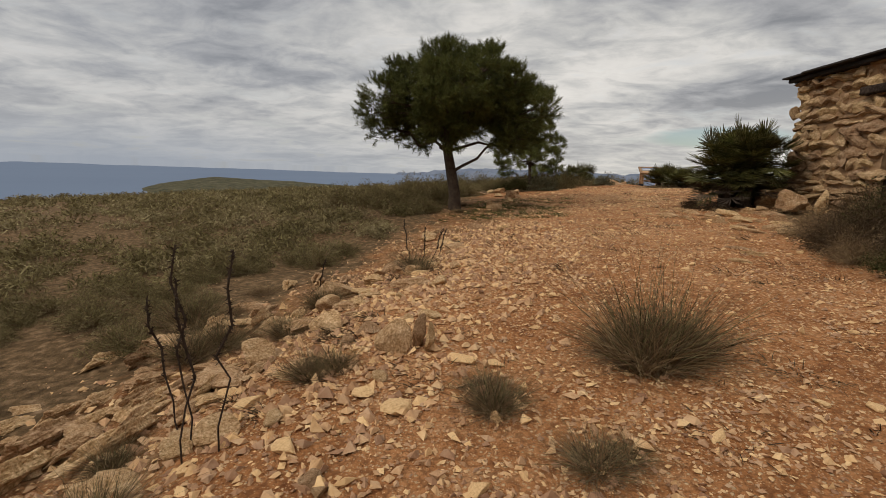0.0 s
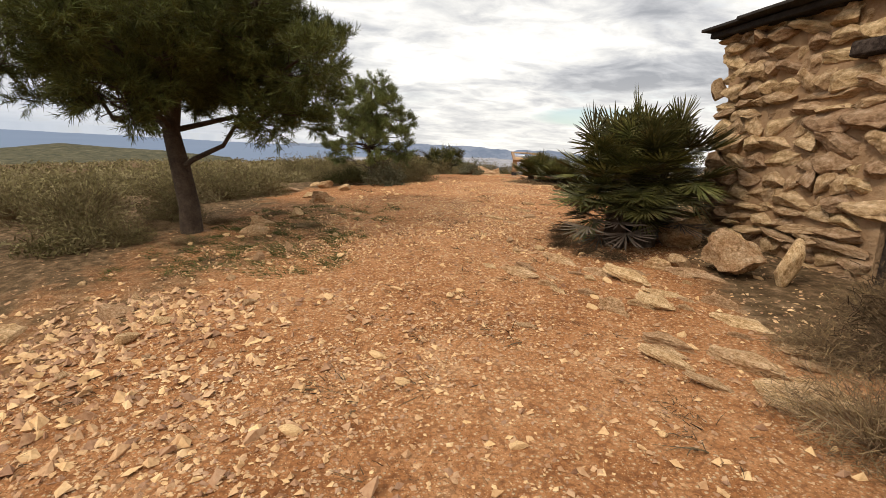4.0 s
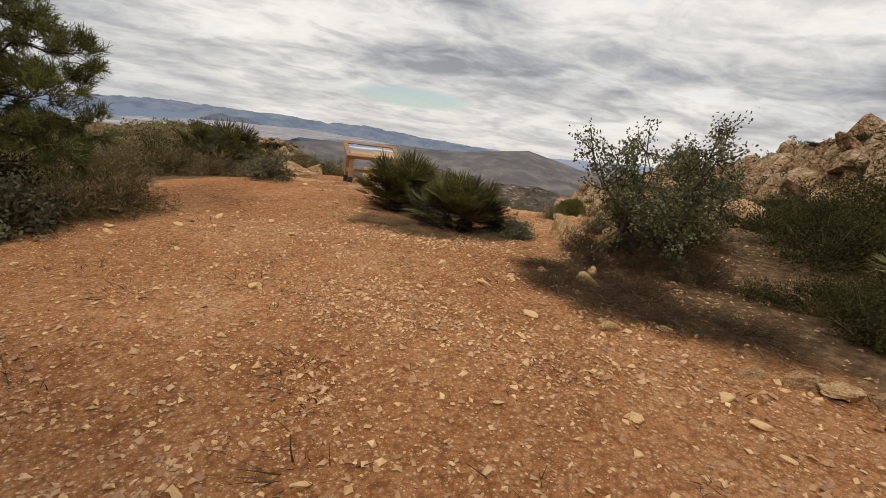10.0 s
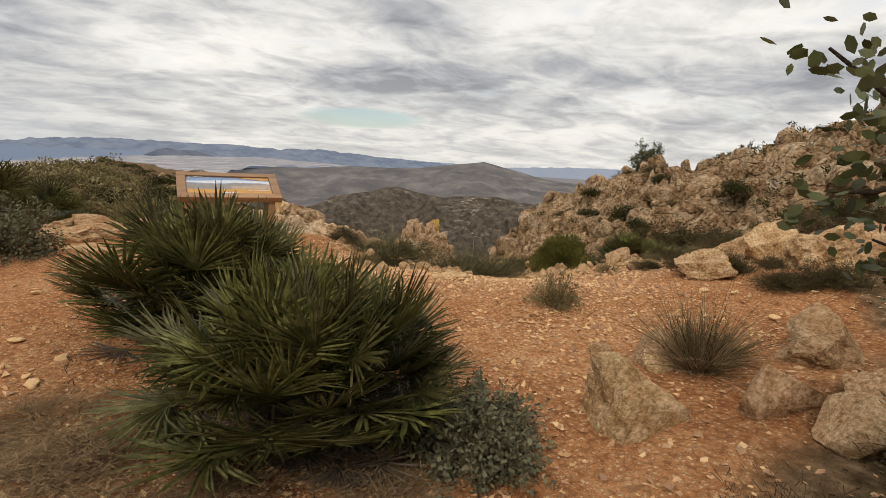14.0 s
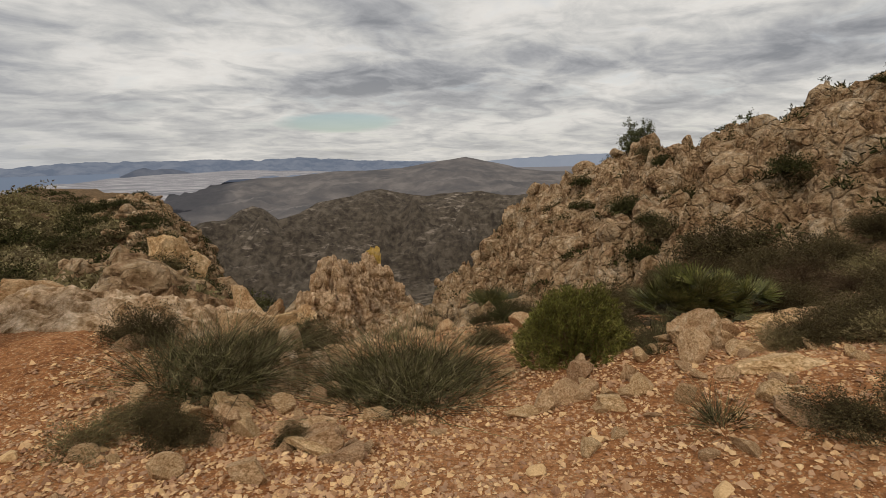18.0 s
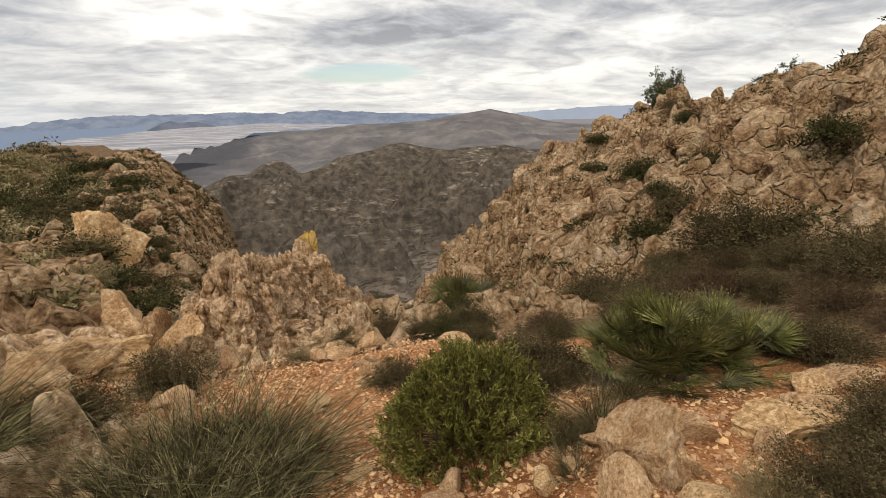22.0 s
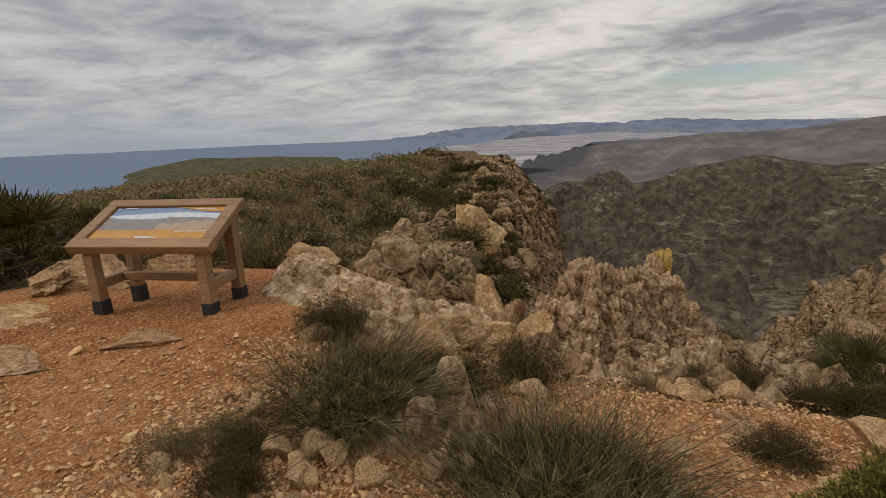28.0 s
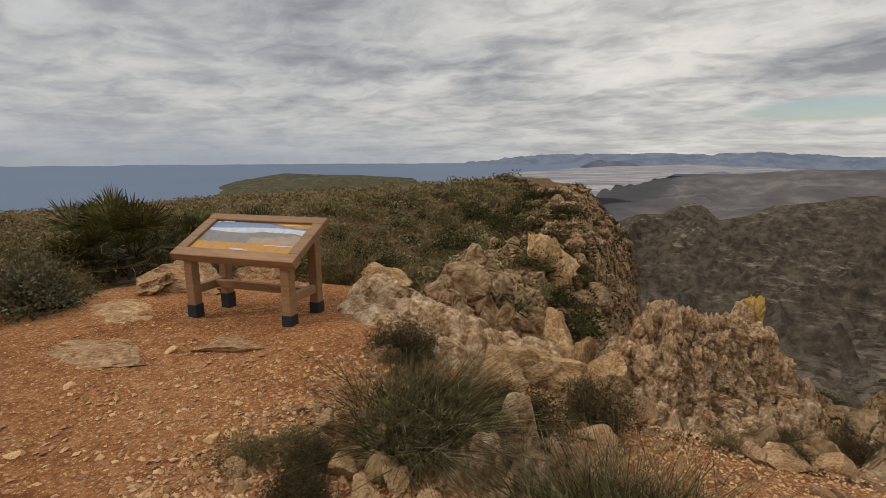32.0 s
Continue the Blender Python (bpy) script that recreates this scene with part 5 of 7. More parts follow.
# ---- fan palms ----
def frond_mesh(name, seed, material, leaflets=19, arc=250, size=0.40, stem=0.5):
    """A fan-shaped palm leaf: a stalk along +z and folded leaflets spread like a hand fan."""
    rng = np.random.default_rng(seed)
    vs, fs = [], []

    def strip(pts, w, side):
        i0 = len(vs)
        for p, q in zip(pts, w):
            vs.extend([p - side * q, p + side * q])
        for i in range(len(pts) - 1):
            a = i0 + 2 * i
            fs.append((a, a + 1, a + 3, a + 2))

    up = np.array([0, 0, 1.0])
    strip([up * 0, up * stem * 0.5 + [0, 0.01, 0], up * stem + [0, 0.03, 0]], [0.008, 0.007, 0.006], np.array([1.0, 0, 0]))
    hub = up * stem + [0, 0.03, 0]
    for i in range(leaflets):
        a = radians(-arc / 2 + arc * i / (leaflets - 1) + rng.uniform(-3, 3))
        d = np.array([math.sin(a), 0.18 * math.cos(a * 0.8) + rng.uniform(-0.08, 0.08), math.cos(a)])
        d /= np.linalg.norm(d)
        ln = size * (0.72 + 0.28 * math.cos(a * 0.6)) * rng.uniform(0.88, 1.06)
        s = np.cross(d, [0, 1.0, 0])
        s /= np.linalg.norm(s) + 1e-6
        fold = np.array([0, 1.0, 0]) * 0.5
        pts = [hub, hub + d * ln * 0.45, hub + d * ln * 0.8 + [0, 0.01, -0.015], hub + d * ln + [0, 0.03 * rng.uniform(0, 1), -0.05 * rng.uniform(0.2, 1)]]
        for sgn in (1, -1):
            sd = s * sgn + fold
            i0 = len(vs)
            for p, q in zip(pts, (0.003, 0.011, 0.008, 0.001)):
                vs.extend([p, p + sd * q])
            for k in range(3):
                b = i0 + 2 * k
                fs.append((b, b + 1, b + 3, b + 2))
    return mesh_np(name, np.array(vs), np.array(fs), material)


FRONDS = [frond_mesh("frond", 5 + i, PALM, 24 + i, 165 + 14 * i) for i in range(4)]
DEADF = [frond_mesh("withered_frond", 15 + i, PALM_DEAD, 14, 150 + 40 * i) for i in range(2)]


def fan_palm(x, y, s, n, label, seed, tall=0.0, dead=14, group="fan palms"):
    """A clumping dwarf fan palm: short stems, a ball of fan leaves and a skirt of withered ones."""
    rng = np.random.default_rng(seed)
    root = thing("fan_palm", None, spot(x, y, seed * 40, 1.0, 0.03), label, "palm", group)
    bm = bmesh.new()
    for i in range(3):
        a = i * 2.1 + seed
        h = (0.12 + tall * (0.75 + 0.2 * i)) * s
        r = bmesh.ops.create_cone(bm, cap_ends=True, segments=9, radius1=0.13 * s, radius2=0.10 * s, depth=h)
        bmesh.ops.translate(bm, verts=r["verts"], vec=(0.22 * s * math.cos(a), 0.22 * s * math.sin(a), h / 2))
    for v in bm.verts:
        v.co += noise.noise_vector(v.co * 9) * 0.03
    part("trunk", bm, BARK, root, "fibrous brown stems")
    for i in range(n + dead):
        isdead = i >= n
        k = i % 3
        a0 = k * 2.1 + seed
        h = (0.10 + tall * (0.7 + 0.2 * k)) * s
        org = Vector((0.22 * s * math.cos(a0), 0.22 * s * math.sin(a0), h * (1 if not isdead else 0.6)))
        az = rng.uniform(0, 360)
        lean = (6 + (124 if tall > 0.3 else 86) * rng.uniform(0, 1) ** 0.75) if not isdead else rng.uniform(84, 128)
        sc = s * rng.uniform(0.8, 1.15) * (0.78 if isdead and tall < 0.3 else 1.0)
        ob = new("frond", FRONDS[i % 4] if not isdead else DEADF[i % 2])
        ob.parent = root
        ob.matrix_basis = Matrix.Translation(org) @ Euler((0, 0, radians(az))).to_matrix().to_4x4() @ Euler((radians(-lean), 0, 0)).to_matrix().to_4x4() @ Euler((0, radians(rng.uniform(-25, 25)), radians(180 if rng.uniform() < 0.9 else 0))).to_matrix().to_4x4() @ Matrix.Scale(sc, 4)
        if isdead:
            tagged(ob, "withered grey frond")
    return root


fan_palm(2.35, 2.9, 1.1, 170, "tall dark green fan palm clump beside the ruin", 1, 0.8, 22)
fan_palm(2.72, 3.5, 1.05, 100, "dark green fan palm clump against the ruin wall", 2, 0.72, 16)
fan_palm(2.46, 13.3, 0.98, 120, "rounded green fan palm before the wooden sign", 3, 0.12, 36)
fan_palm(3.0, 11.8, 0.86, 120, "rounded green fan palm with a dry skirt", 4, 0.14, 66)
fan_palm(-2.0, 20.6, 1.05, 60, "dark fan palm in the scrub beyond the clearing", 5, 0.28, 8)
fan_palm(-0.8, 20.9, 1.0, 60, "dark fan palm in the scrub beyond the clearing", 6, 0.26, 8)
fan_palm(9.35, 16.2, 0.62, 70, "low spreading fan palm on the slope", 7, 0.1, 34)
fan_palm(9.95, 16.25, 0.6, 46, "low spreading fan palm on the slope", 8, 0.05, 14)
fan_palm(10.0, 21.2, 0.85, 46, "green fan palm in the gully thicket", 9, 0.15, 6)
fan_palm(-1.2, 18.6, 1.2, 46, "dark fan palm behind the sign", 10, 0.2, 6)
fan_palm(6.0, 7.2, 0.9, 40, "fan palm among dark bushes beside the track", 11, 0.2, 6)


# ---- trees ----
def tube(path, radii, sides=7):
    """A tapering branch along points."""
    path = [np.asarray(p, float) for p in path]
    vs, fs = [], []
    for i, p in enumerate(path):
        d = path[min(i + 1, len(path) - 1)] - path[max(i - 1, 0)]
        d /= np.linalg.norm(d) + 1e-9
        a = np.cross(d, [0.3, 0.9, 0.1])
        a /= np.linalg.norm(a) + 1e-9
        b = np.cross(d, a)
        for k in range(sides):
            t = 2 * math.pi * k / sides
            vs.append(p + (a * math.cos(t) + b * math.sin(t)) * radii[i])
    for i in range(len(path) - 1):
        for k in range(sides):
            k2 = (k + 1) % sides
            fs.append((i * sides + k, i * sides + k2, (i + 1) * sides + k2, (i + 1) * sides + k))
    return np.array(vs), np.array(fs)


def bent(rng, a, b, n=5, wob=0.08, sag=0.0):
    a, b = np.asarray(a, float), np.asarray(b, float)
    ln = np.linalg.norm(b - a)
    out = []
    for i in range(n):
        t = i / (n - 1)
        p = a + (b - a) * t + rng.normal(0, wob * ln, 3) * math.sin(math.pi * t)
        p[2] -= sag * ln * math.sin(math.pi * t)
        out.append(p)
    return out


def needle_crown(rng, tips, per, needle, width):
    """Brushes of needles: each tip is (place, way)."""
    place = np.repeat(np.array([t[0] for t in tips]), per, 0)
    way = np.repeat(np.array([t[1] for t in tips]), per, 0)
    n = len(place)
    place = place + way * rng.uniform(-0.08, 0.06, (n, 1)) * 1.4 + rng.normal(0, 0.012, (n, 3))
    d = way * 0.8 + rng.normal(0, 0.55, (n, 3))
    d /= np.linalg.norm(d, axis=1, keepdims=True)
    return blades(place, d, needle * rng.uniform(0.7, 1.2, n), np.full(n, width), np.full(n, 0.0), 1, rng)


def pine(name, x, y, clumps, trunk, limb_r, per_clump, label, seed, needle=0.11, width=0.006, brush=26, leaves=NEEDLE):
    """An Aleppo pine. clumps: rounded masses (centre, radii) of foliage on limbs from the trunk."""
    rng = np.random.default_rng(seed)
    root = thing(name, None, spot(x, y, 0, 1.0, 0.06), label, "tree")
    v, f = tube(trunk[0], trunk[1], 12)
    v = v + 0.02 * np.stack([vnoise(v[:, 2] * 9, np.arctan2(v[:, 1], v[:, 0]) * 4, 3), vnoise(v[:, 2] * 9, np.arctan2(v[:, 1], v[:, 0]) * 4, 4), 0 * v[:, 0]], 1)
    part("trunk", mesh_np("trunk", v, f, BARK, True), BARK, root, "leaning scaly grey-brown trunk")
    top = [np.asarray(p, float) for p in trunk[0]]
    limbs, tips = [], []
    for c, r in clumps:
        c, r = np.asarray(c, float), np.asarray(r, float)
        at_ = min(top[1:], key=lambda p: np.linalg.norm(p - (c - [0, 0, 0.5 * r[2]])) + 0.6 * max(0, p[2] - c[2]))
        pth = bent(rng, at_, c, 6, 0.06, -0.04)
        limbs.append(tube(pth, np.linspace(limb_r, limb_r * 0.35, 6), 6))
        for _ in range(per_clump // 12):
            d = rng.normal(0, 1, 3)
            d /= np.linalg.norm(d)
            e = c + d * r * rng.uniform(0.55, 0.85)
            st = pth[rng.integers(3, 6)]
            tw = bent(rng, st, e, 4, 0.07)
            limbs.append(tube(tw, [limb_r * 0.28, limb_r * 0.2, limb_r * 0.14, 0.006], 4))
            for _ in range(12):
                o = rng.normal(0, 1, 3)
                o /= np.linalg.norm(o)
                p = e + o * r * 0.34 * rng.uniform(0.3, 1.0)
                w = (p - c) / r
                w = w / (np.linalg.norm(w) + 1e-6) * 0.7 + o * 0.4 + [0, 0, 0.55]
                tips.append((p, w / np.linalg.norm(w)))
    lv, lf = join(limbs)
    part("branchwork", mesh_np("branchwork", lv, lf, BARK, True), BARK, root, "bare grey-brown branches")
    cv, cf = needle_crown(rng, tips, brush, needle, width)
    part("crown", mesh_np("crown", cv, cf, leaves), leaves, root, "green needle crown with gaps")
    return root


def crown_clumps(seed, n, centre, radii, each, flat=0.35):
    """Masses set unevenly over a broad crown."""
    rng = np.random.default_rng(seed)
    out = []
    for i in range(n):
        z = -flat + (1 + flat) * (i + 0.5) / n
        a = i * 2.4 + rng.uniform(-0.3, 0.3)
        rr = math.sqrt(max(0.05, 1 - max(z, 0) ** 2)) * rng.uniform(0.62, 1.0)
        c = (centre[0] + radii[0] * rr * math.cos(a), centre[1] + radii[1] * rr * math.sin(a), centre[2] + radii[2] * z)
        s = each * rng.uniform(0.75, 1.2)
        out.append((c, (s, s, s * 0.75)))
    for i in range(n // 3):
        c = (centre[0] + radii[0] * rng.uniform(-0.4, 0.4), centre[1] + radii[1] * rng.uniform(-0.4, 0.4), centre[2] + radii[2] * rng.uniform(-0.1, 0.5))
        out.append((c, (each, each, each * 0.8)))
    return out


pine("pine_tree", -4.45, 4.0, crown_clumps(3, 44, (-0.05, 0.1, 2.62), (2.5, 2.45, 1.65), 0.7, 0.34), ([(0.02, 0, -0.1), (-0.02, 0, 0.5), (-0.14, 0.02, 1.1), (-0.28, 0.05, 1.7), (-0.2, 0.1, 2.4), (0.05, 0.1, 3.2), (0.1, 0.1, 4.0)], [0.19, 0.165, 0.15, 0.13, 0.10, 0.07, 0.03]), 0.05, 192, "broad-crowned Aleppo pine beside the track", 7, 0.12, 0.0105, 30)
pine("pine_tree", -3.2, 12.0, crown_clumps(9, 40, (0.0, 0.0, 1.8), (1.4, 1.35, 1.5), 0.4, 0.66), ([(0, 0, -0.1), (0.03, 0, 0.5), (-0.03, 0.02, 1.2), (0.02, 0.0, 2.0), (0.0, 0.03, 2.7), (0, 0, 3.2)], [0.09, 0.08, 0.065, 0.05, 0.03, 0.012]), 0.022, 84, "young airy pine at the edge of the clearing", 19, 0.10, 0.010, 22, NEEDLE_YOUNG)


def leafy_tree(name, x, y, s, label, seed, lean=(0, 0), leaf=0.045, n_limbs=9, per=70, open_=0.6, tall=1.0):
    """A small broad-leaved evergreen with crooked stems and clusters of oval leaves."""
    rng = np.random.default_rng(seed)
    root = thing(name, None, spot(x, y, 0, s, float(lie(x, y)) - float(rock_top(x, y)) + 0.04), label, "tree")
    wood, place, way = [], [], []
    for i in range(n_limbs):
        a = i * 2.4 + rng.uniform(-0.4, 0.4)
        r = rng.uniform(0.25, 0.95)
        end = np.array([r * math.cos(a) + lean[0], r * math.sin(a) + lean[1], tall * (1.75 - 0.75 * r * r) * rng.uniform(0.75, 1.08)])
        st = np.array([0.06 * math.cos(a), 0.06 * math.sin(a), 0.0])
        pth = bent(rng, st, end, 7, 0.05)
        wood.append(tube(pth, np.linspace(0.022, 0.006, 7), 6))
        for j in range(13):
            k = rng.integers(2, 7)
            d = rng.normal(0, 1, 3) + [0, 0, 0.4]
            d /= np.linalg.norm(d)
            e = pth[k] + d * rng.uniform(0.18, 0.42)
            tw = bent(rng, pth[k], e, 3, 0.08)
            wood.append(tube(tw, [0.008, 0.006, 0.003], 4))
            m = int(per * rng.uniform(open_, 1.0) / 2)
            t = rng.uniform(0.25, 1.08, (m, 1))
            place.append(pth[k] + (e - pth[k]) * t + rng.normal(0, 0.045, (m, 3)))
            w = d + rng.normal(0, 0.7, (m, 3))
            way.append(w / np.linalg.norm(w, axis=1, keepdims=True))
    v, f = join(wood)
    part("trunk", mesh_np("trunk", v, f, BARK, True), BARK, root, "crooked grey stems and branches")
    place, way = np.concatenate(place), np.concatenate(way)
    n = len(place)
    ln = leaf * rng.uniform(0.7, 1.3, n)
    side, _ = frame_of(way)
    ang = rng.uniform(0, np.pi, n)[:, None]
    side = side * np.cos(ang) + np.cross(way, side) * np.sin(ang)
    w = (ln * 0.3)[:, None]
    L = ln[:, None]
    vs = np.stack([place, place + way * L * 0.35 + side * w, place + way * L, place + way * L * 0.35 - side * w, place + way * L * 0.75 + side * w * 0.9, place + way * L * 0.75 - side * w * 0.9], 1).reshape(-1, 3)
    o = np.arange(n)[:, None] * 6
    fs = np.concatenate([o + np.array([[0, 1, 3, 3]]), o + np.array([[1, 4, 5, 3]]), o + np.array([[4, 2, 5, 5]])])
    tri = np.concatenate([o + np.array([[0, 1, 3]]), o + np.array([[1, 4, 5]]), o + np.array([[1, 5, 3]]), o + np.array([[4, 2, 5]])])
    part("crown", mesh_np("crown", vs, tri, CAROB), CAROB, root, "open crown of small oval leaves")
    return root


leafy_tree("carob_tree", 4.42, 9.38, 1.0, "bushy carob tree with small oval leaves", 5, (0.0, 0.0), 0.031, 17, 155)
leafy_tree("carob_tree", 6.1, 10.3, 0.75, "smaller carob beside the larger one", 6, (0.0, 0.0), 0.04, 9, 80)
leafy_tree("hillside_tree", 35.5, 42.0, 1.9, "lone crooked tree on the hillside crest", 9, (0.5, 0), 0.05, 8, 150, 0.7, 0.8)
for hx, hy, hs in ((39.5, 38.5, 1.5), (41.0, 36.5, 1.7), (43.5, 33.0, 1.4), (50.0, 27.0, 1.8), (52.5, 24.0, 1.8), (48.0, 30.5, 1.3)):
    leafy_tree("hillside_tree", hx, hy, hs, "small dark tree on the skyline of the hillside", int(hx), (0.1, 0), 0.055, 7, 120, 0.7, 0.7)


def slope_tufts():
    """Small dark plants in the cracks of the rocky slopes."""
    rng = np.random.default_rng(91)
    chunks, at_ = [], []
    for box4, mask, n, lo, hi in (((13, 57, 13, 54), rocky, 2300, 0.15, 0.5), ((-4, 7, 25, 55), ridge_rock, 420, 0.1, 0.3), ((-8, 5.0, 24, 60), None, 1200, 0.15, 0.45)):
        x, y = rng.uniform(box4[0], box4[1], 6 * n), rng.uniform(box4[2], box4[3], 6 * n)
        ok = (height(x, y) > -13) & (vnoise(x * 0.3, y * 0.3, 7) + 0.5 * vnoise(x, y, 8) > -0.25)
        if mask:
            ok &= mask(x, y) > 0.2
        x, y = x[ok][:n], y[ok][:n]
        for u, v in zip(x, y):
            r, m = rng.uniform(lo, hi), 44
            w = on_dome(rng, m, 0.0)
            p = w * r * rng.uniform(0.35, 1.0, (m, 1)) * [[1, 1, 0.75]]
            d = w + rng.normal(0, 0.6, (m, 3))
            d /= np.linalg.norm(d, axis=1, keepdims=True)
            b, f = blades(p, d, np.full(m, 0.2 * r + 0.04), np.full(m, 0.055 * r + 0.01), np.full(m, 0.1), 1, rng, False)
            chunks.append((b + [[u, v, 0.0]], f))
            at_.append((u, v))
    v, f = join(chunks)
    at_ = np.array(at_)
    v[:, 2] += np.repeat(rock_top(at_[:, 0], at_[:, 1]), [len(c[0]) for c in chunks])
    tagged(new("slope_plants", mesh_np("slope_plants", v, f, DARKLEAF)), "small dark green plants in cracks of the slopes", "plants", kind="stuff")


slope_tufts()


# ---- the ruin ----
def box(bm, x0, x1, y0, y1, z0, z1):
    r = bmesh.ops.create_cube(bm, size=1.0)
    bmesh.ops.scale(bm, vec=(x1 - x0, y1 - y0, z1 - z0), verts=r["verts"])
    bmesh.ops.translate(bm, vec=((x0 + x1) / 2, (y0 + y1) / 2, (z0 + z1) / 2), verts=r["verts"])
    return r["verts"]


def board(x0, x1, y0, y1, z0, z1, bevel=0.006):
    bm = bmesh.new()
    box(bm, x0, x1, y0, y1, z0, z1)
    if bevel:
        bmesh.ops.bevel(bm, geom=bm.edges[:], offset=bevel, segments=1, affect="EDGES", profile=0.7)
    return bm


def rock_mesh(name, seed, sub=3, cuts=9, material=None, shape=(1, 1, 1), rough=0.12, deep=0.62, layered=0.0):
    """An angular stone: a ball cut by planes, then roughened."""
    rng = np.random.default_rng(seed)
    bm = bmesh.new()
    bmesh.ops.create_icosphere(bm, subdivisions=sub, radius=1.0)
    v = np.array([p.co[:] for p in bm.verts])
    for _ in range(cuts):
        n = rng.normal(0, 1, 3)
        n /= np.linalg.norm(n)
        h = rng.uniform(deep, deep + 0.34)
        v = v - np.maximum(v @ n - h, 0)[:, None] * n
    off = rng.uniform(0, 50, 3)
    for p, q in zip(bm.verts, v):
        s = Vector(q)
        k = (noise.fractal(s * 1.7 + Vector(off), 0.8, 2.1, 6) - 0.55 * abs(noise.noise(s * 3.1 + Vector(off))) - 0.3 * abs(noise.noise(s * 7.3 + Vector(off)))) * rough
        if layered:
            k += layered * (noise.noise(Vector((s.x * 0.6, s.y * 0.6, s.z * 7)) + Vector(off)))
        p.co = (s * (1 + k)) * Vector(shape)
    me = bpy.data.meshes.new(name)
    bm.to_mesh(me)
    bm.free()
    me.materials.append(material or ROCK)
    return me


HOUSE = pose(3.52, 3.5, 0.0, 0, 0, math.degrees(math.atan2(-0.97064, 0.24055)))
house = thing("stone_ruin", None, HOUSE, "small dry-stone hut with a weathered plank door", "hut")
LONG, HIGH, DOOR0, DOOR1, DTOP = 5.6, 3.24, 2.37, 3.12, 2.64
WALLS = (("front", (0.02, DOOR0, 0.10, 0.55, 0.1, HIGH)), ("front", (DOOR1, LONG, 0.10, 0.55, 0.1, HIGH)), ("head", (DOOR0, DOOR1, 0.12, 0.53, DTOP + 0.12, HIGH - 0.01)), ("side", (0.02, 0.5, 0.55, 4.0, 0.1, HIGH - 0.02)), ("side", (LONG - 0.5, LONG, 0.55, 4.0, 0.1, HIGH - 0.02)), ("rear", (0.02, LONG, 4.0, 4.45, 0.1, HIGH - 0.02)))
walls = []
for face, b in WALLS:
    core = bmesh.new()
    box(core, *b)
    bmesh.ops.subdivide_edges(core, edges=core.edges[:], cuts=14, use_grid_fill=True)
    for v in core.verts:
        v.co += noise.noise_vector(v.co * 2.1) * 0.05 + noise.noise_vector(v.co * 7) * 0.02
    walls.append(part(face + "_wall", core, MORTAR, house, "earth mortar core between rough stones"))
wall = walls[0]
stone_meshes = [rock_mesh("wall_stone", 200 + i, 3, 14, WALLSTONE, (0.56, 0.42, 0.56), 0.17, 0.34) for i in range(10)]
rs = random.Random(4)
z, n_st = 0.38, 0
while z < HIGH - 0.04:
    h = rs.uniform(0.1, 0.22)
    x = -0.08 + rs.uniform(-0.08, 0.05)
    while x < LONG and n_st < 298:
        w = rs.uniform(0.16, 0.46)
        mid = x + w / 2
        if not (DOOR0 - 0.06 < mid < DOOR1 + 0.06 and z < DTOP + 0.06) and mid < 5.2:
            ob = new("stone", stone_meshes[rs.randrange(10)])
            ob.parent = wall
            ob.matrix_basis = pose(mid, 0.10 + rs.uniform(-0.06, 0.05), z + h / 2 + rs.uniform(-0.03, 0.03), rs.uniform(-10, 10), rs.uniform(-12, 12), rs.choice((0, 180)) + rs.uniform(-14, 14)) @ Matrix.Diagonal((w * rs.uniform(1.35, 1.8), rs.uniform(0.28, 0.52), h * rs.uniform(1.3, 2.1), 1))
            n_st += 1
        x += w
    z += h
part("lintel", board(DOOR0 - 0.55, DOOR1 + 0.5, -0.09, 0.2, DTOP, DTOP + 0.15, 0.02), OLDWOOD, house, "rough wooden lintel beam")
# sheet behind the planks with the doorway's shade painted on as near-black
part("door_reveal", board(DOOR0 - 0.02, DOOR1 + 0.02, 0.42, 0.50, 0.3, DTOP, 0), DARK, house, "near-black sheet standing for the unlit doorway")
door = part("door", board(DOOR0 + 0.02, DOOR1 - 0.02, 0.20, 0.222, 0.42, 0.56, 0.004), OLDWOOD, house, "weathered grey-brown plank door")
for i in range(5):
    w = (DOOR1 - DOOR0 - 0.04) / 5
    bm = board(DOOR0 + 0.02 + i * w + 0.006, DOOR0 + 0.02 + (i + 1) * w - 0.006, 0.16 + 0.006 * (i % 2), 0.195, 0.44 + 0.03 * (i % 3), DTOP - 0.03 - 0.05 * ((i * 2) % 3), 0.006)
    part("plank", bm, OLDWOOD, door)
for i in range(9):
    x0 = -0.24 + i * 0.66
    part("roof_sheet", board(x0, x0 + 0.70, -0.24 - 0.03 * (i % 3), 4.6, HIGH + 0.05 + 0.014 * (i % 2), HIGH + 0.085 + 0.014 * (i % 2), 0.004), ROOFDARK, house, "dark sagging roof sheet")
for i in range(3):
    part("roof_beam", board(-0.2, LONG + 0.1, -0.12 + 0.13 * i, -0.03 + 0.13 * i, HIGH - 0.03, HIGH + 0.045, 0.01), ROOFDARK, house)

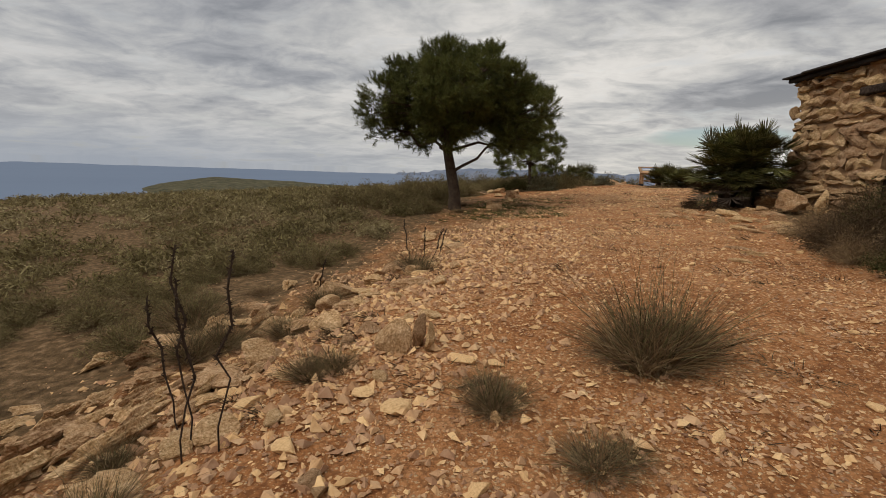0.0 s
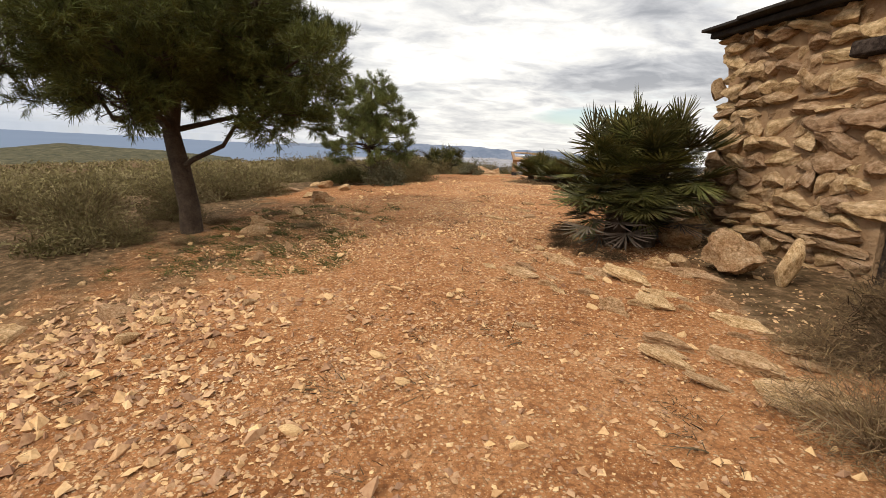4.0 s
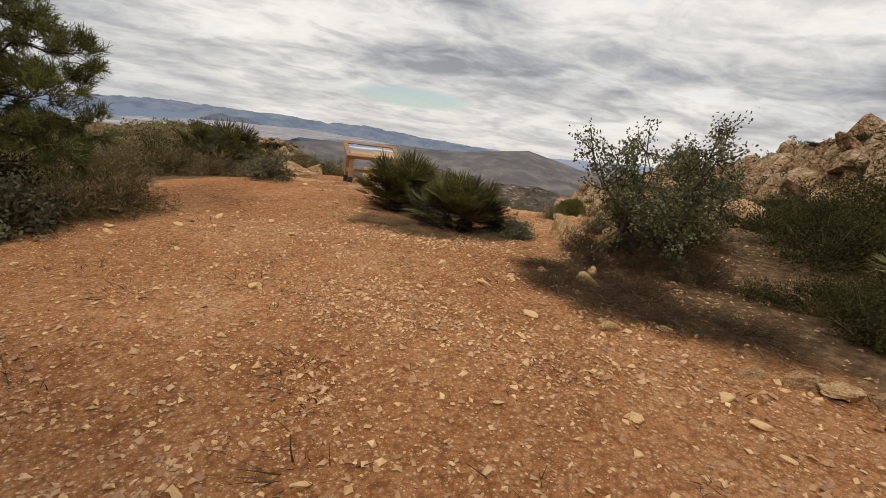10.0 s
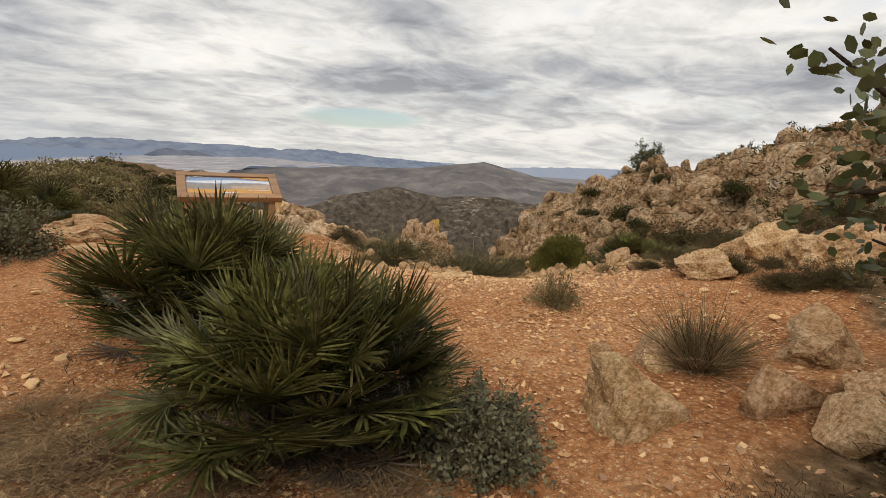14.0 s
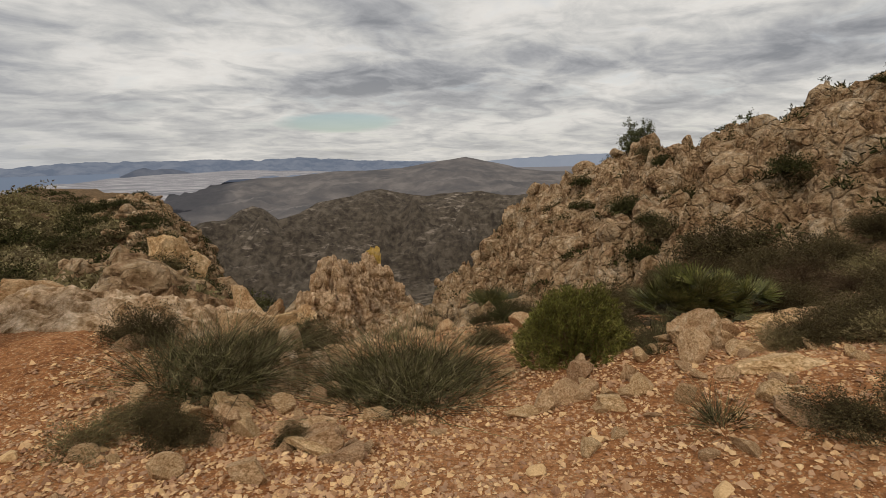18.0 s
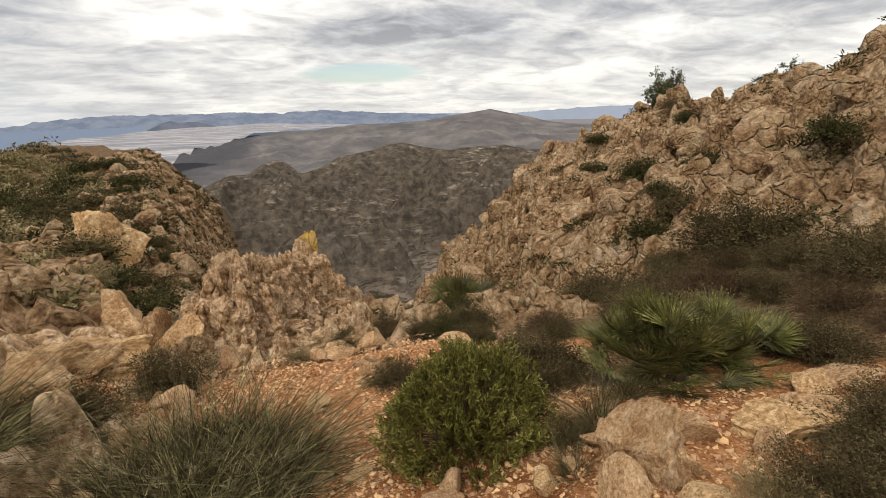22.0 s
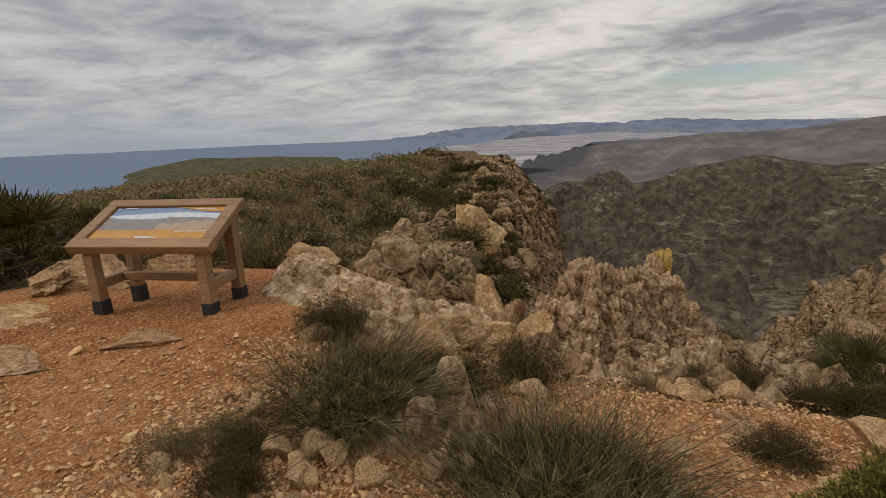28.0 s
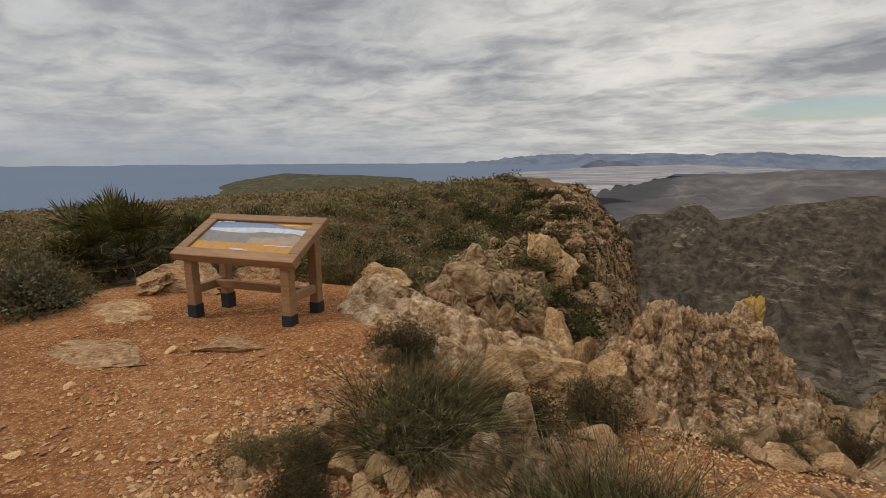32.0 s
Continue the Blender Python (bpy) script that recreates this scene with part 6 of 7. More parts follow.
# ---- the wooden sign ----
SZ = float(lie(2.6, 17.6))
sign = thing("information_sign", None, pose(2.56, 17.68, SZ - 0.01, 0, 0, 6.7), "sloping timber information table with a printed panel", "sign")
SLOPE = math.degrees(math.atan2(0.33, 0.62))
for sx in (-0.58, 0.58):
    for sy, top in ((-0.21, 0.66), (0.25, 0.90)):
        lg = part("leg", board(sx - 0.05, sx + 0.05, sy - 0.05, sy + 0.05, 0.0, top, 0.006), WOOD, sign)
        part("footing", board(sx - 0.056, sx + 0.056, sy - 0.056, sy + 0.056, -0.06, 0.145, 0.004), BLACK, lg, "black coated leg foot")
    part("side_rail", board(sx - 0.035, sx + 0.035, -0.16, 0.20, 0.25, 0.34, 0.005), WOOD, sign)
part("stretcher", board(-0.545, 0.545, 0.055, 0.125, 0.255, 0.335, 0.005), WOOD, sign)
top = part("tabletop", board(-0.70, 0.70, -0.33, 0.33, -0.045, -0.012, 0.003), WOOD, sign)
TILT = Matrix.Translation((0, 0.0, 0.845)) @ Euler((radians(SLOPE), 0, 0)).to_matrix().to_4x4()
top.matrix_basis = TILT
for nm, b in (("frame_rail", (-0.73, 0.73, -0.36, -0.235, -0.075, 0.02)), ("frame_rail", (-0.73, 0.73, 0.255, 0.36, -0.05, 0.02)), ("frame_stile", (-0.73, -0.605, -0.234, 0.254, -0.05, 0.02)), ("frame_stile", (0.605, 0.73, -0.234, 0.254, -0.05, 0.02))):
    part(nm, board(*b, 0.006), WOOD, top)


def sheet(name, material, f0, f1, zz, x0=-0.6, x1=0.6, label=""):
    """A printed area between two curves over the panel."""
    xs = np.linspace(x0, x1, 40)
    lo, hi = np.array([f0(x) for x in xs]), np.array([f1(x) for x in xs])
    hi = np.maximum(hi, lo + 0.0005)
    v = np.concatenate([np.stack([xs, lo, 0 * xs + zz], 1), np.stack([xs, hi, 0 * xs + zz], 1)])
    f = np.array([(i, i + 1, 41 + i, 40 + i) for i in range(39)])
    return part(name, mesh_np(name, v, f, material), material, top, label)


sheet("print", PAPER_BLUE, lambda x: -0.23, lambda x: 0.25, -0.008, label="printed panel with a blue sky")
sheet("cloud_print", PAPER_WHITE, lambda x: 0.08 + 0.015 * math.sin(x * 7), lambda x: 0.15 + 0.02 * math.sin(x * 4 + 1), -0.006)
sheet("hill_print", PAPER_GREY, lambda x: -0.1, lambda x: 0.075 + 0.018 * math.sin(x * 6) + 0.012 * math.sin(x * 17), -0.005)
sheet("rock_print", PAPER_TAN, lambda x: -0.1, lambda x: 0.0 + 0.05 * max(0, math.sin(x * 3.5 - 0.6)) + 0.01 * math.sin(x * 40), -0.004, 0.02, 0.6)
sheet("orange_print", PAPER_ORANGE, lambda x: -0.23, lambda x: -0.095 + 0.006 * math.sin(x * 5), -0.003)
sheet("corner_print", PAPER_ORANGE, lambda x: 0.25 - 0.075 * ss(0.02, 0.5, np.array(x)), lambda x: 0.25, -0.003, 0.02, 0.6)
for x0, x1, y0 in ((0.25, 0.58, -0.125), (-0.12, 0.05, -0.2), (-0.1, 0.12, -0.213), (0.28, 0.5, 0.215), (-0.5, -0.36, 0.225), (-0.58, -0.54, 0.215)):
    sheet("text_bar", PAPER_WHITE, lambda x: y0, lambda x: y0 + 0.012 if x0 > -0.5 else y0 + 0.022, -0.001, x0, x1)

# ---- rocks ----
BOULDERS = [rock_mesh("boulder", 300 + i, 5, 13, ROCK, (1.15, 1.15, 1.15), 0.2, 0.42, 0.0) for i in range(5)]
SMALLROCKS = [rock_mesh("rock", 310 + i, 3, 9, ROCK_SMALL, (1, 1, 1), 0.07, 0.34, 0.0) for i in range(8)]
SLABS = [rock_mesh("slab", 320 + i, 4, 12, ROCK, (1.2, 0.9, 0.42), 0.2, 0.34, 0.02) for i in range(4)]

STREAKS = [rock_mesh("streak", 330 + i, 4, 12, ROCK_SMALL, (1.2, 0.9, 0.6), 0.2, 0.4, 0.02) for i in range(3)]

PLATES = [rock_mesh("plate", 340 + i, 5, 14, ROCK_SMALL, (1.7, 0.42, 0.5), 0.34, 0.42, 0.05) for i in range(4)]


def boulder(x, y, sx, sy, sz, rz, label, up=0.3, group="", meshes=None, rx=0, ry=0, name="boulder"):
    k = count[name] = count.get(name, 0) + 1
    pick = meshes or (BOULDERS if max(sx, sy, sz) > 0.3 else SMALLROCKS)
    me = pick[k % len(pick)]
    m = pose(x, y, float(lie(x, y)) + sz * up, rx, ry, rz) @ Matrix.Diagonal((sx, sy, sz, 1))
    return thing(name, me, m, label, "rock", group)


g = "rocks by the track"
boulder(-2.2, -6.12, 0.15, 0.13, 0.2, 20, "upright tan block standing on gravel", 0.6, g)
boulder(-2.02, -5.98, 0.05, 0.12, 0.17, -10, "thin split tan stone standing upright", 0.6, g)
boulder(-1.93, -6.05, 0.04, 0.10, 0.14, 5, "thin split tan stone standing upright", 0.6, g)
boulder(-2.15, -5.35, 0.13, 0.09, 0.06, 20, "flat pale stone on gravel", 0.5, g)
for x, y, a, b, c, r in ((-3.7, -4.4, 0.18, 0.14, 0.13, 10), (-3.3, -2.95, 0.3, 0.2, 0.18, 60), (-3.6, -2.6, 0.25, 0.2, 0.2, 15), (-3.0, -3.3, 0.2, 0.14, 0.12, 40), (-3.2, -5.4, 0.28, 0.2, 0.2, -20), (-3.45, -6.0, 0.24, 0.15, 0.18, 30), (-3.9, -5.2, 0.3, 0.16, 0.14, 0), (-3.9, -3.9, 0.3, 0.25, 0.2, 80), (-2.4, -4.2, 0.16, 0.12, 0.08, 50), (-2.9, -1.6, 0.25, 0.2, 0.1, 10), (-3.4, -0.6, 0.3, 0.2, 0.12, 70), (-3.0, 0.4, 0.22, 0.16, 0.12, 20), (-3.9, 0.1, 0.3, 0.26, 0.14, 100), (-2.8, -7.2, 0.2, 0.16, 0.1, 0), (-2.6, -5.7, 0.13, 0.1, 0.08, 0)):
    boulder(x, y, a, b, c, r, "ochre limestone rock on the bank", 0.25, "rocks on the bank")
for x, y, a, r, rx in ((-3.7, -7.0, 0.45, 35, 8), (-4.2, -6.5, 0.4, 20, 12), (-3.4, -7.7, 0.4, 50, 6), (-3.9, -6.8, 0.42, 60, 8), (-4.5, -7.0, 0.4, 30, 8), (-3.5, -7.35, 0.3, 20, 5), (-3.1, -6.3, 0.3, 40, 5), (-3.6, -6.4, 0.42, 30, 10), (-4.9, -5.8, 0.5, 10, 8), (-4.4, -4.8, 0.55, 45, 10), (-4.2, -7.4, 0.6, 28, 10), (-3.0, -6.9, 0.35, 60, 5), (-4.6, -3.2, 0.5, 80, 5)):
    for q in range(4):
        w = (q - 1.5) * a * 0.5
        if x < -3.55:
            boulder(x + w, y + (q % 2 - 0.5) * a * 0.6, a * 0.46, a * 0.46, a * (0.4 + 0.1 * (q % 3)), 90 + r * 0.3, "layered ochre bedrock plate tilted out of the bank", 0.05 + 0.08 * (q % 3), "bedrock plates", PLATES, rx + 10, 6, "rock_slab")
boulder(2.95, 1.38, 0.36, 0.24, 0.27, -70, "large orange-tan block before the ruin", 0.75, "blocks before the ruin")
boulder(3.35, 1.05, 0.17, 0.13, 0.27, 10, "grey-tan block before the ruin", 0.7, "blocks before the ruin")
boulder(2.62, 1.75, 0.2, 0.15, 0.13, 40, "tan stone beside the palm", 0.5, "blocks before the ruin")
boulder(3.0, 2.75, 0.45, 0.3, 0.26, 20, "cracked orange-tan block below the palm", 0.5, "blocks before the ruin")
boulder(3.35, 2.1, 0.4, 0.3, 0.2, 100, "cracked orange-tan block below the wall", 0.5, "blocks before the ruin")
sl = random.Random(77)
for k in range(58):
    x, y = sl.uniform(0.75, 2.7), sl.uniform(-1.2, 2.3)
    if x < 1.15 + 0.25 * abs(y - 1.4) and sl.random() < 0.75:
        continue
    a = 0.07 + 0.19 * sl.random() ** 1.6
    boulder(x, y, a * sl.uniform(0.9, 1.5), a * sl.uniform(0.35, 0.7), a * sl.uniform(0.45, 0.8), -42 + sl.uniform(-16, 16), "flat split tan slab lying in the gravel", 0.12, "split slabs by the ruin", STREAKS, sl.uniform(-4, 16), sl.uniform(-4, 14), "rock_slab")
for x, y, a, b, c, r in ((-3.25, 3.75, 0.24, 0.16, 0.17, 20), (-3.42, 4.4, 0.34, 0.12, 0.13, 50), (-3.05, 5.1, 0.15, 0.12, 0.14, 0), (-4.3, 10.75, 0.34, 0.22, 0.16, 10), (-3.5, 10.25, 0.24, 0.18, 0.14, 30), (-3.2, 7.2, 0.32, 0.24, 0.2, 40), (-4.8, 11.4, 0.3, 0.2, 0.14, 60), (-2.15, 2.45, 0.07, 0.05, 0.14, 0), (-2.4, 2.1, 0.07, 0.06, 0.12, 60), (-1.8, 3.45, 0.07, 0.06, 0.05, 0), (-3.9, 8.2, 0.2, 0.18, 0.1, 0), (-4.9, 9.6, 0.3, 0.2, 0.12, 40)):
    boulder(x, y, a, b, c, r, "grey-tan rock beside the track under the pines", 0.35, g)
for x, y, a, b, c, r in ((0.82, 3.05, 0.06, 0.12, 0.05, 20), (0.86, 2.45, 0.08, 0.06, 0.06, 60), (1.15, 2.57, 0.05, 0.1, 0.05, 40), (0.45, 3.45, 0.06, 0.05, 0.04, 0), (1.25, 4.8, 0.14, 0.1, 0.06, 20), (3.33, 8.85, 0.09, 0.15, 0.1, 20), (3.05, 9.28, 0.06, 0.05, 0.05, 0), (2.87, 7.9, 0.1, 0.08, 0.06, 30), (3.5, 9.05, 0.08, 0.09, 0.09, 0)):
    boulder(x, y, a, b, c, r, "single pale loose stone on the track", 0.45, "loose pale stones")
for x, y, a, r in ((3.57, 6.9, 0.16, -30), (3.75, 6.75, 0.15, -20), (3.4, 7.1, 0.11, 10), (3.92, 6.62, 0.14, -40)):
    boulder(x, y, a, a * 0.7, a * 0.8, r, "row of flat reddish slabs at the track's edge", 0.2, "slabs at the edge", STREAKS, 0, 0, "rock_slab")
boulder(0.72, 18.3, 0.75, 0.42, 0.26, 15, "broad pale rock at the end of the clearing", 0.35, "rocks by the sign")
boulder(0.25, 18.1, 0.55, 0.35, 0.22, -20, "pale rounded rock behind the sign", 0.3, "rocks by the sign")
boulder(0.1, 18.6, 0.5, 0.3, 0.22, 30, "pale rounded rock behind the sign", 0.3, "rocks by the sign")
boulder(1.2, 19.2, 0.5, 0.35, 0.25, 60, "pale rock behind the sign", 0.3, "rocks by the sign")
boulder(3.2, 19.2, 0.4, 0.3, 0.25, 0, "tan rock behind the sign", 0.3, "rocks by the sign")
for x, y, a, b, r in ((2.25, 16.45, 0.5, 0.28, 10), (1.5, 17.1, 0.5, 0.3, 0), (2.9, 17.0, 0.45, 0.25, 20), (0.9, 17.4, 0.5, 0.3, 20)):
    boulder(x, y, a * 1.25, b * 1.4, 0.16, r, "smooth low ledge of ochre bedrock at the sign", -0.3, "ledges at the sign", STREAKS, 0, 0, "rock_slab")
for x, y, a, b, r in ((1.12, 5.93, 0.16, 0.07, -30), (1.24, 5.5, 0.22, 0.035, -50), (0.72, 4.7, 0.3, 0.06, -52), (0.95, 4.35, 0.2, 0.05, -48), (1.75, 6.2, 0.28, 0.03, -25), (1.45, 6.35, 0.14, 0.03, -20), (1.19, -2.04, 0.2, 0.07, -40), (1.2, -2.45, 0.22, 0.08, -35), (1.0, -2.9, 0.16, 0.05, -45), (0.5, 1.8, 0.14, 0.05, -50)):
    boulder(x, y, a, b, 0.07, r, "pale streak of bedrock flush with the track", 0.1, "bedrock streaks", STREAKS, 0, 0, "rock_slab")
g = "rocks at the viewpoint"
for x, y, a, b, c, r in ((4.5, 11.15, 0.36, 0.24, 0.26, 0), (5.25, 10.95, 0.3, 0.24, 0.24, 30), (5.3, 11.75, 0.2, 0.16, 0.16, 10), (6.15, 11.2, 0.34, 0.3, 0.24, 60), (5.75, 10.75, 0.3, 0.24, 0.18, 0), (5.05, 12.0, 0.11, 0.09, 0.07, 0), (5.25, 11.65, 0.2, 0.18, 0.12, 40), (7.5, 13.15, 0.4, 0.28, 0.22, 40), (7.95, 13.25, 0.35, 0.3, 0.3, 0), (8.7, 12.6, 0.5, 0.4, 0.4, 70), (5.24, 10.55, 0.25, 0.2, 0.16, 0), (9.6, 12.6, 0.6, 0.5, 0.5, 20), (9.2, 13.5, 0.45, 0.3, 0.4, 60)):
    boulder(x, y, a, b, c, r, "rounded ochre limestone boulder at the viewpoint", 0.25, g)
for x, y, a, b, c, r in ((7.45, 15.62, 0.13, 0.1, 0.13, 0), (7.26, 15.34, 0.11, 0.08, 0.07, 20), (7.3, 15.2, 0.08, 0.07, 0.06, 60), (7.46, 15.06, 0.1, 0.09, 0.09, 0), (7.6, 15.32, 0.09, 0.08, 0.11, 40), (8.12, 15.2, 0.2, 0.13, 0.15, 35), (8.3, 15.36, 0.1, 0.09, 0.1, 0), (7.7, 14.42, 0.12, 0.1, 0.1, 60), (7.46, 14.74, 0.08, 0.07, 0.1, 0), (7.2, 16.25, 0.07, 0.05, 0.05, 0), (6.46, 16.0, 0.09, 0.06, 0.05, 20), (7.0, 16.3, 0.09, 0.06, 0.04, 50), (7.15, 16.22, 0.07, 0.05, 0.04, 0), (7.56, 15.76, 0.1, 0.08, 0.11, 0), (7.93, 15.5, 0.1, 0.07, 0.1, 0), (7.38, 15.1, 0.09, 0.07, 0.06, 100), (7.35, 15.48, 0.09, 0.07, 0.05, 70), (7.15, 15.1, 0.07, 0.05, 0.04, 10)):
    boulder(x, y, a, b, c, r, "loose angular tan stone beside the path", 0.4, "loose stones at the viewpoint")
for x, y, a, r in ((9.2, 15.25, 0.42, -20), (9.55, 15.3, 0.34, 10), (10.3, 15.5, 0.34, 0), (9.95, 15.55, 0.3, 30), (5.0, 14.4, 0.26, 0), (8.2, 14.62, 0.3, -20), (7.9, 14.78, 0.2, 10)):
    boulder(x, y, a, a * 0.7, a * 0.5, r, "low ochre bedrock ledge across the path", 0.06, "bedrock ledges", STREAKS, 0, 0, "rock_slab")
for x, y, a, b, c, r in ((5.36, 16.2, 0.14, 0.1, 0.1, 0), (4.97, 16.25, 0.1, 0.08, 0.1, 30), (5.07, 16.05, 0.08, 0.07, 0.1, 0), (4.5, 16.4, 0.1, 0.08, 0.1, 60), (4.55, 16.25, 0.08, 0.07, 0.07, 0), (5.3, 15.85, 0.08, 0.07, 0.06, 0), (5.6, 15.7, 0.07, 0.06, 0.05, 0), (4.8, 16.55, 0.06, 0.05, 0.1, 0), (5.2, 16.5, 0.05, 0.05, 0.1, 0)):
    boulder(x, y, a, b, c, r, "small pale stone among grass clumps", 0.4, "loose stones at the viewpoint")
for x, y, a, b, c, r in ((5.27, 19.85, 0.36, 0.33, 0.42, 0), (5.85, 19.5, 0.3, 0.27, 0.42, 20), (5.6, 19.75, 0.22, 0.2, 0.36, 0), (5.45, 18.85, 0.55, 0.34, 0.24, -20), (5.2, 18.6, 0.45, 0.3, 0.22, 30), (5.12, 18.05, 0.36, 0.26, 0.2, 0), (5.65, 18.6, 0.22, 0.18, 0.12, 40), (6.1, 18.75, 0.18, 0.14, 0.12, 0), (6.35, 19.1, 0.15, 0.12, 0.2, 0), (5.0, 20.4, 0.4, 0.3, 0.3, 0), (6.0, 18.0, 0.2, 0.16, 0.1, 0), (7.5, 18.9, 0.3, 0.2, 0.1, 10), (7.9, 19.0, 0.2, 0.15, 0.15, 0), (7.7, 18.0, 0.14, 0.12, 0.1, 0), (8.0, 17.2, 0.16, 0.12, 0.1, 0), (8.6, 18.0, 0.3, 0.2, 0.15, 0), (7.1, 17.4, 0.12, 0.09, 0.07, 0)):
    boulder(x, y, a, b, c, r, "pale weathered limestone block on the ridge", 0.45, "blocks on the ridge")
boulder(8.4, 15.38, 0.32, 0.2, 0.2, 30, "broken pale limestone ledge beside the path", 0.15, "bedrock ledges")
boulder(8.62, 15.5, 0.3, 0.18, 0.14, 10, "broken pale limestone ledge beside the path", 0.15, "bedrock ledges")
boulder(4.1, 24.9, 0.72, 0.62, 0.8, 20, "large pale block perched on the ridge", 0.65, "blocks on the ridge")


def crag(name, x0, x1, y0, y1, step, peaks, material, label, foot=1.2, fine=0.05, seed=1, turn=40.0, squash=1.6, power=2.5):
    """A rock mass standing out of the ground: many leaning points, steep sides and a broken skirt. peaks: x, y, top, width, steepness."""
    xs, ys = np.arange(x0, x1, step), np.arange(y0, y1, step)
    X, Y = np.meshgrid(xs, ys)
    c, s_ = math.cos(radians(turn)), math.sin(radians(turn))
    wx, wy = X + 0.05 * fbm(X * 5, Y * 5, 3, seed), Y + 0.05 * fbm(X * 5, Y * 5, 3, seed + 4)
    Z = np.full(X.shape, -9.0)
    for px, py, top, wide, steep in peaks:
        u, v = (c * (wx - px) + s_ * (wy - py)) / wide, (-s_ * (wx - px) + c * (wy - py)) * squash / wide
        r = (np.abs(u) ** power + np.abs(v) ** power + 1e-6) ** (1 / power)
        Z = np.maximum(Z, top - wide * (0.3 * r + steep * np.maximum(r - 0.55, 0)))
    low = lie(X, Y)
    body = ss(-0.1, 0.25, Z - low)
    u, v = c * X + s_ * Y, (-s_ * X + c * Y) * 1.8
    Z = Z + body * (fine * 1.6 * blocks(u, v, 0.26, seed, 0.8) + fine * 0.9 * blocks(u, v, 0.11, seed + 3, 0.8) + fine * 0.8 * fbm(X * 12, Y * 12, 3, seed + 7))
    Z = np.maximum(Z, low - 0.12)
    cx, cy = (x0 + x1) / 2, (y0 + y1) / 2
    me = mesh_np(name, np.stack([X.ravel() - cx, Y.ravel() - cy, Z.ravel()], 1), grid_faces(len(xs), len(ys)), material)
    return thing(name, me, pose(cx, cy, 0), label, "rock")


rp = random.Random(9)
SKY = ((6.02, 19.68, 0.08), (6.25, 19.85, 0.34), (6.42, 19.98, 0.54), (6.62, 20.15, 0.44), (6.8, 20.35, 0.37), (6.98, 20.55, 0.3), (7.15, 20.8, 0.25), (7.32, 21.1, 0.21), (7.5, 21.35, 0.28), (7.68, 21.45, -0.2), (7.82, 21.4, -0.32), (8.05, 21.4, -0.2), (8.3, 21.5, -0.5))


def on_crest(f):
    i = min(int(f), len(SKY) - 2)
    a, b = SKY[i], SKY[i + 1]
    return [a[k] + (b[k] - a[k]) * (f - i) for k in range(3)]


points = []
for k in range(40):
    x, y, z = on_crest(k / 39 * (len(SKY) - 1))
    points.append((x + 0.06, y - 0.08, z - 0.5, 0.24, 1.8))
for k in range(46):
    x, y, z = on_crest(rp.uniform(0, len(SKY) - 1))
    back = rp.uniform(0.15, 1.25)
    points.append((x + back * 0.35 + rp.uniform(-0.06, 0.06), y - back * 0.7 + rp.uniform(-0.06, 0.06), z - 0.5 - back * rp.uniform(0.5, 0.8), rp.uniform(0.16, 0.3), 1.7))
for x, y, z in ((6.1, 19.45, -0.25), (6.45, 19.3, -0.3), (6.9, 19.45, -0.42), (7.2, 19.7, -0.45), (7.6, 20.1, -0.5), (8.0, 20.6, -0.55)):
    points.append((x, y, z - 0.15, 0.5, 0.8))
pin = crag("limestone_crag", 5.55, 8.95, 18.75, 22.2, 0.025, points, CRAG, "jagged row of weathered limestone pinnacles above the valley", seed=3, fine=0.06)


def fin_mesh(name, seed, material):
    """An upright fin of limestone: a blunt block, fluted down its sides, broken at the top."""
    rng = np.random.default_rng(seed)
    bm = bmesh.new()
    bmesh.ops.create_icosphere(bm, subdivisions=5, radius=1.0)
    off = Vector(rng.uniform(0, 50, 3))
    v = np.array([p.co[:] for p in bm.verts])
    v /= (np.abs(v) ** 5).sum(1, keepdims=True) ** 0.2
    for _ in range(7):
        n = rng.normal(0, 1, 3) + [0, 0, 0.5]
        n /= np.linalg.norm(n)
        v = v - np.maximum(v @ n - rng.uniform(0.72, 1.1), 0)[:, None] * n
    for p, q in zip(bm.verts, v):
        w = Vector((q[0] * 0.1, q[1] * 0.14, q[2] * 0.45))
        flute = noise.noise(Vector((w.x * 16, w.y * 16, w.z * 3)) + off) * 0.035 - abs(noise.noise(Vector((w.x * 34, w.y * 34, w.z * 9)) - off)) * 0.022
        pit = noise.fractal(w * 14.0 + off, 0.75, 2.1, 5) * 0.02
        way = Vector((w.x, w.y, w.z * 0.15)).normalized()
        p.co = w + way * (flute + pit) + Vector((0, 0, 0.09 * noise.noise(Vector((w.x * 22, w.y * 22, 0.3)) + off)))
    me = bpy.data.meshes.new(name)
    bm.to_mesh(me)
    bm.free()
    me.materials.append(material)
    return me


FINS = [fin_mesh("pinnacle", 700 + k, CRAG) for k in range(8)]


def fin(x, y, top, wide, deep, tall, k, lean=7):
    ob = new("pinnacle", FINS[k % 8])
    ob.parent = pin
    ob.matrix_basis = pose(x - 7.25, y - 20.475, top - 0.5 * tall, rp.uniform(-lean, lean), rp.uniform(-lean - 4, lean - 4), rp.choice((0, 180)) + 48 + rp.uniform(-40, 40)) @ Matrix.Diagonal((wide * 10, deep * 7.14, tall * 1.11, 1))
    return ob


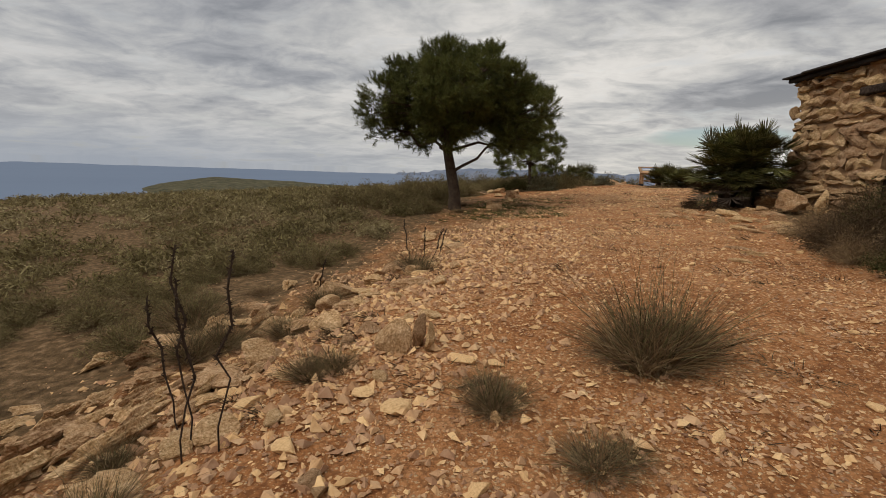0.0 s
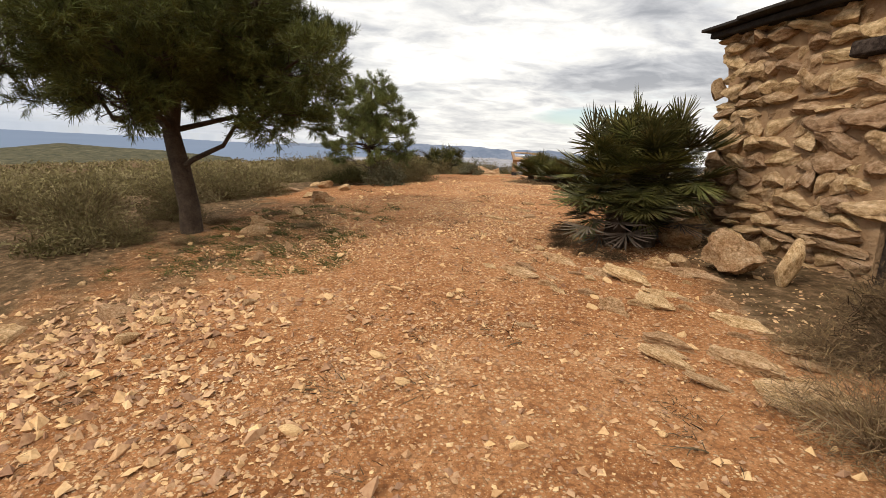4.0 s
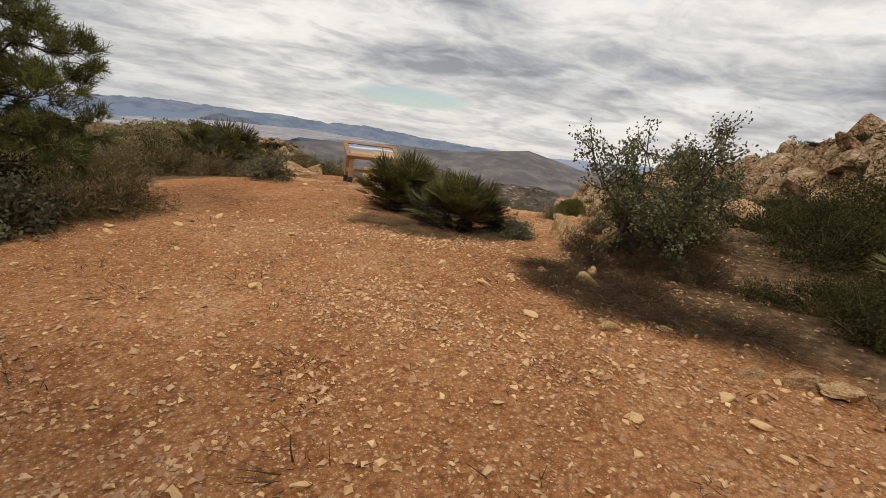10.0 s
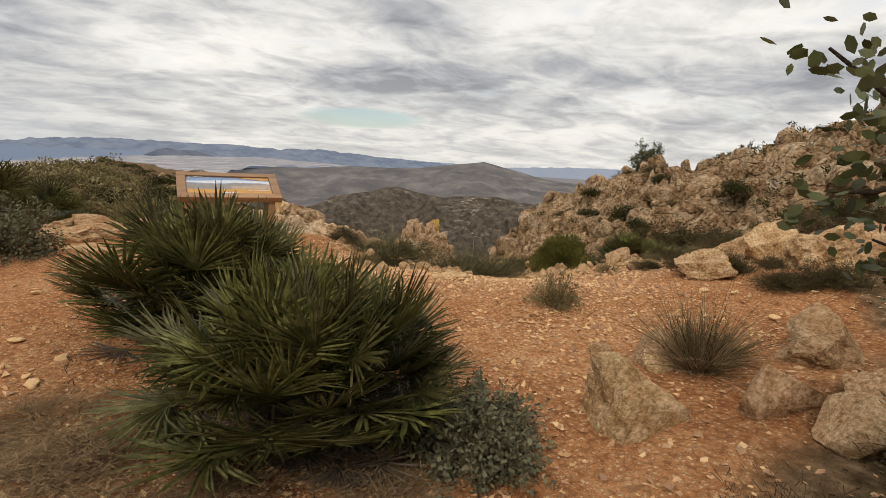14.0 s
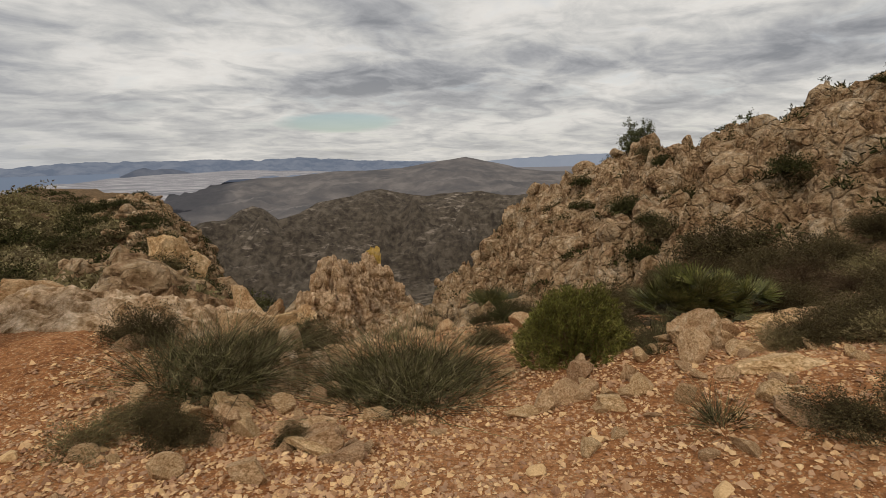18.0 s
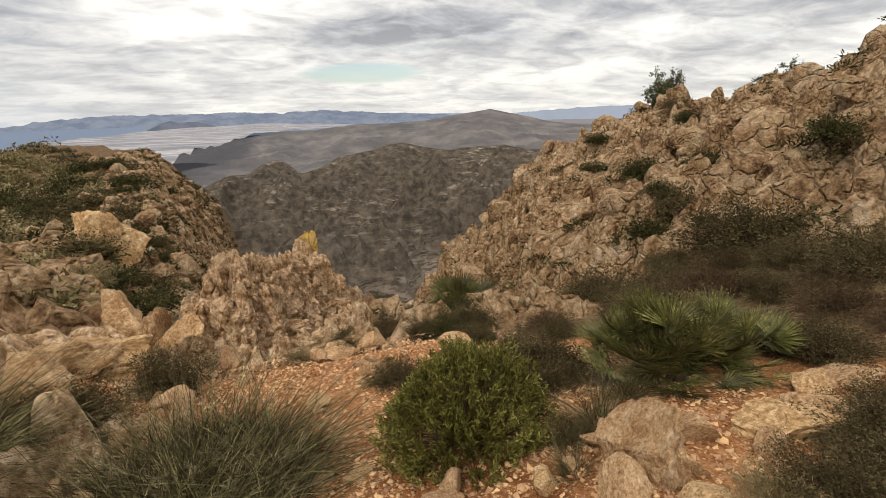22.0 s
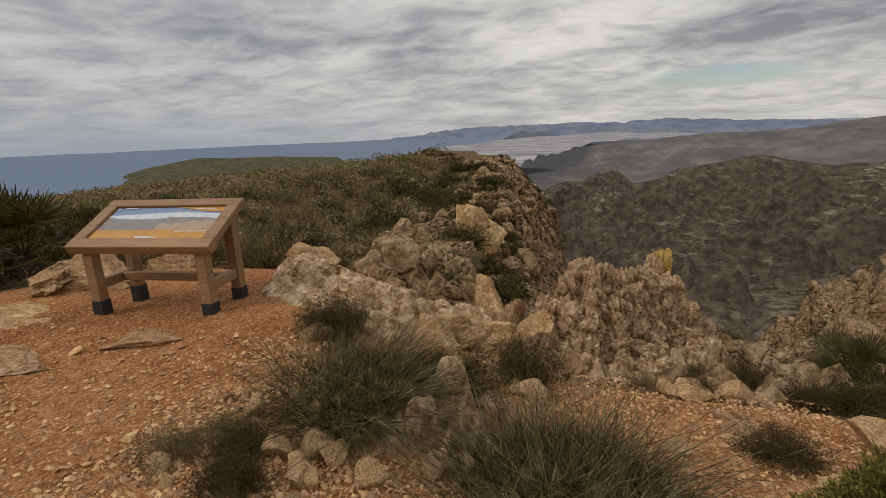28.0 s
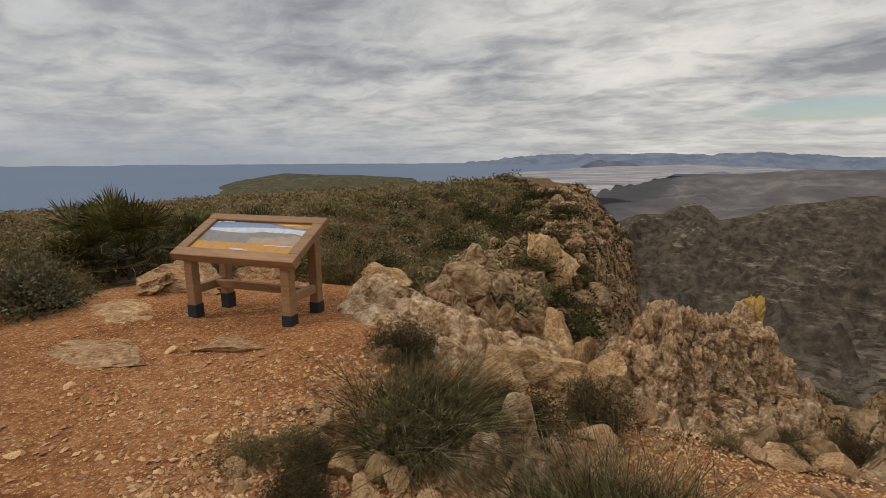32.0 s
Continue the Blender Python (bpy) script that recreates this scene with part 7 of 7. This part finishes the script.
for k in range(34):
    x, y, z = on_crest(0.15 + k / 33 * 8.6)
    fin(x, y, z - rp.uniform(-0.02, 0.09), rp.uniform(0.07, 0.12), rp.uniform(0.09, 0.17), rp.uniform(0.8, 1.1), k)
for k in range(44):
    x, y, z = on_crest(rp.uniform(0.6, 8.6))
    back = rp.uniform(0.1, 0.55)
    fin(x + back * 0.5, y - back * 0.7, z - 0.05 - back * rp.uniform(0.5, 1.1), rp.uniform(0.06, 0.13), rp.uniform(0.08, 0.2), rp.uniform(0.5, 0.9), k)
for k in range(30):
    x, y, z = on_crest(rp.uniform(0.2, 9.2))
    back = rp.uniform(0.5, 1.35)
    fin(x + back * 0.3, y - back * 0.7, z - 0.22 - back * rp.uniform(0.5, 0.85), rp.uniform(0.06, 0.15), rp.uniform(0.08, 0.2), rp.uniform(0.3, 0.6), k, 16)
for x, y, z, w, d, t in ((6.4, 19.88, 0.5, 0.13, 0.2, 1.2), (6.55, 19.92, 0.36, 0.14, 0.2, 1.0), (6.3, 19.7, 0.12, 0.12, 0.2, 0.9), (7.44, 21.22, 0.24, 0.14, 0.16, 0.9), (7.5, 21.1, 0.05, 0.14, 0.2, 0.8)):
    fin(x, y, z, w, d, t, int(x * 100))
tip = fin(7.52, 21.36, 0.38, 0.1, 0.13, 0.75, 3, 5)
tip.data = fin_mesh("lichen_point", 744, LICHEN)
tip.name = "lichen_point"
tagged(tip, "orange lichen-covered point")
# outcrop beside the sign
OUT = [(3.35, 18.8, 0.80, 0.55, 0.9), (3.7, 18.65, 0.76, 0.55, 0.9), (4.05, 18.5, 0.70, 0.5, 1.0), (4.35, 18.45, 0.63, 0.5, 1.0), (4.65, 18.5, 0.54, 0.45, 1.1), (4.2, 18.05, 0.64, 0.5, 1.1), (3.75, 18.1, 0.68, 0.5, 1.0), (4.6, 18.0, 0.50, 0.42, 1.3), (4.95, 18.75, 0.34, 0.4, 1.2), (5.2, 19.2, 0.14, 0.4, 1.2), (3.4, 18.3, 0.68, 0.5, 1.0)]
crag("outcrop", 2.75, 6.0, 16.9, 20.2, 0.04, OUT, CRAG, "large rounded pitted limestone outcrop beside the sign", seed=21, fine=0.03, turn=-35, squash=1.3, power=2.0)
# ridged rocks between the grass clumps
crag("ridged_rock", 5.05, 6.1, 16.3, 17.75, 0.025, [(5.42, 16.75, 0.46, 0.2, 3.0), (5.32, 16.62, 0.36, 0.18, 2.6), (5.52, 17.25, 0.46, 0.15, 4.0), (5.6, 17.1, 0.3, 0.16, 3.0), (5.7, 16.95, 0.26, 0.18, 2.6), (5.45, 17.0, 0.3, 0.16, 3.0), (5.58, 16.62, 0.2, 0.2, 2.2), (5.75, 17.35, 0.15, 0.2, 2.2)], CRAG, "ridged pale limestone fins between grass clumps", seed=11, fine=0.04)

# stones strewn round the grass clumps and along the ledges
sc = random.Random(55)
for k in range(150):
    if k < 75:
        x, y = sc.uniform(4.2, 6.2), sc.uniform(15.2, 18.0)
    elif k < 115:
        x, y = sc.uniform(6.7, 9.0), sc.uniform(14.2, 15.7)
    else:
        x, y = sc.uniform(5.0, 7.9), sc.uniform(17.6, 19.4)
    if math.hypot(x - 5.0, y - 16.9) < 0.5 or math.hypot(x - 6.35, y - 16.45) < 0.6 or math.hypot(x - 7.72, y - 16.2) < 0.6:
        continue
    q = 0.045 + 0.11 * sc.random() ** 2
    boulder(x, y, q * sc.uniform(0.9, 1.5), q, q * sc.uniform(0.6, 1.1), sc.uniform(0, 180), "pale angular limestone fragment on stony soil", 0.35, "limestone fragments", name="rock")
for k in range(36):
    x, y = sc.uniform(-5.2, -2.7), sc.uniform(-8.0, -3.4)
    q = 0.09 + 0.15 * sc.random() ** 1.5
    boulder(x, y, q * sc.uniform(1.0, 1.8), q, q * sc.uniform(0.5, 0.9), 25 + sc.uniform(-30, 30), "ochre limestone block half sunk in the bank", 0.2, "blocks in the bank", STREAKS, sc.uniform(-8, 14), 0, "rock_block")
for k in range(60):
    x, y = sc.uniform(-4.3, -1.7), sc.uniform(-8.0, 1.5)
    q = 0.03 + 0.08 * sc.random() ** 2
    boulder(x, y, q * sc.uniform(0.9, 1.5), q, q * sc.uniform(0.6, 1.0), sc.uniform(0, 180), "pale angular stone lying on the bank", 0.35, "stones on the bank", name="rock")

# ---- dead stalks by the start ----
for x, y, h, lx, ly in ((-2.95, -7.3, 1.15, -0.12, 0.1), (-2.85, -7.45, 1.0, -0.02, 0.05), (-2.7, -7.35, 1.1, 0.06, 0.1), (-3.1, -7.2, 0.85, -0.2, 0.0), (-3.3, -2.75, 0.75, -0.15, 0.1), (-3.15, -2.7, 0.6, 0.05, 0.0), (-3.0, -2.85, 0.55, 0.2, 0.1), (-2.95, -2.6, 0.5, 0.15, 0.0), (-4.2, -3.9, 0.5, 0.1, 0.1)):
    rr = np.random.default_rng(int(h * 100))
    pth = bent(rr, (0, 0, -0.04), (lx, ly, h), 7, 0.03)
    st = tube(pth, [0.005, 0.005, 0.005, 0.006, 0.007, 0.006, 0.004], 6)
    t = rr.uniform(0.45, 1.0, 110)
    pp = np.array([np.array(pth[int(u * 5.99)]) + (np.array(pth[min(6, int(u * 5.99) + 1)]) - np.array(pth[int(u * 5.99)])) * ((u * 5.99) % 1) for u in t])
    ww = rr.normal(0, 1, (110, 3)) + [[0, 0, 0.4]]
    ww /= np.linalg.norm(ww, axis=1, keepdims=True)
    v, f = join([st, blades(pp, ww, np.full(110, 0.028), np.full(110, 0.012), np.zeros(110), 1, rr)])
    thing("dead_stalk", mesh_np("dead_stalk", v, f, STALK), spot(x, y), "withered dark brown flower stalk standing upright", "plant", "dead stalks")

# ---- loose stones ----
PEBBLES = [rock_mesh("stone", 500 + i, 2, 9, STONE, (1.3, 1.0, 0.7), 0.05, 0.4) for i in range(6)]
ROCKLET = random.Random(21)
n_loose = 0
while n_loose < 280:
    x, y = ROCKLET.uniform(-4.2, 8.5), ROCKLET.uniform(-8.5, 16.8)
    mid = float(np.interp(y, [-9, 5, 10, 14], [-0.5, 0.2, 0.8, 5.0]))
    if abs(x - mid) > 4.2 or (x - 4) ** 2 + (y - 11.5) ** 2 < 2:
        continue
    if y > 2 and abs(x - mid) < 1.6 and ROCKLET.random() < 0.6:
        continue
    s = ROCKLET.uniform(0.025, 0.06) * (1.5 if x < -1.6 and y < -1 else 1.0)
    m = pose(x, y, float(lie(x, y)) + s * 0.25, ROCKLET.uniform(-20, 20), ROCKLET.uniform(-20, 20), ROCKLET.uniform(0, 360)) @ Matrix.Diagonal((s * ROCKLET.uniform(0.8, 1.5), s, s * ROCKLET.uniform(0.6, 1.0), 1))
    thing("stone", PEBBLES[n_loose % 6], m, "loose angular pale tan stone on the soil", "stone", "loose stones")
    n_loose += 1


def gravel(name, n, region, lo, hi, label, seed, flat=0.45, power=2.2, light=False):
    """Countless chips of stone strewn over the soil."""
    rng = np.random.default_rng(seed)
    x, y = region(rng, n)
    n = len(x)
    s = lo + (hi - lo) * rng.uniform(0, 1, n) ** power
    base = np.array([[1, 0, 0], [-1, 0, 0], [0, 0.75, 0], [0, -0.75, 0], [0.1, 0.1, 1], [-0.1, 0, -0.6]])
    v = np.repeat(base[None], n, 0) + rng.normal(0, 0.22, (n, 6, 3))
    v[:, :, 2] *= (flat * rng.uniform(0.5, 1.2, n))[:, None]
    v *= s[:, None, None]
    a = rng.uniform(0, 2 * np.pi, n)
    c, d = np.cos(a)[:, None], np.sin(a)[:, None]
    vx, vy = v[:, :, 0] * c - v[:, :, 1] * d, v[:, :, 0] * d + v[:, :, 1] * c
    tilt = rng.normal(0, 0.25, n)[:, None]
    vz = v[:, :, 2] + vx * tilt
    z = lie(x, y)[:, None]
    out = np.stack([vx + x[:, None], vy + y[:, None], vz + z + (s * flat * 0.25)[:, None]], 2).reshape(-1, 3)
    f = np.array([[4, 0, 2], [4, 2, 1], [4, 1, 3], [4, 3, 0]] if light else [[4, 0, 2], [4, 2, 1], [4, 1, 3], [4, 3, 0], [5, 2, 0], [5, 1, 2], [5, 3, 1], [5, 0, 3]])
    faces = (np.arange(n)[:, None, None] * 6 + f[None]).reshape(-1, 3)
    tagged(new(name, mesh_np(name, out, faces, STONE)), label, "gravel", kind="stuff")


def along(rng, n):
    y = rng.uniform(-8.8, 17.2, n)
    mid = np.interp(y, [-9, 5, 10, 13, 17], [-0.6, 0.1, 1.2, 4.6, 6.0])
    x = mid + rng.normal(0, 1, n) * np.interp(y, [-9, 0, 8, 14, 17], [1.9, 1.8, 2.1, 2.3, 1.6])
    keep = rng.uniform(0, 1, n) < 0.35 + 0.65 * ss(-0.15, 0.25, fbm(x * 0.8, y * 0.8, 3, 61))
    return x[keep], y[keep]


def bank(rng, n):
    y = rng.uniform(-9.0, 1.0, n)
    x = -2.7 + rng.normal(0, 0.9, n)
    return x, y


gravel("gravel", 115000, along, 0.005, 0.026, "ochre and cream gravel chips strewn on the track", 1, 0.5, 2.0, True)
gravel("gravel", 30000, along, 0.01, 0.033, "larger flat stones strewn on the track", 3, 0.85, 2.3)
def view_place(rng, n):
    x, y = rng.uniform(4.0, 9.6, n), rng.uniform(13.5, 19.6, n)
    keep = (scrub_cover(x, y) < 0.75) | (rng.uniform(0, 1, n) < 0.25)
    return x[keep], y[keep]


gravel("gravel", 34000, view_place, 0.006, 0.026, "pale angular gravel strewn on the viewpoint", 5, 0.7, 2.6, True)
gravel("gravel", 10000, bank, 0.008, 0.06, "angular pale stones strewn on the bank", 2, 0.75, 2.4)
